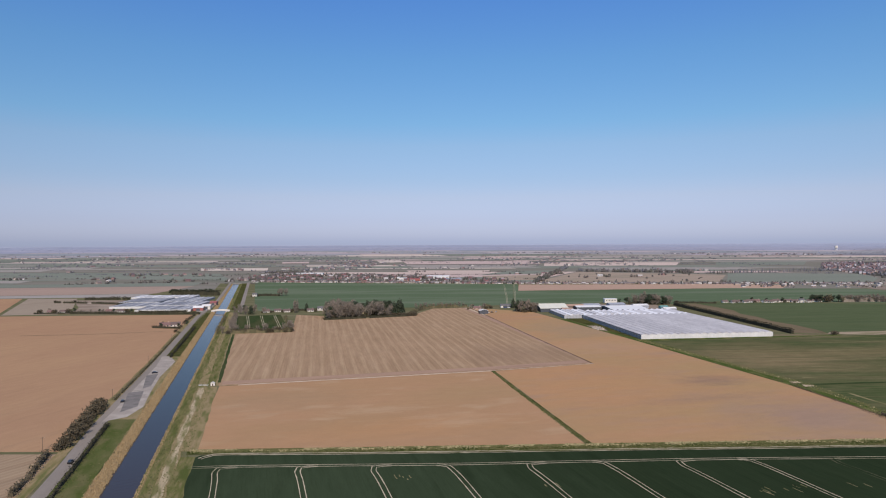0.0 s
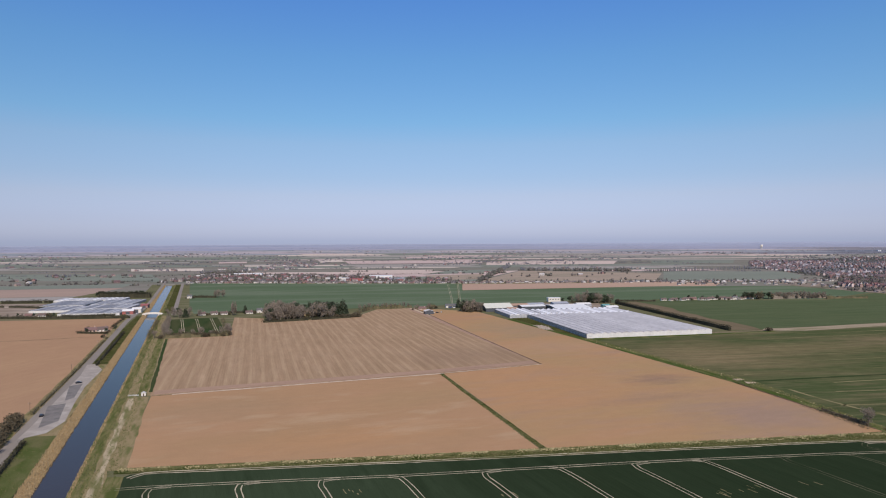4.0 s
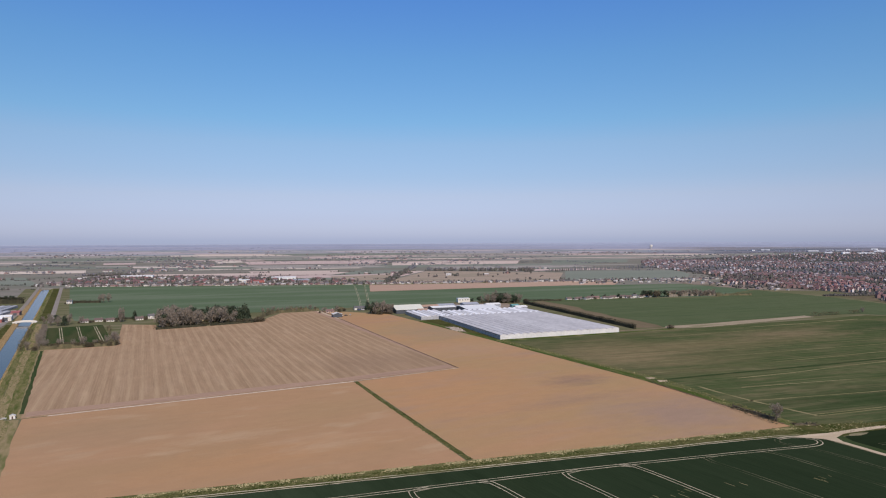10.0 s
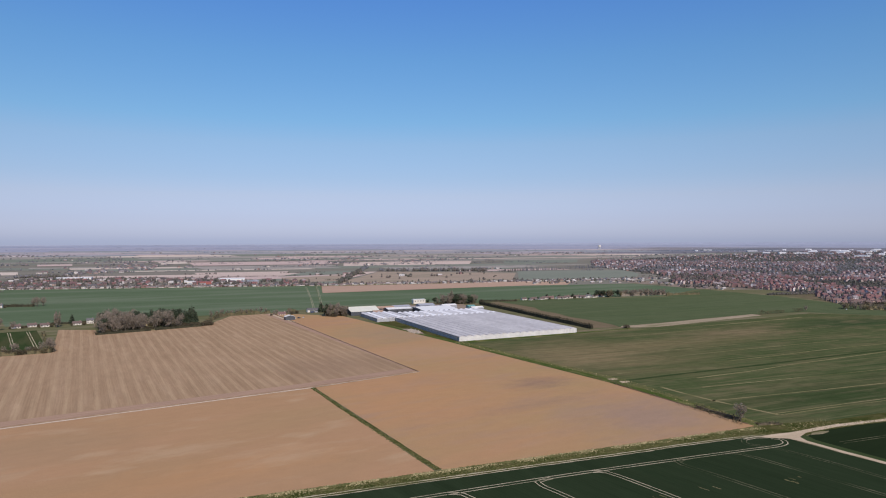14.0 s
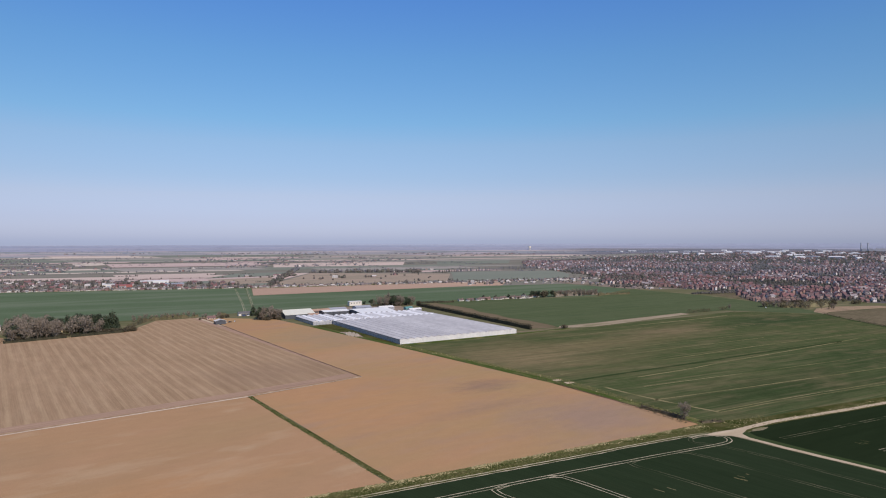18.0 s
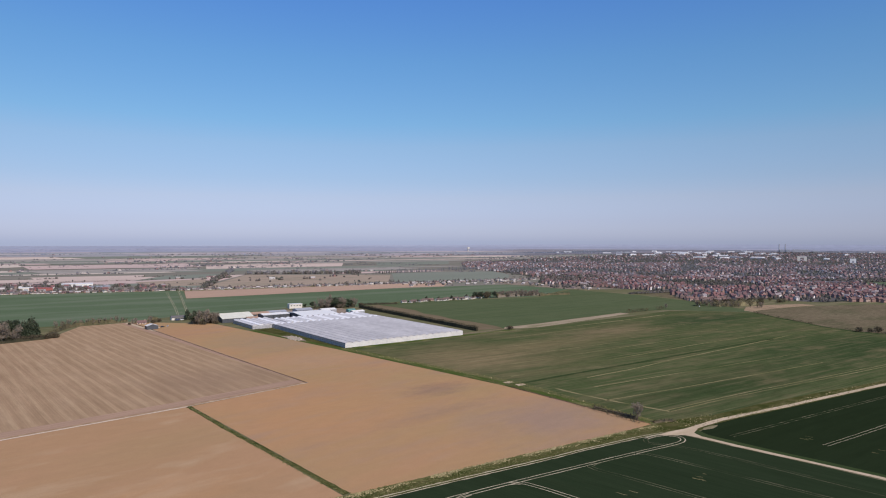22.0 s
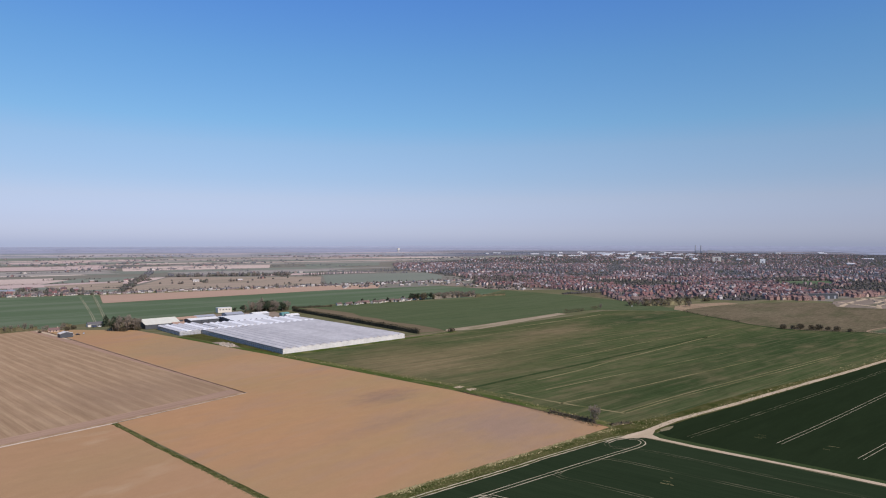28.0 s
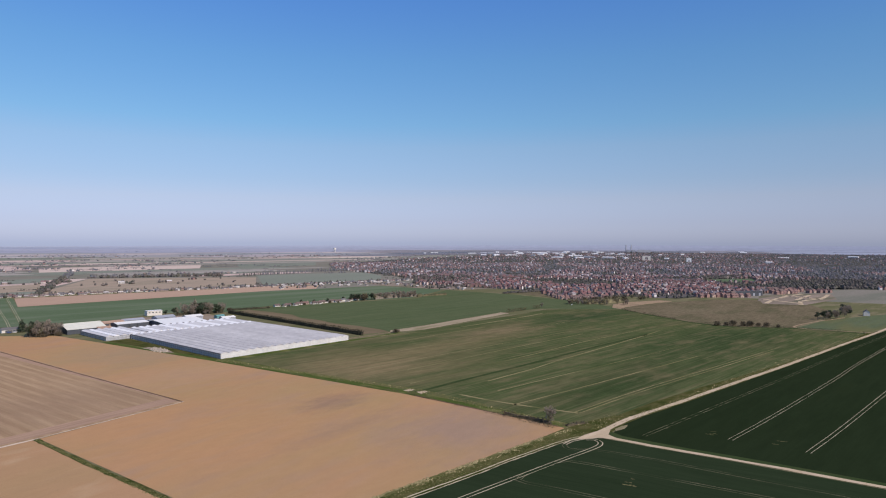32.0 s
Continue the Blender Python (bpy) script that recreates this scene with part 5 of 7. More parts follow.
greenhouse(0, 0, 143, 176, 7.95, 4.4, "vast glasshouse of many low grey-white spans beside the field", "glass_roof", 6.5)
greenhouse(-24, 177, 20, 243, 7.3, 4.0, "older glasshouse with dark walls and pale roof", "glass_roof_pale", 0, True, 1.35, "glass_wall")
greenhouse(21, 177, 143, 226, 7.6, 4.2, "pale glasshouse adjoining the large one", "glass_roof_pale", 8.0, True)
shed(60, 228, 52, 52, 5.0, 7.0, "broad white-roofed packing shed", "steel_dark", "steel_white", doors=3)
shed(22, 262, 36, 20, 5.0, 6.2, "long white-roofed lean-to with dark open front", "steel_dark", "steel_white", doors=3)
shed(-34, 252, 40, 36, 5.2, 10.0, "large barn with pale cream sheeted roof and dark walls", "steel_dark", "steel_cream", doors=1, name="barn", door_mat="steel_grey", along="x", category="barn")
shed(-4, 246, 14, 12, 4.0, 5.6, "small store with rusty brown roof", "rust", "rust", doors=1)
shed(8, 290, 34, 12, 4.0, 6.0, "old shed with rusty brown roof", "rust", "rust", doors=2)
shed(46, 304, 26, 12, 3.5, 5.0, "low shed with grey sheeted roof", "steel_grey", "steel_grey", doors=2)
shed(84, 296, 24, 16, 4.5, 6.4, "plain blue-grey sheeted shed", "steel_grey", "steel_grey", doors=1)
shed(116, 282, 22, 14, 4.0, 5.5, "low grey shed with pale roof", "steel_grey", "steel_white", doors=1)
shed(150, 268, 11, 8, 3.4, 4.2, "small shed sheeted in teal", "steel_teal", "steel_teal", doors=1)
shed(142, 240, 18, 10, 3.6, 5.0, "small shed with white roof", "steel_grey", "steel_white", doors=1)
sheet("yard_1", [(140, 892), (157, 884), (200, 895), (322, 900), (330, 985), (230, 1005), (135, 960), (130, 925)], 0.07, M["yard"], "trampled brown yard behind the greenhouses", "yard")
o = empty("water_tank", 258, 1014, 0, 3)
b = Build()
b.box(0, 0, 0, 20, 9, 6.4)
part("wall", b, M["render_white"], o)
b = Build()
b.box(-0.3, -0.3, 6.4, 20.3, 9.3, 6.8)
part("roof", b, M["steel_white"], o)
for k in range(4):
    b = Build()
    b.box(2 + 4.5 * k, -0.06, 3.6, 4.2 + 4.5 * k, 0.01, 4.8)
    part("window", b, M["pane"], o)
o.name = "office_block"
tagged(o, "plain white flat-roofed office block", "building")
# pallets, skips and heaps in the yard
yr = random.Random(4)
for k in range(26):
    x, y = yr.uniform(-20, 20), yr.uniform(262, 310)
    if 4 < x < 44 and y > 286:
        continue
    o = to_yard(empty("crate_stack"))
    o.matrix_basis = o.matrix_basis @ Matrix.Translation((x, y, 0)) @ Matrix.Rotation(yr.uniform(0, 3), 4, "Z")
    for j in range(yr.randint(1, 3)):
        b = Build()
        b.box(-1.2, -0.9, 0.75 * j, 1.2, 0.9, 0.75 * j + 0.68)
        part("crate", b, M["rust" if k % 3 else "steel_white"], o)
    tagged(o, "stack of worn wooden crates in the yard", "crates", "crates in the yard")
b = Build()
for k in range(180):
    a, r = yr.uniform(0, 6.28), yr.random() ** 0.5
    x, y, s = 176 + 6 * r * math.cos(a), 722 + 16 * r * math.sin(a), yr.uniform(0.3, 1.0)
    b.tube((x, y, -0.1), (x + yr.uniform(-0.3, 0.3), y, s * 1.2), s, s * 0.4, 5)
tagged(part("rubble_heap", b, M["rubble"]), "low heap of pale rubble beside the greenhouse", "rubble", kind="stuff")


# ---- houses ----
def make_house(kind):
    """w, d, eaves, ridge, wall, roof, storeys"""
    w, d, e, r, wall, roof, st = {"brick": (9, 7.5, 5.0, 8.0, "brick_red", "tile_red", 2), "brown": (9.5, 7.5, 5.0, 7.8, "brick_red", "tile_brown", 2), "buff": (9, 7.5, 5.0, 8.0, "brick_buff", "tile_red", 2),
                                  "white": (9.5, 7.5, 5.0, 7.6, "render_white", "tile_grey", 2), "bungalow": (12, 8, 2.7, 5.2, "render_white", "tile_brown", 1), "bungalow_red": (12, 8, 2.7, 5.2, "brick_buff", "tile_red", 1),
                                  "tall": (11, 8.5, 7.6, 10.8, "brick_red", "tile_brown", 3), "cream": (9, 8, 5.0, 8, "cream", "tile_red", 2)}[kind]
    lab = {"brick": "two-storey red brick house with red tiled roof", "brown": "two-storey red brick house with brown tiled roof", "buff": "two-storey buff brick house with red tiled roof", "white": "white rendered house with grey roof",
           "bungalow": "white bungalow with brown tiled roof", "bungalow_red": "buff brick bungalow with red tiled roof", "tall": "three-storey red brick house with brown roof", "cream": "cream rendered house with red roof"}[kind]
    h = empty("house")
    b = Build()
    x0, y0 = -w / 2, -d / 2
    b.solid([(x0, y0, -0.1), (-x0, y0, -0.1), (-x0, -y0, -0.1), (x0, -y0, -0.1), (x0, y0, e), (-x0, y0, e), (-x0, -y0, e), (x0, -y0, e), (x0, 0, r), (-x0, 0, r)], [(0, 1, 5, 4), (1, 2, 6, 9, 5), (2, 3, 7, 6), (3, 0, 4, 8, 7)])
    part("wall", b, M[wall], h)
    for sgn in (-1, 1):
        t = Build()
        q = [(x0 - 0.35, sgn * (-y0 + 0.45), e - 0.25), (-x0 + 0.35, sgn * (-y0 + 0.45), e - 0.25), (-x0 + 0.35, 0, r + 0.1), (x0 - 0.35, 0, r + 0.1)]
        t.solid(q + [(p[0], p[1], p[2] + 0.16) for p in q], [(0, 1, 2, 3), (7, 6, 5, 4), (0, 4, 5, 1), (1, 5, 6, 2), (2, 6, 7, 3), (3, 7, 4, 0)])
        part("roof_slope", t, M[roof], h)
    c = Build()
    c.box(w * 0.28, -0.45, r - 0.9, w * 0.28 + 0.9, 0.45, r + 1.2)
    c.tube((w * 0.28 + 0.45, 0, r + 1.2), (w * 0.28 + 0.45, 0, r + 1.6), 0.18, 0.14)
    part("chimney", c, M[wall if wall != "render_white" else "brick_red"], h)
    t = Build()
    t.box(-0.5, y0 - 0.06, 0, 0.5, y0 + 0.02, 2.1)
    part("door", t, M["door"], h)
    for s in range(st):
        for sy in (-1, 1):
            for fx in (-0.31, 0.27):
                t = Build()
                cx, cy = fx * w, sy * (-y0 + 0.03)
                t.box(cx - 0.8, cy - 0.04, 0.9 + 2.5 * s, cx + 0.8, cy + 0.04, 2.1 + 2.5 * s)
                part("window", t, M["pane"], h)
    return tagged(h, lab, "house")


HOUSE = {k: make_house(k) for k in ("brick", "brown", "buff", "white", "bungalow", "bungalow_red", "tall", "cream")}
used = set()


def house(kind, x, y, turn, group="", size=1.0):
    fx, fy, fz, s = far(x, y)
    m = Matrix.LocRotScale((fx, fy, fz), Euler((0, 0, radians(turn))), None)
    if kind not in used:
        used.add(kind)
        o = HOUSE[kind]
        o.matrix_basis = m
    else:
        o = copy_thing(HOUSE[kind], m)
    o.scale = (s * size,) * 3
    return tagged(o, group=group)


hr = random.Random(21)
house("cream", -112, 852, 15)
house("bungalow_red", 50, 928, -12, size=0.85)
for x, y, h in ((40, 934, 6), (44, 940, 7), (58, 936, 6), (63, 930, 5), (36, 925, 3), (61, 944, 8), (70, 938, 5)):
    plant("bush" if h < 6 else "bare", x, y, h, "shrubs round the farmhouse")
shed(50, 868, 12, 10, 4.2, 6.0, "grey sheeted farm shed with open front", "steel_dark", "concrete", 8, False, 1, along="y")
shed(86, 948, 20, 8, 3.4, 5.4, "long low white farm building", "render_white", "tile_grey", 4, False, 2)
for x, y, k, t in ((-250, 897, "bungalow", 15), (-222, 901, "bungalow", 15), (-190, 908, "bungalow", 12), (-178, 918, "white", 12), (-344, 1160, "white", 5), (-236, 905, "bungalow", 15)):
    house(k, x, y, t, "cottages behind the paddock", 0.8)
    plant("bush", x + 8, y - 5, 3.5, "cottage shrubs")
    plant("bush", x - 4, y - 7, 2.6, "cottage shrubs")
# bungalow row beyond the green field
for k in range(16):
    x = 452 + 10.2 * k + hr.uniform(-2, 2)
    house(hr.choice(["bungalow", "bungalow", "white", "bungalow", "bungalow_red"]), x, 1012 + 0.05 * (x - 452) + hr.uniform(-3, 8), hr.uniform(-25, 25), "bungalows along the lane", hr.uniform(0.7, 0.9))
    plant(hr.choice(["bush", "pine", "bare"]), x + hr.uniform(-6, 6), 1006 + 0.05 * (x - 452) + hr.uniform(-3, 3), hr.uniform(2.5, 5), "garden shrubs")
house("white", 628, 1034, 10, "bungalows along the lane")
house("white", 1007, 366, 20)
# ribbon of houses along the village road
for k in range(58):
    x = 170 + 16.6 * k + hr.uniform(-5, 5)
    if hr.random() < 0.1:
        continue
    house(hr.choice(["bungalow", "bungalow", "bungalow", "white", "bungalow", "bungalow_red"]), x, 1476 - 0.06 * (x - 170) + hr.uniform(-6, 10), hr.uniform(-20, 20), "houses along the village road", hr.uniform(0.58, 0.78))
for k in range(36):
    x = -462 + 17.0 * k + hr.uniform(-4, 4)
    house(hr.choice(["bungalow", "bungalow_red", "bungalow", "white", "brown"]), x, 1562 - 0.15 * (x + 462) + hr.uniform(2, 14), hr.uniform(-20, 20), "houses of the village", hr.uniform(0.6, 0.8))
# left of the drain
house("bungalow", -318, 752, 20)
house("bungalow_red", -328, 748, 20)
for x, y in ((-330, 742), (-309, 741), (-335, 756), (-306, 758)):
    plant("pine", x, y, 5.5, "garden trees")
hedge([(-338, 738), (-322, 734), (-304, 732)], 2.5, 2.6, M["hedge_dark"], "dark clipped garden hedge", 1.0)
for x, y in ((-552, 895), (-537, 899), (-458, 905), (-474, 903)):
    house(hr.choice(["bungalow", "bungalow_red"]), x, y, hr.uniform(-10, 20), "houses by the nursery", 0.85)
for x, y in ((-565, 889), (-559, 902), (-545, 890), (-529, 896), (-524, 903), (-466, 897), (-482, 899), (-448, 899), (-490, 905), (-440, 896), (-500, 900)):
    plant(hr.choice(["bush", "pine", "bare"]), x, y, hr.uniform(4, 7), "garden trees")
hedge([(-570, 884), (-545, 887), (-520, 890)], 2, 2.2, M["hedge_dark"], "dark garden hedge by the nursery", 0.9, 0.2)
hedge([(-500, 1010), (-560, 1030), (-640, 1045)], 3, 3.5, M["hedge_dark"], "dark field hedge by the nursery", 0.9, 0.15)
for x0, y0, x1, y1, c in ((-440, 905, -362, 960, "nursery_roof"), (-500, 950, -446, 1010, "nursery_roof"), (-446, 968, -376, 1030, "nursery_roof"), (-520, 1018, -460, 1100, "nursery_roof"), (-455, 1036, -395, 1110, "nursery_roof"), (-545, 1108, -440, 1150, "glass_roof_pale")):
    g = greenhouse(0, 0, x1 - x0, y1 - y0, 8, 3.2, "nursery glasshouse with a pale low roof", c, 0, c == "glass_roof_pale", 0.6)
    g.matrix_basis = Matrix.Translation((x0, y0, 0)) @ Matrix.Rotation(radians(4), 4, "Z")
shed(-362, 918, 14, 12, 4.5, 6.5, "red and white sheeted store", "steel_red", "steel_white", 10, False, 1)
shed(-356, 936, 12, 10, 5.5, 7.0, "tall narrow white store building", "render_white", "steel_white", 10, False, 1)
shed(-368, 1000, 10, 16, 4, 5.6, "brick shed with red roof", "brick_red", "steel_red", 10, False, 1)
sheet("yard_2", [(-352, 905), (-340, 905), (-388, 1075), (-402, 1070), (-372, 960)], 0.08, M["gravel"], "pale concrete apron beside the road", "yard")
# small white pump hut by the ditch
o = empty("pump_hut", -160.5, 441, 0, 16, 0.85)
b = Build()
b.solid([(-1.6, -1.3, 0), (1.6, -1.3, 0), (1.6, 1.3, 0), (-1.6, 1.3, 0), (-1.6, -1.3, 2.2), (1.6, -1.3, 2.2), (1.6, 1.3, 2.2), (-1.6, 1.3, 2.2), (0, -1.3, 3.0), (0, 1.3, 3.0)], [(0, 1, 5, 8, 4), (1, 2, 6, 5), (2, 3, 7, 9, 6), (3, 0, 4, 7)])
part("wall", b, M["render_white"], o)
for sg in (-1, 1):
    b = Build()
    b.face((0, -1.5, 3.08), (sg * 1.9, -1.5, 2.1), (sg * 1.9, 1.5, 2.1), (0, 1.5, 3.08))
    part("roof_slope", b, M["concrete"], o)
b = Build()
b.box(-0.45, -1.36, 0, 0.45, -1.28, 1.9)
part("door", b, M["door"], o)
tagged(o, "small white pump hut with pitched roof", "hut")
o = empty("footbridge", -167, 441, 0, 10, 0.8)
b = Build()
b.box(-4, -0.6, 0.12, 4, 0.6, 0.3)
part("deck", b, M["concrete"], o)
for sy in (-0.55, 0.55):
    b = Build()
    b.box(-4, sy - 0.04, 0.95, 4, sy + 0.04, 1.02)
    for k in range(5):
        b.box(-3.95 + 1.95 * k, sy - 0.04, 0.3, -3.87 + 1.95 * k, sy + 0.04, 0.95)
    part("railing", b, M["concrete"], o)
tagged(o, "pale concrete slab crossing the ditch by the hut", "bridge")

# ---- bridge over the drain ----
def arch(b, y0, y1, below, above):
    """One bowed slab along the bridge, from below to above the road's level."""
    pts = []
    for k in range(11):
        u = -12.5 + 2.5 * k
        z = 1.5 - 1.3 * (u / 12.5) ** 2
        pts += [(u, y0, z - below), (u, y1, z - below), (u, y1, z + above), (u, y0, z + above)]
    b.solid(pts, [(4 * k + a, 4 * k + 4 + a, 4 * k + 4 + c, 4 * k + c) for k in range(10) for a, c in ((0, 1), (1, 2), (2, 3), (3, 0))] + [(0, 1, 2, 3), (40, 43, 42, 41)])


o = empty("road_bridge", canal_x(916) - 1.8, 916, 0, 6)
b = Build()
arch(b, -2.94, 2.94, 0.7, 0.0)
part("deck", b, M["concrete"], o)
for sy in (-3.1, 3.1):
    b = Build()
    arch(b, sy - 0.15, sy + 0.15, 0.8, 1.0)
    part("parapet", b, M["render_white"], o)
for u in (-8.5, 8.5):
    b = Build()
    b.box(u - 0.7, -3.0, -3.4, u + 0.7, 3.0, 0.9)
    part("abutment", b, M["concrete"], o)
tagged(o, "low arched white concrete road bridge over the drain", "bridge")


# ---- cars, poles ----
def make_car(paint, label):
    c = empty("car")
    b = Build()
    prof = [(-2.1, 0.35), (-2.15, 0.75), (-1.95, 0.95), (-0.9, 1.0), (1.1, 0.98), (2.0, 0.85), (2.15, 0.6), (2.1, 0.35)]
    n = len(prof)
    b.solid([(x, -0.86, z) for x, z in prof] + [(x, 0.86, z) for x, z in prof], [tuple(range(n)), tuple(range(2 * n - 1, n - 1, -1))] + [(k, n + k, n + (k + 1) % n, (k + 1) % n) for k in range(n)])
    part("body", b, M[paint], c)
    b = Build()
    b.solid([(-1.7, -0.8, 0.97), (0.9, -0.8, 0.97), (0.9, 0.8, 0.97), (-1.7, 0.8, 0.97), (-1.2, -0.62, 1.45), (0.2, -0.62, 1.45), (0.2, 0.62, 1.45), (-1.2, 0.62, 1.45)], [(0, 1, 5, 4), (1, 2, 6, 5), (2, 3, 7, 6), (3, 0, 4, 7)])
    part("windows", b, M["pane"], c)
    b = Build()
    b.box(-1.25, -0.64, 1.44, 0.22, 0.64, 1.5)
    part("roof", b, M[paint], c)
    for x in (-1.35, 1.35):
        for y in (-0.8, 0.8):
            b = Build()
            b.tube((x, y - 0.11, 0.33), (x, y + 0.11, 0.33), 0.33, 0.33, 12)
            part("wheel", b, M["rubber"], c)
    return tagged(c, label, "car")


CAR = {"paint_black": "small black parked hatchback car", "paint_silver": "plain silver parked hatchback car", "paint_white": "plain white parked hatchback car", "paint_blue": "dark blue parked hatchback car"}
CARS = {p: make_car(p, t) for p, t in CAR.items()}
spots = [("paint_black", -169.0, 286.6, 106), ("paint_black", -200.6, 396.0, 106), ("paint_black", -219.8, 482.8, 20), ("paint_white", 62, 880, 30), ("paint_black", 68, 884, 20), ("paint_silver", 74, 888, 80),
         ("paint_white", 98, 944, 5), ("paint_blue", 92, 943, 10), ("paint_white", 150, 905, 60), ("paint_black", 154, 912, 60), ("paint_silver", -345, 925, 100), ("paint_white", -350, 940, 100), ("paint_blue", -356, 960, 100), ("paint_white", 820, 728, 40)]
first = set()
for p, x, y, t in spots:
    m = pose(x, y, 0.12, 0, 0, t)
    if p in first:
        copy_thing(CARS[p], m)
    else:
        first.add(p)
        CARS[p].matrix_basis = m


def pole(x, y, h=8.0, turn=16):
    o = empty("utility_pole", x, y, 0, turn)
    b = Build()
    b.tube((0, 0, -0.3), (0, 0, h), 0.15, 0.1, 8)
    part("post", b, M["wood_pole"], o)
    b = Build()
    b.box(-0.9, -0.06, h - 0.5, 0.9, 0.06, h - 0.38)
    part("crossarm", b, M["wood_pole"], o)
    for k in (-0.75, 0, 0.75):
        b = Build()
        b.tube((k, 0, h - 0.38), (k, 0, h - 0.15), 0.06, 0.04, 6)
        part("insulator", b, M["concrete"], o)
    return tagged(o, "brown wooden roadside utility pole", "pole", "poles along the road")


for x, y in ((-192, 303), (-210, 402), (-242, 520), (-274, 640), (-302, 735)):
    pole(x, y, 6.8)

# ---- the wide country: fields, town and woods towards the horizon ----
def inside(x, y, poly):
    c = False
    for (x0, y0), (x1, y1) in zip(poly, poly[1:] + poly[:1]):
        if (y0 > y) != (y1 > y) and x < (x1 - x0) * (y - y0) / (y1 - y0) + x0:
            c = not c
    return c


TOWN = [(945, 1272), (983, 1150), (1005, 1040), (1000, 985), (1010, 945), (942, 880), (886, 790), (905, 768), (1000, 772), (1040, 756), (1045, 716), (1065, 672), (1165, 660), (1190, 628), (1250, 606), (1330, 618), (1420, 608), (1560, 560), (1620, 470), (1850, 330), (2600, 250), (5200, 300), (6600, 1500), (6600, 4000), (4200, 4000), (2500, 3200), (1580, 2645), (1360, 2290), (1263, 2094), (1190, 1760), (1165, 1640), (1060, 1400)]
PARK = [(1572, 865), (1640, 905), (1743, 925), (1831, 850), (1760, 800), (1685, 765)]
VILLAGE = [(-560, 1600), (-460, 1575), (160, 1485), (190, 1500), (150, 1640), (-60, 1720), (-300, 1900), (-500, 1900)]
NEARBY = [(-520, 860), (-520, 1200), (-420, 1560), (160, 1490), (700, 1455), (900, 1420), (1080, 1460), (900, 1100), (890, 700), (1200, 500), (1100, 420), (1200, 305), (1400, 290), (1400, -600), (-1500, -600), (-1500, 790), (-597, 862)]

M["plough_left"] = earth("plough_left", (0.334, 0.246, 0.196), (0.302, 0.226, 0.182), 120, 0.5, 8, stretch=6, streaks=((9.0, 150, (0.276, 0.207, 0.165), 0.4, 0.5, 0.68),), mottle=0.08)
M["hall"] = solid("hall", (0.36, 0.36, 0.39), 0.6, 0.08, 0.1)
M["stubble"] = earth("stubble", (0.29, 0.235, 0.175), (0.26, 0.21, 0.155), 60, 0.5, 65, 9.0, (0.32, 0.265, 0.20), 0.4, stretch=6, streaks=((9.0, 150, (0.22, 0.175, 0.13), 0.4, 0.5, 0.68),), mottle=0.08)
# distant field tones: soil and crop colours with a lilac-grey haze mixed in
M["hazed_tan"] = earth("hazed_tan", (0.5174, 0.4133, 0.3539), (0.4749, 0.3763, 0.3248), 200, 0.2, 8, stretch=6, streaks=((9.0, 150, (0.4189, 0.3394, 0.2923), 0.4, 0.5, 0.68),), mottle=0.08)
M["hazed_pink"] = earth("hazed_pink", (0.4928, 0.3763, 0.3349), (0.4435, 0.345, 0.3114), 200, 0.2, 8, stretch=6, streaks=((9.0, 150, (0.4066, 0.3147, 0.2856), 0.4, 0.5, 0.68),), mottle=0.08)
M["hazed_straw"] = earth("hazed_straw", (0.548, 0.4611, 0.3869), (0.4897, 0.4145, 0.3509), 200, 0.2, 8, stretch=6, streaks=((9.0, 150, (0.4314, 0.3615, 0.3138), 0.4, 0.5, 0.68),), mottle=0.08)
M["hazed_green"] = earth("hazed_green", (0.175, 0.193, 0.155), (0.199, 0.212, 0.174), 200, 0.2, 8, stretch=6, streaks=((9.0, 150, (0.212, 0.217, 0.179), 0.4, 0.5, 0.68),), mottle=0.08)
M["hazed_dull"] = earth("hazed_dull", (0.286, 0.264, 0.234), (0.319, 0.288, 0.258), 200, 0.2, 8, stretch=6, streaks=((9.0, 150, (0.231, 0.220, 0.191), 0.4, 0.5, 0.68),), mottle=0.08)
FIELD_KIND = [("hazed_tan", "bare tan soil"), ("hazed_pink", "pinkish ploughed soil"), ("hazed_pink", "pinkish ploughed soil"), ("hazed_straw", "pale straw stubble")] + [("hazed_green", "green young cereals"), ("hazed_dull", "dull rough grass")] * 4

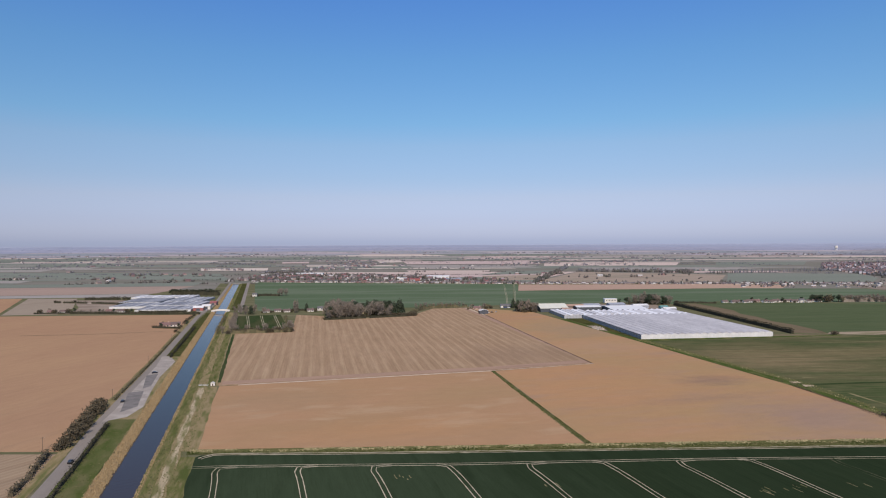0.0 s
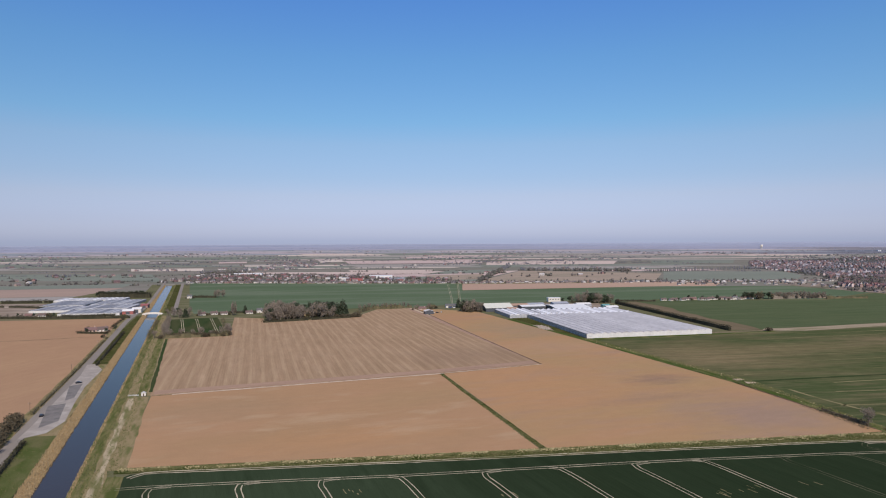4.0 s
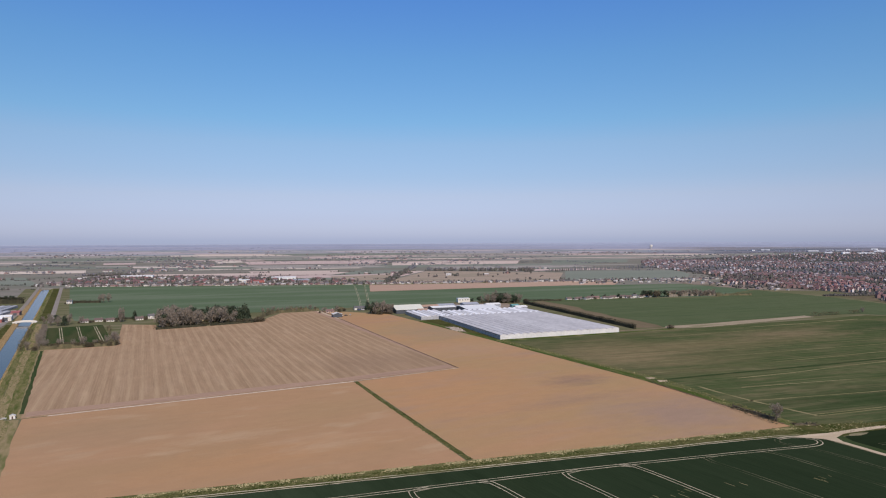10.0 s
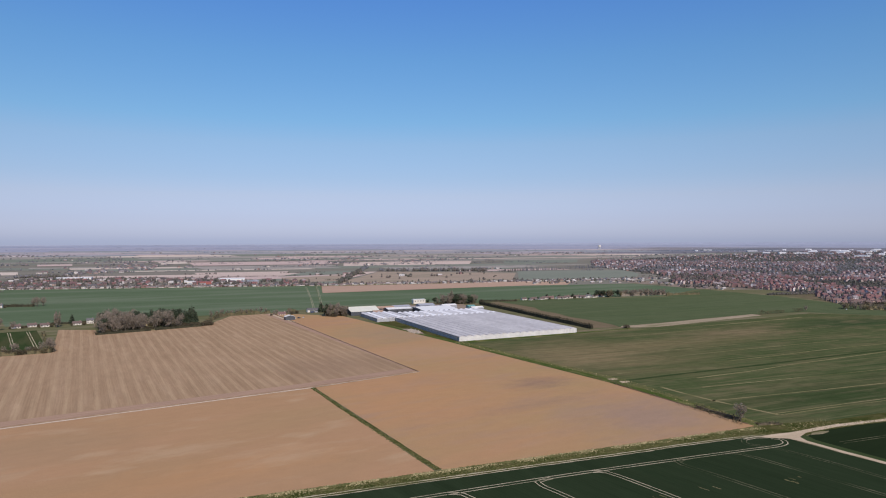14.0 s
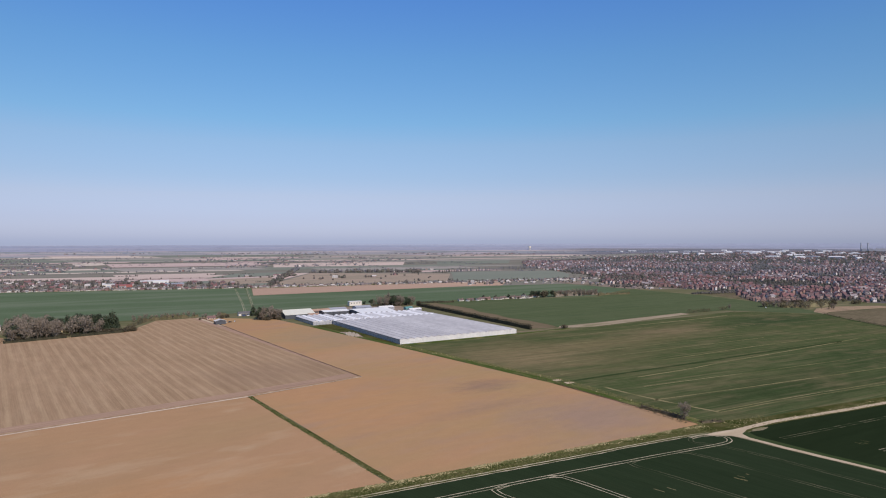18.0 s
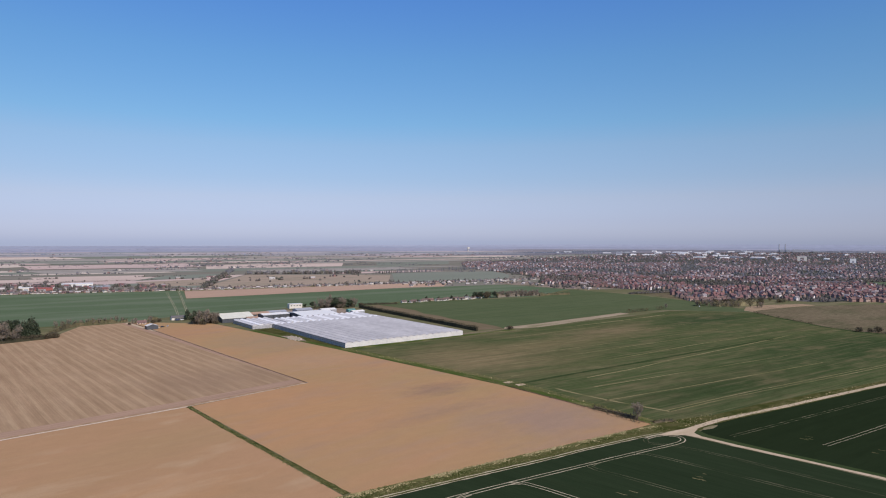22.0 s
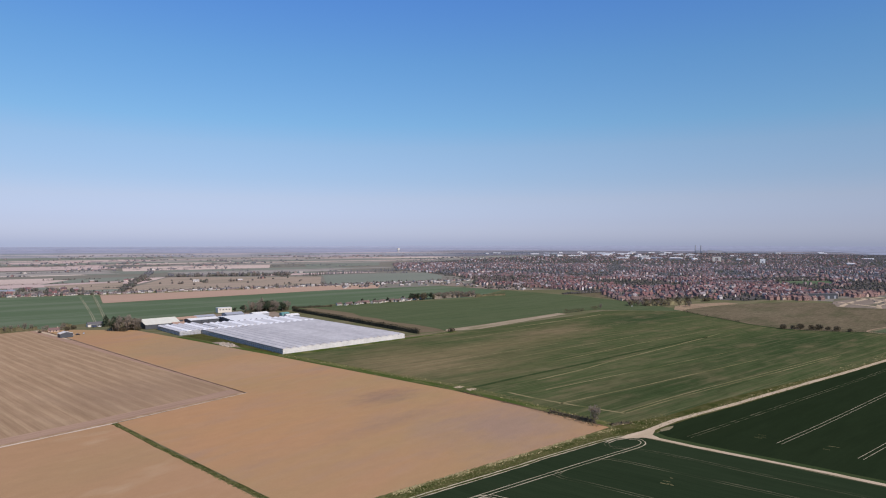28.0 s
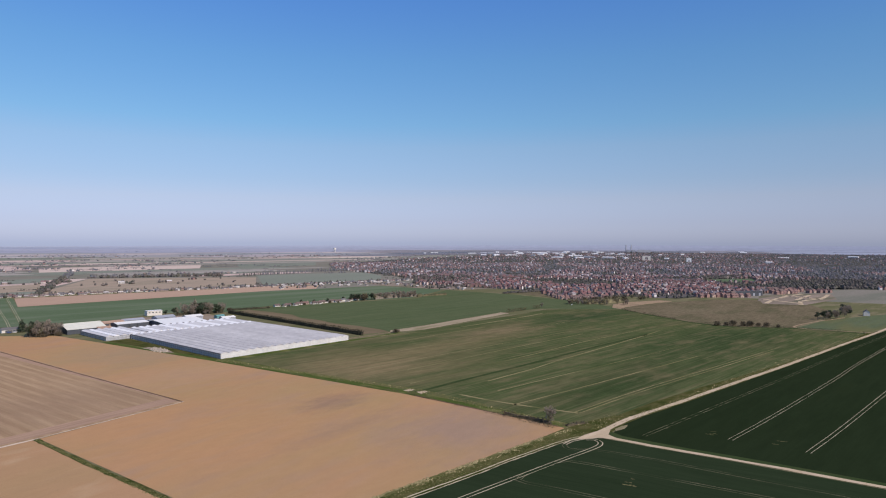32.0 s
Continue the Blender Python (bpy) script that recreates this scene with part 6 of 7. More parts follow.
GREEN_KIND = [("hazed_green", "green young cereals"), ("hazed_dull", "dull rough grass"), ("hazed_green", "green young cereals")]
fr = random.Random(31)
edges = []
joined = {k: Build() for k, _ in FIELD_KIND}
skyline, hazed_wood, hazed_midland, hazed_midland_dark, hazed_horizon = Build(), Build(), Build(), Build(), Build()
SPECIAL = [([(205, 1500), (640, 1475), (815, 1830), (430, 2030)], "hazed_rough", "wide brownish rough pasture with lone bushes"), ([(660, 1478), (1000, 1480), (1130, 1650), (1180, 1760), (1215, 1860), (860, 1925), (825, 1840)], "hazed_green", "green cereal field before the town"),
           ([(150, 1655), (200, 1515), (300, 1755), (-60, 1742)], "hazed_green", "green cereal strip behind the village"), ([(-60, 1752), (302, 1765), (360, 1890), (-290, 1900)], "hazed_pink", "pinkish ploughed field behind the village"), ([(-300, 1912), (365, 1902), (430, 2040), (-480, 2060)], "hazed_tan", "tan bare field behind the village"), ([(-540, 1625), (-1250, 1790), (-1500, 2100), (-700, 1990)], "hazed_green", "green cereal field beyond the drain"), ([(-560, 1230), (-1400, 1100), (-1500, 1330), (-560, 1430)], "plough_left", "pinkish ploughed field beyond the nursery"),
           ([(-612, 870), (-745, 1125), (-1500, 1060), (-1500, 800)], "soil_left", "smooth bare tan field beyond the nursery"), ([(-605, 868), (-535, 880), (-560, 960), (-648, 1125), (-735, 1125)], "stubble", "pale stubble field by the nursery"), ([(-528, 886), (-450, 902), (-505, 960), (-545, 1090), (-635, 1090), (-552, 962)], "yard", "rough brown ground beside the nursery"),
           ([(-570, 1440), (-1500, 1345), (-1500, 1420), (-590, 1560)], "hazed_green", "narrow green field beyond the nursery"), ([(-560, 1225), (-560, 1150), (-740, 1135), (-1400, 1070), (-1400, 1095)], "hazed_dull", "strip of rough grass beside the nursery"),
           ([(-835, 2190), (-603, 2188), (-659, 2391), (-910, 2386)], "hazed_straw", "pale straw strip among green fields"),
           ([(-729, 2881), (-614, 2907), (-659, 3123), (-782, 3091)], "hazed_pink", "small pinkish ploughed field"),
           ([(-291, 2905), (-189, 3013), (-230, 3352), (-338, 3256)], "hazed_straw", "yellowish stubble field in the distance"),
           ([(-154, 2736), (423, 2717), (419, 3145), (-201, 3131)], "hazed_pink", "wide pinkish ploughed field in the distance"),
           ([(398, 2508), (927, 2528), (1078, 2891), (467, 2921)], "hazed_tan", "tan bare field in the distance"),
           ([(1091, 2544), (1443, 2540), (1675, 2928), (1240, 2883)], "hazed_green", "dark green field before the far town"),
           ([(-97, 1944), (132, 1941), (162, 2148), (-124, 2155)], "hazed_tan", "tan bare field beyond the village"),
           ([(117, 1599), (241, 1609), (285, 1865), (110, 1798)], "hazed_rough", "brownish rough pasture beyond the village"),
           ([(106, 1856), (295, 1926), (381, 2124), (212, 2094)], "hazed_green", "green field beyond the village")]
for k, (poly, mt, lb) in enumerate(SPECIAL):
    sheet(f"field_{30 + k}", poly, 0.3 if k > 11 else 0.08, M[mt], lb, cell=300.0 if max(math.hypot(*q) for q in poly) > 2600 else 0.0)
y = 1500.0
row = 0
while y < 15000:
    dy = max(80, y * 0.05) * fr.uniform(0.55, 1.4)
    x = -1.15 * y - 1500 + fr.uniform(0, 400)
    while x < 1.9 * y + 1800:
        dx = max(240, y * 0.17) * fr.uniform(0.5, 1.7)
        sl = 0.10
        poly = [(x + 6 - sl * 0, y + sl * x * 0 + 5), (x + dx - 6, y + 5), (x + dx - 6 - 0.25 * dy, y + dy - 5), (x + 6 - 0.25 * dy, y + dy - 5)]
        cx, cy = x + dx / 2, y + dy / 2
        kind, lb = fr.choice(FIELD_KIND)
        if cx < -0.16 * cy and fr.random() < 0.72:
            kind, lb = fr.choice(GREEN_KIND)
        clash = any(inside(px, py, q) for px, py in poly + [(cx, cy), (x + dx / 4, cy), (x + dx * 0.75, cy)] for q in (TOWN, VILLAGE, NEARBY) + tuple(s[0] for s in SPECIAL))
        if not clash and abs(cx - canal_x(cy)) > dx / 2 + 30 or (not clash and cy > 1800):
            d = math.hypot(cx, cy)
            if d < 4200 and -1.0 * cy < cx:
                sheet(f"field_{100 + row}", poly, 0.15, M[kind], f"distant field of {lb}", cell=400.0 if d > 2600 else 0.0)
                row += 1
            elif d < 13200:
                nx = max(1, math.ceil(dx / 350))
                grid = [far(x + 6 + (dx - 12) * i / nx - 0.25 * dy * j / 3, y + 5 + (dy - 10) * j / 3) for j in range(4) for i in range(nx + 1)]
                (joined[kind] if d < 4700 else hazed_midland_dark if cx > 0.7 * cy and d < 9500 else hazed_midland if d < 6800 else skyline if d < 10200 else hazed_horizon).solid([(a, b_, c + 0.4) for a, b_, c, s in grid], [(j * (nx + 1) + i, j * (nx + 1) + i + 1, (j + 1) * (nx + 1) + i + 1, (j + 1) * (nx + 1) + i) for j in range(3) for i in range(nx)])
        edges.append((x, y, dx, dy))
        x += dx
    y += dy
for x0 in range(1500, 9000, 700):
    for k in range(3):
        yy = -600 + 330 * k
        target = joined[fr.choice(FIELD_KIND)[0]] if x0 < 3400 else hazed_midland_dark
        q = [far(*p) for p in ((x0 + 5, yy), (x0 + 690, yy), (x0 + 690, yy + 320), (x0 + 5, yy + 320))]
        if not any(inside(p[0], p[1], TOWN) for p in ((x0, yy), (x0 + 700, yy + 320))):
            target.face(*[(a, b_, c + 0.2) for a, b_, c, s in q])
# palettes of the outer country: blue haze is part of each base colour
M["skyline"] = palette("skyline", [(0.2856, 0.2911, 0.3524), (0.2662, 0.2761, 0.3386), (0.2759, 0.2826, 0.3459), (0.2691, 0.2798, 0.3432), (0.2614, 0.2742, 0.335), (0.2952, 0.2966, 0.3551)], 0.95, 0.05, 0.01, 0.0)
M["hazed_wood"] = palette("hazed_wood", [(0.25, 0.268, 0.33), (0.238, 0.256, 0.318), (0.262, 0.28, 0.342)], 0.95, 0.08, 0.05, 0.0)
M["hazed_midland"] = palette("hazed_midland", [(0.3616, 0.3201, 0.317), (0.2391, 0.2527, 0.267), (0.3324, 0.2976, 0.3059), (0.2799, 0.2696, 0.2781), (0.2333, 0.2494, 0.2614), (0.3732, 0.337, 0.3282)], 0.95, 0.08, 0.01, 0.0)
M["hazed_midland_dark"] = palette("hazed_midland_dark", [(0.150, 0.156, 0.182), (0.188, 0.181, 0.202), (0.131, 0.144, 0.169), (0.237, 0.225, 0.234)], 0.95, 0.1, 0.01, 0.0)
tagged(part("backdrop_fields", hazed_midland_dark, M["hazed_midland_dark"]), "dark woods and fields beyond the town, blued by painted haze", "backdrop", kind="structure")
tagged(part("backdrop_fields", hazed_midland, M["hazed_midland"]), "patchwork of fields in the distance, paled by painted haze", "backdrop", kind="structure")
M["hazed_horizon"] = palette("hazed_horizon", [(0.2537, 0.2739, 0.3431), (0.2451, 0.2655, 0.335), (0.2623, 0.2807, 0.3513)], 0.95, 0.05, 0.01, 0.0)
tagged(part("backdrop", hazed_horizon, M["hazed_horizon"]), "land on the horizon, paled by painted haze", "backdrop", kind="structure")
tagged(part("backdrop", skyline, M["skyline"]), "patchwork of fields at the horizon, paled by painted haze", "backdrop", kind="structure")
# low wooded rises, one behind another, each painted paler and bluer as haze
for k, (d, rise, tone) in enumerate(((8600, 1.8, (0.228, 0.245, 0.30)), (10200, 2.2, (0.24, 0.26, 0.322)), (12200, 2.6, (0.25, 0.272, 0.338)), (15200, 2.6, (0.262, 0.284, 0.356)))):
    b = Build()
    a0 = None
    for i in range(801):
        a = -0.95 + 2.4 * i / 800
        x, y, z, sc = far(d * math.sin(a), 50 + d * math.cos(a))
        lift = max(0.0, min(1.0, (a - 0.1) / 0.9)) * (13.0 if k == 3 else 7.0 if k == 2 else 3.0)
        top = z + rise * (0.75 + 0.35 * noise.noise((a * 14, k, 0)) + 0.3 * noise.noise((a * 90, k, 3)) + 0.22 * noise.noise((a * 300, k, 5))) + lift
        back = 1 + 2.5 * (top - z) / math.hypot(x, y)
        if a0:
            b.face((a0[0], a0[1], a0[2]), (x, y, z - 3), (x * back, y * back, top), a0[3])
        a0 = (x, y, z - 3, (x * back, y * back, top))
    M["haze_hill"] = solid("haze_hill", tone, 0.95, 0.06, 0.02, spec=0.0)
    tagged(part("backdrop_hills", b, M["haze_hill"]), "low wooded rise on the horizon, blued by painted haze", "backdrop", kind="structure")
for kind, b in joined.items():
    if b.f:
        tagged(part("far_fields", b, M[kind]), "patchwork of distant fields near the horizon, paled by painted haze", "field", kind="stuff")

# the estate edge nearest to the fields: houses of their own
near_h = []
er = random.Random(8)


def clear(x, y, r):
    return all(abs(x - a) > r or abs(y - c) > r for a, c in near_h)


def block_turn(x, y):
    return math.degrees(noise.noise((x * 0.0035, y * 0.0035, 7.0)) * 1.6)


for _ in range(60000):
    x, y = er.uniform(870, 1420), er.uniform(560, 1160)
    if len(near_h) >= 160:
        break
    if math.hypot(x, y - 50) > 1215 or not inside(x, y, TOWN) or not clear(x, y, 8.8):
        continue
    near_h.append((x, y))
    new_estate = y < 700
    k = er.choice(["brick", "brick", "buff", "tall", "brown", "brick"]) if new_estate else er.choice(["brick", "brown", "brick", "brick", "buff", "brown", "brown", "bungalow_red"])
    house(k, x, y, block_turn(x, y) - 30 + er.choice([0, 90, 0, 180]), "houses of the estate edge", er.uniform(0.64, 0.8))

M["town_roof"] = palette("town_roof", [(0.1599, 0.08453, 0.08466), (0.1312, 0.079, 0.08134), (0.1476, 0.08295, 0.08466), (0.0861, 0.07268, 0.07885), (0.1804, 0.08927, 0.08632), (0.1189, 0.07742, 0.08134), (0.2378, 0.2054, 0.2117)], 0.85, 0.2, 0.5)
# roofs beyond 1.9 km: the town's tiles with haze put into their colours
M["hazed_roof"] = palette("hazed_roof", [(0.168, 0.1092, 0.1128), (0.126, 0.09718, 0.1053), (0.1512, 0.1049, 0.1119), (0.1092, 0.09632, 0.1062), (0.1848, 0.1135, 0.1147), (0.1302, 0.1032, 0.1128), (0.2856, 0.2666, 0.2867)], 0.85, 0.2, 0.5)
M["town_wall"] = palette("town_wall", [(0.2784, 0.17, 0.1452), (0.348, 0.255, 0.2288), (0.6264, 0.578, 0.5632), (0.2349, 0.1445, 0.1276), (0.435, 0.34, 0.3124), (0.2001, 0.136, 0.1276), (0.5394, 0.442, 0.4136), (0.261, 0.17, 0.1496), (0.3045, 0.204, 0.176), (0.2262, 0.153, 0.1408)], 0.9, 0.12, 0.5)
M["village_roof"] = palette("village_roof", [(0.198, 0.1575, 0.1485), (0.135, 0.1215, 0.1215), (0.288, 0.261, 0.2475), (0.171, 0.1395, 0.135), (0.432, 0.405, 0.387), (0.099, 0.0945, 0.099)], 0.85, 0.2, 0.5)
M["village_wall"] = palette("village_wall", [(0.3268, 0.2494, 0.2193), (0.4816, 0.4386, 0.4085), (0.5676, 0.5332, 0.5074), (0.2838, 0.2193, 0.1978), (0.4128, 0.3526, 0.3182)], 0.9, 0.12, 0.5)
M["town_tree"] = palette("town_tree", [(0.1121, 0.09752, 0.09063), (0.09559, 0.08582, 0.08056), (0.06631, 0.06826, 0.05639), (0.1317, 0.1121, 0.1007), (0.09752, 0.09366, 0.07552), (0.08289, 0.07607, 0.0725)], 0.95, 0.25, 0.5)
# trees beyond 2.1 km, painted greyer and bluer to stand for haze
M["hazed_tree"] = palette("hazed_tree", [(0.1518, 0.1426, 0.1564), (0.1323, 0.1288, 0.1426), (0.1058, 0.1138, 0.1219), (0.1702, 0.1552, 0.1633), (0.1357, 0.1357, 0.1334)], 0.95, 0.2, 0.3)
M["town_window"] = solid("town_window", (0.04, 0.045, 0.055), 0.3, 0.1, 1)
M["town_ground"] = earth("town_ground", (0.0765, 0.0693, 0.06138), (0.0612, 0.0666, 0.04836), 40, 0.5, patch=(0.108, 0.099, 0.09765), patch_size=55)
sheet("town_ground", TOWN, 0.10, M["town_ground"], "gardens, lawns and streets between the houses", "ground", cell=700.0)
sheet("plots", [(892, 1110), (985, 1050), (998, 1052), (982, 1130), (964, 1250), (950, 1415), (880, 1400), (868, 1285)], 0.12, M["site"], "pale bare ground with small sheds before the town", "ground")
sheet("park", PARK, 0.2, M["crop"], "open green playing field in the town", "park")
sheet("building_site", [(1078, 531), (1164, 572), (1250, 602), (1346, 588), (1390, 520), (1270, 476), (1107, 476)], 0.14, M["site"], "bare earth and haul roads of a building site", "ground")
for pts in ([(1107, 482), (1180, 505), (1265, 500), (1372, 520)], [(1090, 530), (1170, 548), (1260, 560), (1350, 560)], [(1130, 490), (1170, 565)], [(1240, 490), (1300, 585)], [(1200, 520), (1330, 540)]):
    road("site_road", pts, 7, 0.24, M["track"], "pale haul road on the building site", "road", 15, 0.6)

tr = random.Random(15)
roofs, walls, wins, trees_b, trees_far, roofs_far, pale_walls, pale_roofs = Build(), Build(), Build(), Build(), Build(), Build(), Build(), Build()


def small_house(x, y, turn, w, d, e, r, pale=False):
    fx, fy, fz, s = far(x, y)
    ca, sa = math.cos(turn), math.sin(turn)

    def at(px, py, pz):
        return (fx + (px * ca - py * sa) * s, fy + (px * sa + py * ca) * s, fz + pz * s)

    x0, y0 = w / 2, d / 2
    (pale_walls if pale else walls).solid([at(*p) for p in ((-x0, -y0, -0.2), (x0, -y0, -0.2), (x0, y0, -0.2), (-x0, y0, -0.2), (-x0, -y0, e), (x0, -y0, e), (x0, y0, e), (-x0, y0, e), (-x0, 0, r), (x0, 0, r))], [(0, 1, 5, 4), (1, 2, 6, 9, 5), (2, 3, 7, 6), (3, 0, 4, 8, 7)])
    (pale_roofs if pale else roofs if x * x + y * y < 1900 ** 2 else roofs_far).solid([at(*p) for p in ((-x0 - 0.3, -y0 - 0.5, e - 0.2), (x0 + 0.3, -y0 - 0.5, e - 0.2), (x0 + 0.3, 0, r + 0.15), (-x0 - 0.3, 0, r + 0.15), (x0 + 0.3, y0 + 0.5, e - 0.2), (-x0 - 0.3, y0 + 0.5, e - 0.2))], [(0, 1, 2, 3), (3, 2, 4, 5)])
    if fz < 5:
        for sy in (-1, 1):
            for px in (-0.28, 0.24):
                for z in ((1.0, 3.4) if e > 4 else (1.0,)):
                    q = sy * (y0 + 0.05)
                    wins.face(at(px * w - 0.8, q, z), at(px * w + 0.8, q, z), at(px * w + 0.8, q, z + 1.2), at(px * w - 0.8, q, z + 1.2))


def clump(b, x, y, h, wide, n=16, rnd=tr):
    fx, fy, fz, s = far(x, y)
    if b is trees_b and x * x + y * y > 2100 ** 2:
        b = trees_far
    # a dense uneven heart under a loose skin of twigs and leaves
    k, turn = 6, rnd.uniform(0, 1)
    rings = [[(fx + wide * q * rnd.uniform(0.7, 1.15) * math.cos(turn + 1.047 * i) * s, fy + wide * q * rnd.uniform(0.7, 1.15) * math.sin(turn + 1.047 * i) * s, fz + max(-0.1, z * h * rnd.uniform(0.85, 1.1)) * s) for i in range(k)] for q, z in ((0.6, 0.0), (0.85, 0.36), (0.42, 0.78))]
    b.solid(rings[0] + rings[1] + rings[2], [(i + o, (i + 1) % k + o, (i + 1) % k + o + k, i + o + k) for o in (0, k) for i in range(k)] + [tuple(range(2 * k, 3 * k))])
    for _ in range(n):
        a, q = rnd.uniform(0, 6.28), rnd.uniform(0.55, 1.0)
        z = h * rnd.uniform(0.05, 0.95)
        f = math.sqrt(max(0.05, 1 - max(0.0, 1.7 * z / h - 0.7) ** 2))
        px, py = q * wide * f * math.cos(a), q * wide * f * math.sin(a)
        l = wide * 0.34
        b.face(*[(fx + (px + rnd.uniform(-l, l)) * s, fy + (py + rnd.uniform(-l, l)) * s, fz + max(0, z + rnd.uniform(-l, l)) * s) for _ in range(3)])


# streets of houses in blocks that share a direction; the grid thins with distance
count = 0
for ring0, ring1, step in ((0, 2000, 14.0), (2000, 3200, 20.0), (3200, 6800, 36.0)):
    nx = int(6200 / step)
    ny = int(4000 / step)
    for i in range(nx):
        for j in range(ny):
            x, y = 850 + step * (i + tr.uniform(-0.28, 0.28)), 240 + step * (j + tr.uniform(-0.28, 0.28))
            d = math.hypot(x, y - 50)
            if not ring0 <= d < ring1 or y > 1.2 * x + 760 or not inside(x, y, TOWN) or inside(x, y, PARK):
                continue
            if x < 1430 and d < 1400 and not clear(x, y, 7.0):
                continue
            dens = noise.noise((x * 0.0042, y * 0.0042, 1.0)) + 0.6 * noise.noise((x * 0.016, y * 0.016, 2.0))
            east = y < 0.38 * x
            belt = noise.noise((x * 0.0016 + y * 0.0014, y * 0.0062 - x * 0.0045, 5.0)) > 0.24 and d > 1500
            if belt or dens < -0.28 or (east and dens < 0.22) or tr.random() < (0.18 if d < 2000 else 0.38 if d < 3200 else 0.58):
                if tr.random() < (0.95 if east else 0.75):
                    clump(trees_b, x, y, tr.uniform(3.5, 8), tr.uniform(2.2, 4.6) * (1 if d < 2000 else 1.25), 16 if d < 2400 else 10)
                continue
            e = 5.0 if tr.random() < 0.72 else 2.7
            g = 0.8 if d < 2000 else 0.86 if d < 3200 else 1.05
            small_house(x, y, radians(block_turn(x, y) + tr.choice([0, 0, 90])), tr.uniform(6.5, 10) * g, tr.uniform(5.5, 7) * g, e, e + tr.uniform(2.3, 3.2))
            count += 1
            if tr.random() < 0.7:
                clump(trees_b, x + tr.uniform(-9, 9), y + tr.uniform(-5, 9), tr.uniform(2.5, 7), tr.uniform(1.4, 3.0) * (1 if d < 2400 else 1.5), 10 if d < 2400 else 6)
for x, y in near_h:
    for _ in range(3):
        clump(trees_b, x + tr.uniform(-9, 9), y + tr.uniform(-10, -3), tr.uniform(2.5, 6.5), tr.uniform(1.2, 2.6), 12)
# the village and scattered farms
for _ in range(330):
    x, y = tr.uniform(-560, 190), tr.uniform(1490, 1900)
    if inside(x, y, VILLAGE):
        e = 5.0 if tr.random() < 0.5 else 2.7
        small_house(x, y, tr.uniform(-0.3, 0.3), tr.uniform(6, 11), 6, e, e + 2.6, tr.random() < 0.45)
        for _ in range(4):
            clump(trees_b, x + tr.uniform(-14, 14), y + tr.uniform(-14, 14), tr.uniform(4, 10), tr.uniform(2, 4.5))
for _ in range(110):
    r, a = tr.uniform(1700, 5600), tr.uniform(-0.75, 1.2)
    x, y = r * math.sin(a), r * math.cos(a)
    if inside(x, y, TOWN) or inside(x, y, NEARBY):
        continue
    for k in range(tr.randint(1, 7)):
        px, py = x + tr.gauss(0, 45) * (1 + r / 4000), y + tr.gauss(0, 22) * (1 + r / 4000)
        if tr.random() < 0.6:
            small_house(px, py, tr.uniform(0, 3.1), tr.uniform(7, 17), tr.uniform(6, 10), 3.6, 6.0, tr.random() < 0.6)
        for _ in range(2):
            clump(trees_b, px + tr.uniform(-24, 24), py + tr.uniform(-12, 12), tr.uniform(4, 9), tr.uniform(2.5, 5) * (1 + r / 7000), 10)
# hedgerow trees along field edges and the ribbon of houses
for x, y, dx, dy in edges:
    d = math.hypot(x, y)
    if d < 5800 and tr.random() < 0.8:
        a, c = sorted((tr.random(), tr.random()))
        wide = 1.6 + d / 2400
        px = x + dx * a
        while px < x + dx * c:
            px += wide * tr.uniform(0.9, 2.0) if tr.random() < 0.9 else wide * 9
            py = y + tr.uniform(-3, 3)
            if not inside(px, py, TOWN) and not inside(px, py, NEARBY) and not inside(px, py, SPECIAL[1][0]) and not inside(px, py, SPECIAL[0][0]):
                clump(trees_b, px, py, tr.uniform(1.2, 3.2) if tr.random() < 0.85 else tr.uniform(4, 8), wide * tr.uniform(0.7, 1.1), 6)
for k in range(150):
    x = 150 + 7.2 * k
    clump(trees_b, x + tr.uniform(-3, 3), 1488 - 0.06 * (x - 170) + tr.uniform(-14, 14), tr.uniform(3, 9), tr.uniform(2, 5))
for k in range(90):
    x = -470 + 7.2 * k
    clump(trees_b, x, 1578 - 0.15 * (x + 462) + tr.uniform(-8, 16), tr.uniform(3, 8), tr.uniform(2, 4))
for k in range(150):
    x = 165 + 6.6 * k + tr.uniform(-3, 3)
    small_house(x, 1474 - 0.06 * (x - 170) + tr.uniform(-12, 18), tr.uniform(-0.4, 0.4), tr.uniform(4, 9), tr.uniform(3.5, 6), 2.3, 3.6, True)
for k in range(110):
    x = -470 + 6.0 * k
    small_house(x, 1566 - 0.15 * (x + 462) + tr.uniform(-4, 26), tr.uniform(-0.4, 0.4), tr.uniform(4, 10), tr.uniform(3.5, 6), 2.4, 3.8, tr.random() < 0.8)
    if k % 2:
        clump(trees_b, x + tr.uniform(-4, 4), 1562 - 0.15 * (x + 462) + tr.uniform(-6, 24), tr.uniform(2, 6), tr.uniform(1.2, 2.6), 10)
for k in range(30):
    x = 640 + 9.0 * k
    small_house(x, 1390 - 0.1 * (x - 640) + tr.uniform(-40, 40), tr.uniform(-0.4, 0.4), tr.uniform(4, 9), tr.uniform(3.5, 6), 2.3, 3.6, True)
    clump(trees_b, x + 5, 1380 + tr.uniform(-50, 50), tr.uniform(2, 6), tr.uniform(2, 4))
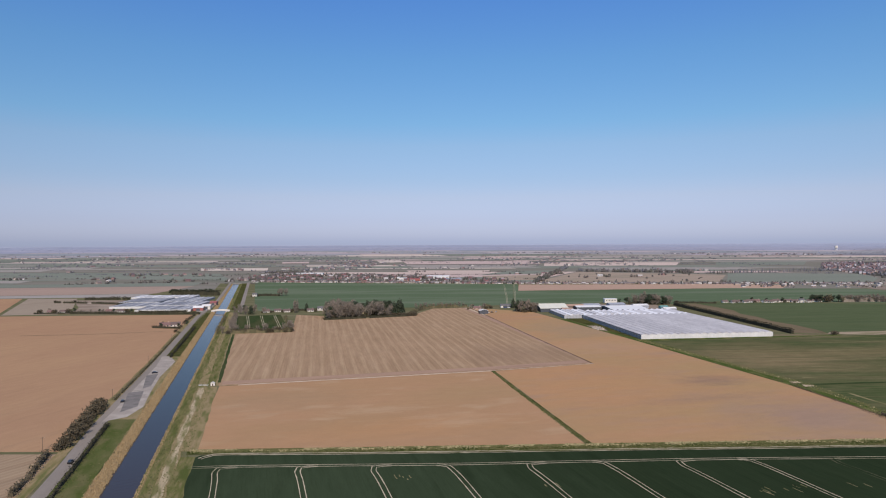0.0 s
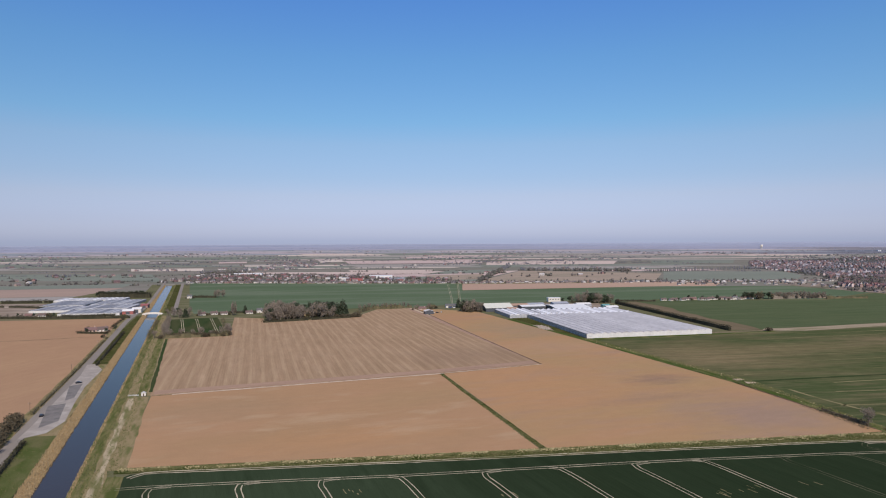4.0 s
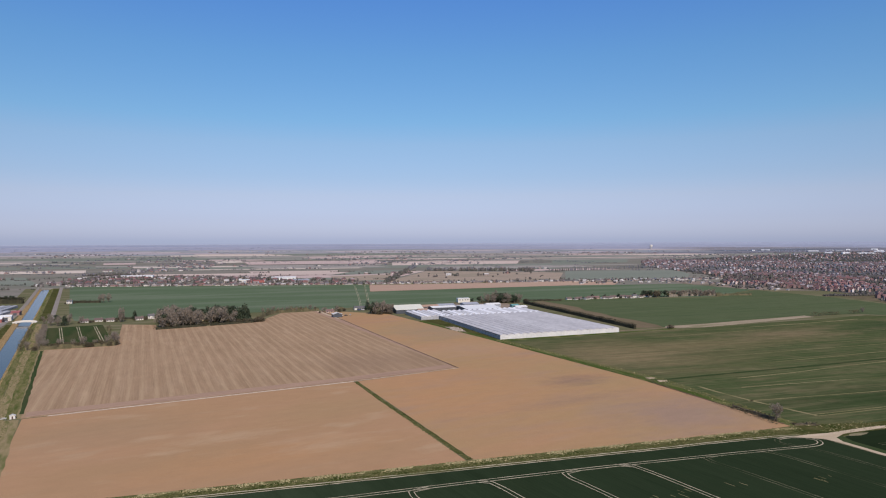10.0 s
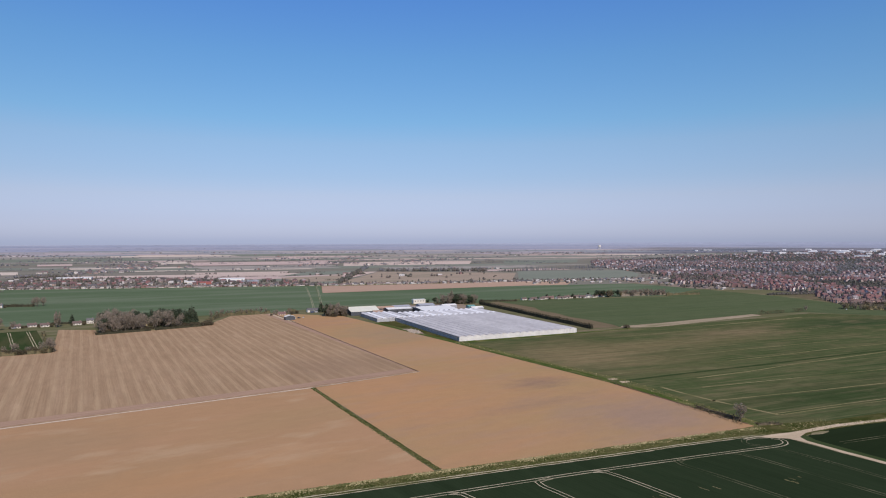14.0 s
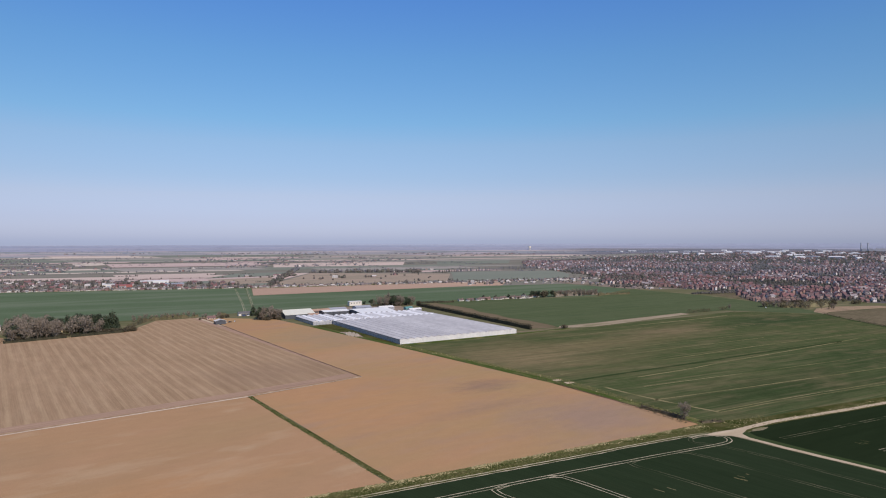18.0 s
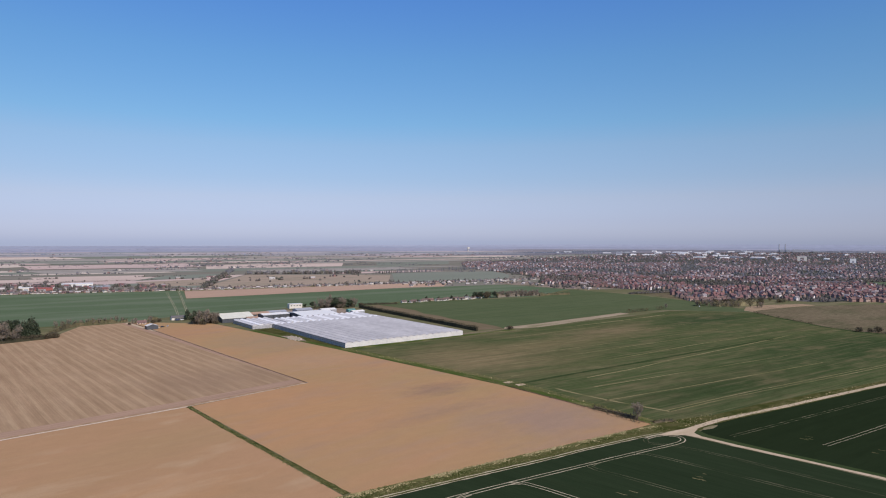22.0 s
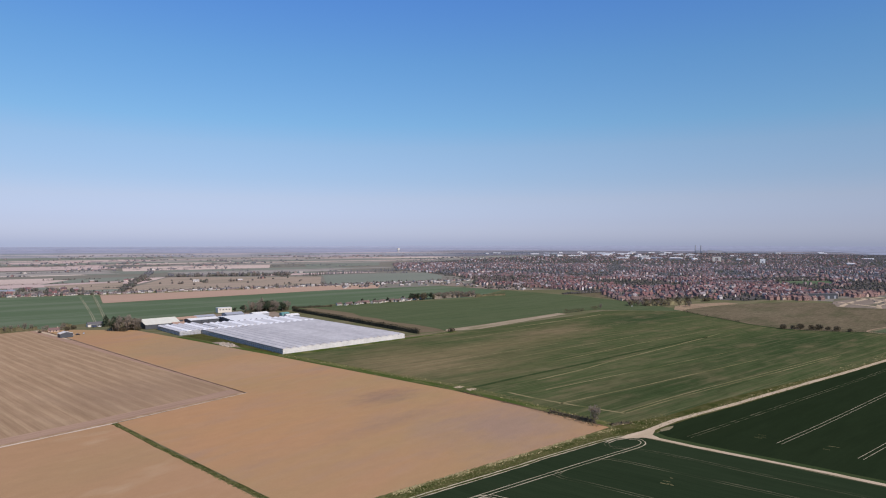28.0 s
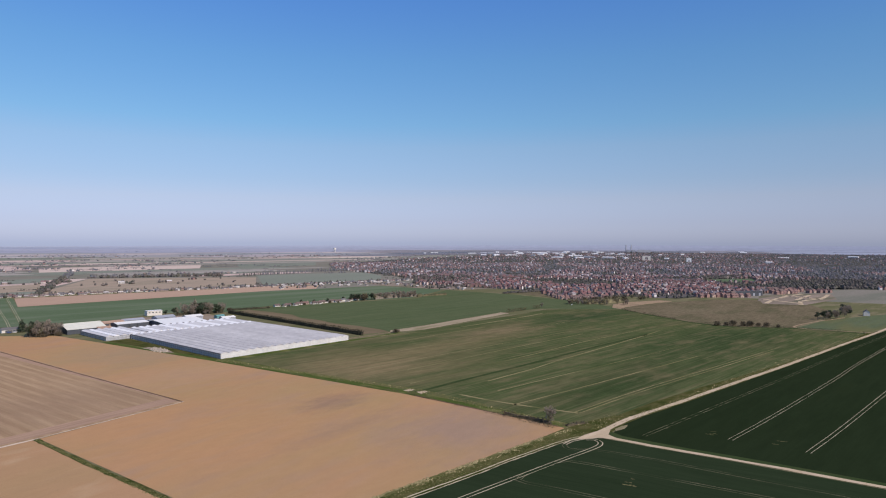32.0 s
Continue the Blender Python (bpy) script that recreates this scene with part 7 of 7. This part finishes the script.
for k in range(34):
    t = tr.random()
    small_house(tr.uniform(895, 950) + 20 * (1 - t), 1080 + 320 * t, tr.uniform(-0.5, 0.5), tr.uniform(4, 8), tr.uniform(3, 5), 2.3, 3.4, True)
    clump(trees_b, tr.uniform(890, 965), 1090 + 310 * tr.random(), tr.uniform(2, 5), tr.uniform(1.5, 3), 10)
for cx, cy, wx, wy, n, homes in ((-430, 2300, 90, 160, 34, 0.6), (-400, 2750, 120, 200, 40, 0.5), (-420, 3300, 220, 260, 30, 0.4), (435, 2850, 40, 20, 16, 0.1), (-500, 2035, 62, 16, 46, 0.0), (-45, 1705, 36, 12, 30, 0.0), (-250, 1820, 120, 40, 40, 0.5), (760, 2900, 120, 40, 16, 0.4), (300, 3300, 260, 60, 24, 0.4)):
    for _ in range(n):
        x, y = tr.gauss(cx, wx * 0.55), tr.gauss(cy, wy * 0.55)
        clump(trees_b, x, y, tr.uniform(4, 11), tr.uniform(3, 6), 12)
        clump(trees_b, x + tr.uniform(-14, 14), y + tr.uniform(-8, 8), tr.uniform(3, 7), tr.uniform(2.5, 5), 10)
        if tr.random() < homes:
            small_house(x + tr.uniform(-12, 12), y - tr.uniform(4, 14), tr.uniform(-0.6, 0.6), tr.uniform(7, 14), tr.uniform(5, 8), 3.2, 5.4, tr.random() < 0.6)
# diagonal shelter belt, poplar line and woods
for k in range(110):
    t = k / 110
    clump(trees_b, 214 + 243 * t + tr.uniform(-8, 8), 1490 + 860 * t, tr.uniform(6, 13), tr.uniform(4, 7))
for k in range(120):
    t = tr.random()
    clump(trees_b, 440 + 330 * t, 2060 - 110 * t + tr.uniform(-14, 14), tr.uniform(7, 14), tr.uniform(4, 7))
for k in range(62):
    t = k / 62
    clump(trees_b, 800 + 420 * t + tr.uniform(-3, 3), 1885 + 150 * t + tr.uniform(-3, 3), tr.uniform(9, 16), tr.uniform(1.4, 2.4), 14)
    clump(trees_b, 1200 + 320 * t + tr.uniform(-3, 3), 2020 + 60 * t + tr.uniform(-6, 6), tr.uniform(5, 11), tr.uniform(3, 5), 14)
for k in range(16):
    clump(trees_b, tr.uniform(230, 800), tr.uniform(1520, 1960), tr.uniform(2.5, 6), tr.uniform(2, 4.5))
for k in range(230):
    t = tr.random()
    clump(trees_b, 1010 + 260 * t + tr.uniform(-40, 40), 1290 + 300 * t * tr.random() + tr.uniform(-40, 60), tr.uniform(6, 13), tr.uniform(4, 8))
for k in range(420):
    t = tr.random()
    clump(trees_b, 1460 + 800 * t + tr.uniform(-20, 20), 590 - 240 * t + tr.uniform(-15, 60), tr.uniform(6, 13), tr.uniform(4, 8))
for k in range(320):
    t = tr.random()
    clump(trees_b, 1570 + 300 * t, 945 - 75 * t + tr.uniform(0, 45), tr.uniform(6, 12), tr.uniform(4, 8))
for k in range(60):
    t = tr.random()
    clump(trees_b, 890 + 250 * tr.random(), 1120 + 40 * tr.random() + t * 30, tr.uniform(4, 8), tr.uniform(3, 5))
for k in range(90):
    t = k / 90
    clump(trees_b, 912 + 98 * t, 957 - 12 * t + tr.uniform(-3, 3), tr.uniform(2, 5), tr.uniform(2, 4))
# copses along the left and the far skyline
for k in range(800):
    r, a = tr.uniform(2600, 9000), tr.uniform(-0.8, 1.35)
    g = noise.noise((r * 0.0011, a * 7, 4.0))
    if g > 0.16:
        x, y = r * math.sin(a), r * math.cos(a)
        if not inside(x, y, TOWN):
            for j in range(5):
                clump(trees_b if r < 5200 else hazed_wood, x + tr.gauss(0, 40) * r / 3000, y + tr.gauss(0, 12), tr.uniform(3, 8), tr.uniform(3, 6) * (1 + r / 9000), 7)
tagged(part("backdrop_woods", hazed_wood, M["hazed_wood"]), "woods along the far horizon, greyed by painted haze", "backdrop", kind="stuff")
town = empty("distant_houses")
tagged(town, "mass of red-brick town and village houses", "houses", kind="stuff")
for nm, b, mt in (("wall", walls, "town_wall"), ("wall", pale_walls, "village_wall"), ("roof", pale_roofs, "village_roof"), ("roof", roofs, "town_roof"), ("roof", roofs_far, "hazed_roof"), ("window", wins, "town_window")):
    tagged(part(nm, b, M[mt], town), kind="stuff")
tagged(part("far_trees", trees_far, M["hazed_tree"]), "leafless woods, hedges and garden trees far off, greyed by painted haze", "trees", kind="stuff")
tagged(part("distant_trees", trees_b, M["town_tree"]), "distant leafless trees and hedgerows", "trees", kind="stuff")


# ---- landmarks ----
def place_far(o, x, y, turn=0.0):
    fx, fy, fz, s = far(x, y)
    o.matrix_basis = Matrix.LocRotScale((fx, fy, fz), Euler((0, 0, radians(turn))), (s, s, s))
    return o


def big_shed(x, y, w, d, h, wall, roof, label, turn=0.0, name="warehouse"):
    o = empty(name)
    b = Build()
    b.box(-w / 2, -d / 2, -0.5, w / 2, d / 2, h)
    part("wall", b, M[wall], o)
    b = Build()
    b.solid([(-w / 2 - 0.5, -d / 2 - 0.5, h), (w / 2 + 0.5, -d / 2 - 0.5, h), (w / 2 + 0.5, d / 2 + 0.5, h), (-w / 2 - 0.5, d / 2 + 0.5, h), (-w / 2 - 0.5, 0, h + d * 0.06), (w / 2 + 0.5, 0, h + d * 0.06)], [(0, 1, 5, 4), (2, 3, 4, 5), (0, 4, 3), (1, 2, 5)])
    part("roof", b, M[roof], o)
    b = Build()
    b.box(-w * 0.15, -d / 2 - 0.3, 0, w * 0.15, -d / 2, h * 0.6)
    part("door", b, M["steel_grey"], o)
    return tagged(place_far(o, x, y, turn), label, "building")


o = empty("water_tower")
b = Build()
for k in range(8):
    w = math.tau * k / 8
    b.tube((9 * math.cos(w), 9 * math.sin(w), 0), (9 * math.cos(w), 9 * math.sin(w), 22), 1.2, 1.2, 6)
part("legs", b, M["concrete"], o)
b = Build()
b.tube((0, 0, 0), (0, 0, 22), 3, 3, 10)
part("shaft", b, M["concrete"], o)
b = Build()
b.tube((0, 0, 22), (0, 0, 42), 14, 15, 16)
part("tank", b, M["render_white"], o)
tagged(place_far(o, 3780, 6080), "round white concrete water tower on the skyline", "water tower")
o = empty("power_station")
b = Build()
b.box(-70, -25, 0, 70, 25, 28)
part("turbine_hall", b, M["hall"], o)
for x in (-190, -135):
    b = Build()
    b.tube((x, 0, 0), (x, 0, 82), 6, 5, 12)
    part("chimney", b, M["steel_grey"], o)
for x in (-165, -110):
    b = Build()
    b.box(x - 16, -14, 0, x + 16, 14, 26)
    part("boiler_house", b, M["steel_grey"], o)
b = Build()
b.box(110, -18, 0, 170, 18, 16)
part("annex", b, M["steel_grey"], o)
tagged(place_far(o, 6330, 3830, -57), "power station with a pale hall and two chimneys", "power station")
o = empty("tower_block")
b = Build()
b.box(-22, -9, 0, -8, 9, 24)
part("wing", b, M["render_white"], o)
b = Build()
b.box(8, -9, 0, 22, 9, 24)
part("wing", b, M["render_white"], o)
b = Build()
b.box(-22, -8, 20, 22, 8, 27)
part("bridge_floor", b, M["concrete"], o)
tagged(place_far(o, 3281, 2008, -58), "pale twin-winged tower block in the town", "building")
big_shed(3189, 1708, 24, 16, 22, "whitewash", "whitewash", "tall plain white block in the town", -60, "tower_block")
lr = random.Random(41)
for x, y in ((5200, 4700), (5500, 4500), (5000, 4350), (5750, 4200), (5350, 4150), (5900, 4550), (4800, 4600), (6100, 4300), (5600, 3900), (4700, 4200), (4450, 4450), (6600, 3300), (6800, 2950), (7100, 3100), (4200, 4900), (3900, 4700), (4600, 1750), (5200, 1500), (3300, 1350), (4100, 2500)) + tuple((r * math.sin(a), r * math.cos(a)) for r, a in ((lr.uniform(4200, 6400), lr.gauss(0.92, 0.1)) for _ in range(44))):
    big_shed(x, y, lr.uniform(20, 80), lr.uniform(25, 60), lr.uniform(5, 9), lr.choice(["whitewash", "steel_grey", "whitewash"]), lr.choice(["whitewash", "whitewash", "steel_grey"]), "large pale distribution warehouse in the distance", -math.degrees(math.atan2(x, y)) + lr.uniform(-20, 20))
big_shed(1550, 946, 120, 24, 5, "steel_grey", "tile_grey", "long low school building with grey roof", -40, "school")
big_shed(-14, 1690, 60, 26, 7, "steel_white", "steel_white", "white trade shed in the village", 0)
big_shed(-75, 1600, 34, 16, 6, "steel_red", "steel_red", "red sheeted trade shed in the village", 0)
big_shed(-104, 1608, 24, 14, 7, "render_white", "steel_white", "white rendered store in the village", 0)
big_shed(24, 1610, 44, 18, 5, "steel_grey", "steel_grey", "grey trade shed in the village", 0)
big_shed(-394, 1880, 80, 24, 6, "steel_white", "steel_white", "long pale glasshouse roof in the village", 0)
# unfinished houses on the building site
for row, (x0, y0, dx, dy, n) in enumerate(((1300, 590, 11, -3, 6), (1320, 606, 11, -3, 9), (1345, 622, 11, -3, 8), (1150, 622, 10, -5, 5), (1120, 655, 10, -5, 7), (1330, 640, 12, -2, 8), (1390, 560, 10, -6, 5))):
    for k in range(n):
        x, y = x0 + dx * k + er.uniform(-1, 1), y0 + dy * k + er.uniform(-2, 2)
        house(er.choice(["brick", "buff", "brick", "brick", "tall"]), x, y, -18 + er.choice([0, 0, 90]), "new houses on the site", er.uniform(0.85, 1.0))
for k in range(14):
    x, y = er.uniform(1120, 1340), er.uniform(490, 575)
    o = empty("soil_heap", x, y, 0.1, er.uniform(0, 180))
    b = Build()
    w, d, h = er.uniform(3, 8), er.uniform(2, 4), er.uniform(0.8, 2.0)
    b.solid([(-w, -d, 0), (w, -d, 0), (w, d, 0), (-w, d, 0), (-w * 0.6, -d * 0.3, h), (w * 0.5, -d * 0.35, h * 0.9), (w * 0.6, d * 0.3, h * 1.1), (-w * 0.5, d * 0.35, h)], [(4, 5, 6, 7), (0, 1, 5, 4), (1, 2, 6, 5), (2, 3, 7, 6), (3, 0, 4, 7)])
    part("heap", b, M["site"], o)
    tagged(o, "heap of bare soil on the building site", "soil heap", "soil heaps on the site")
# dark apartment row under construction
for k in range(6):
    big_shed(1186 + 12 * k, 634 - 6 * k, 12, 11, 9, "steel_dark", "tile_grey", "unfinished dark-clad block of flats", -35, "apartment_block")
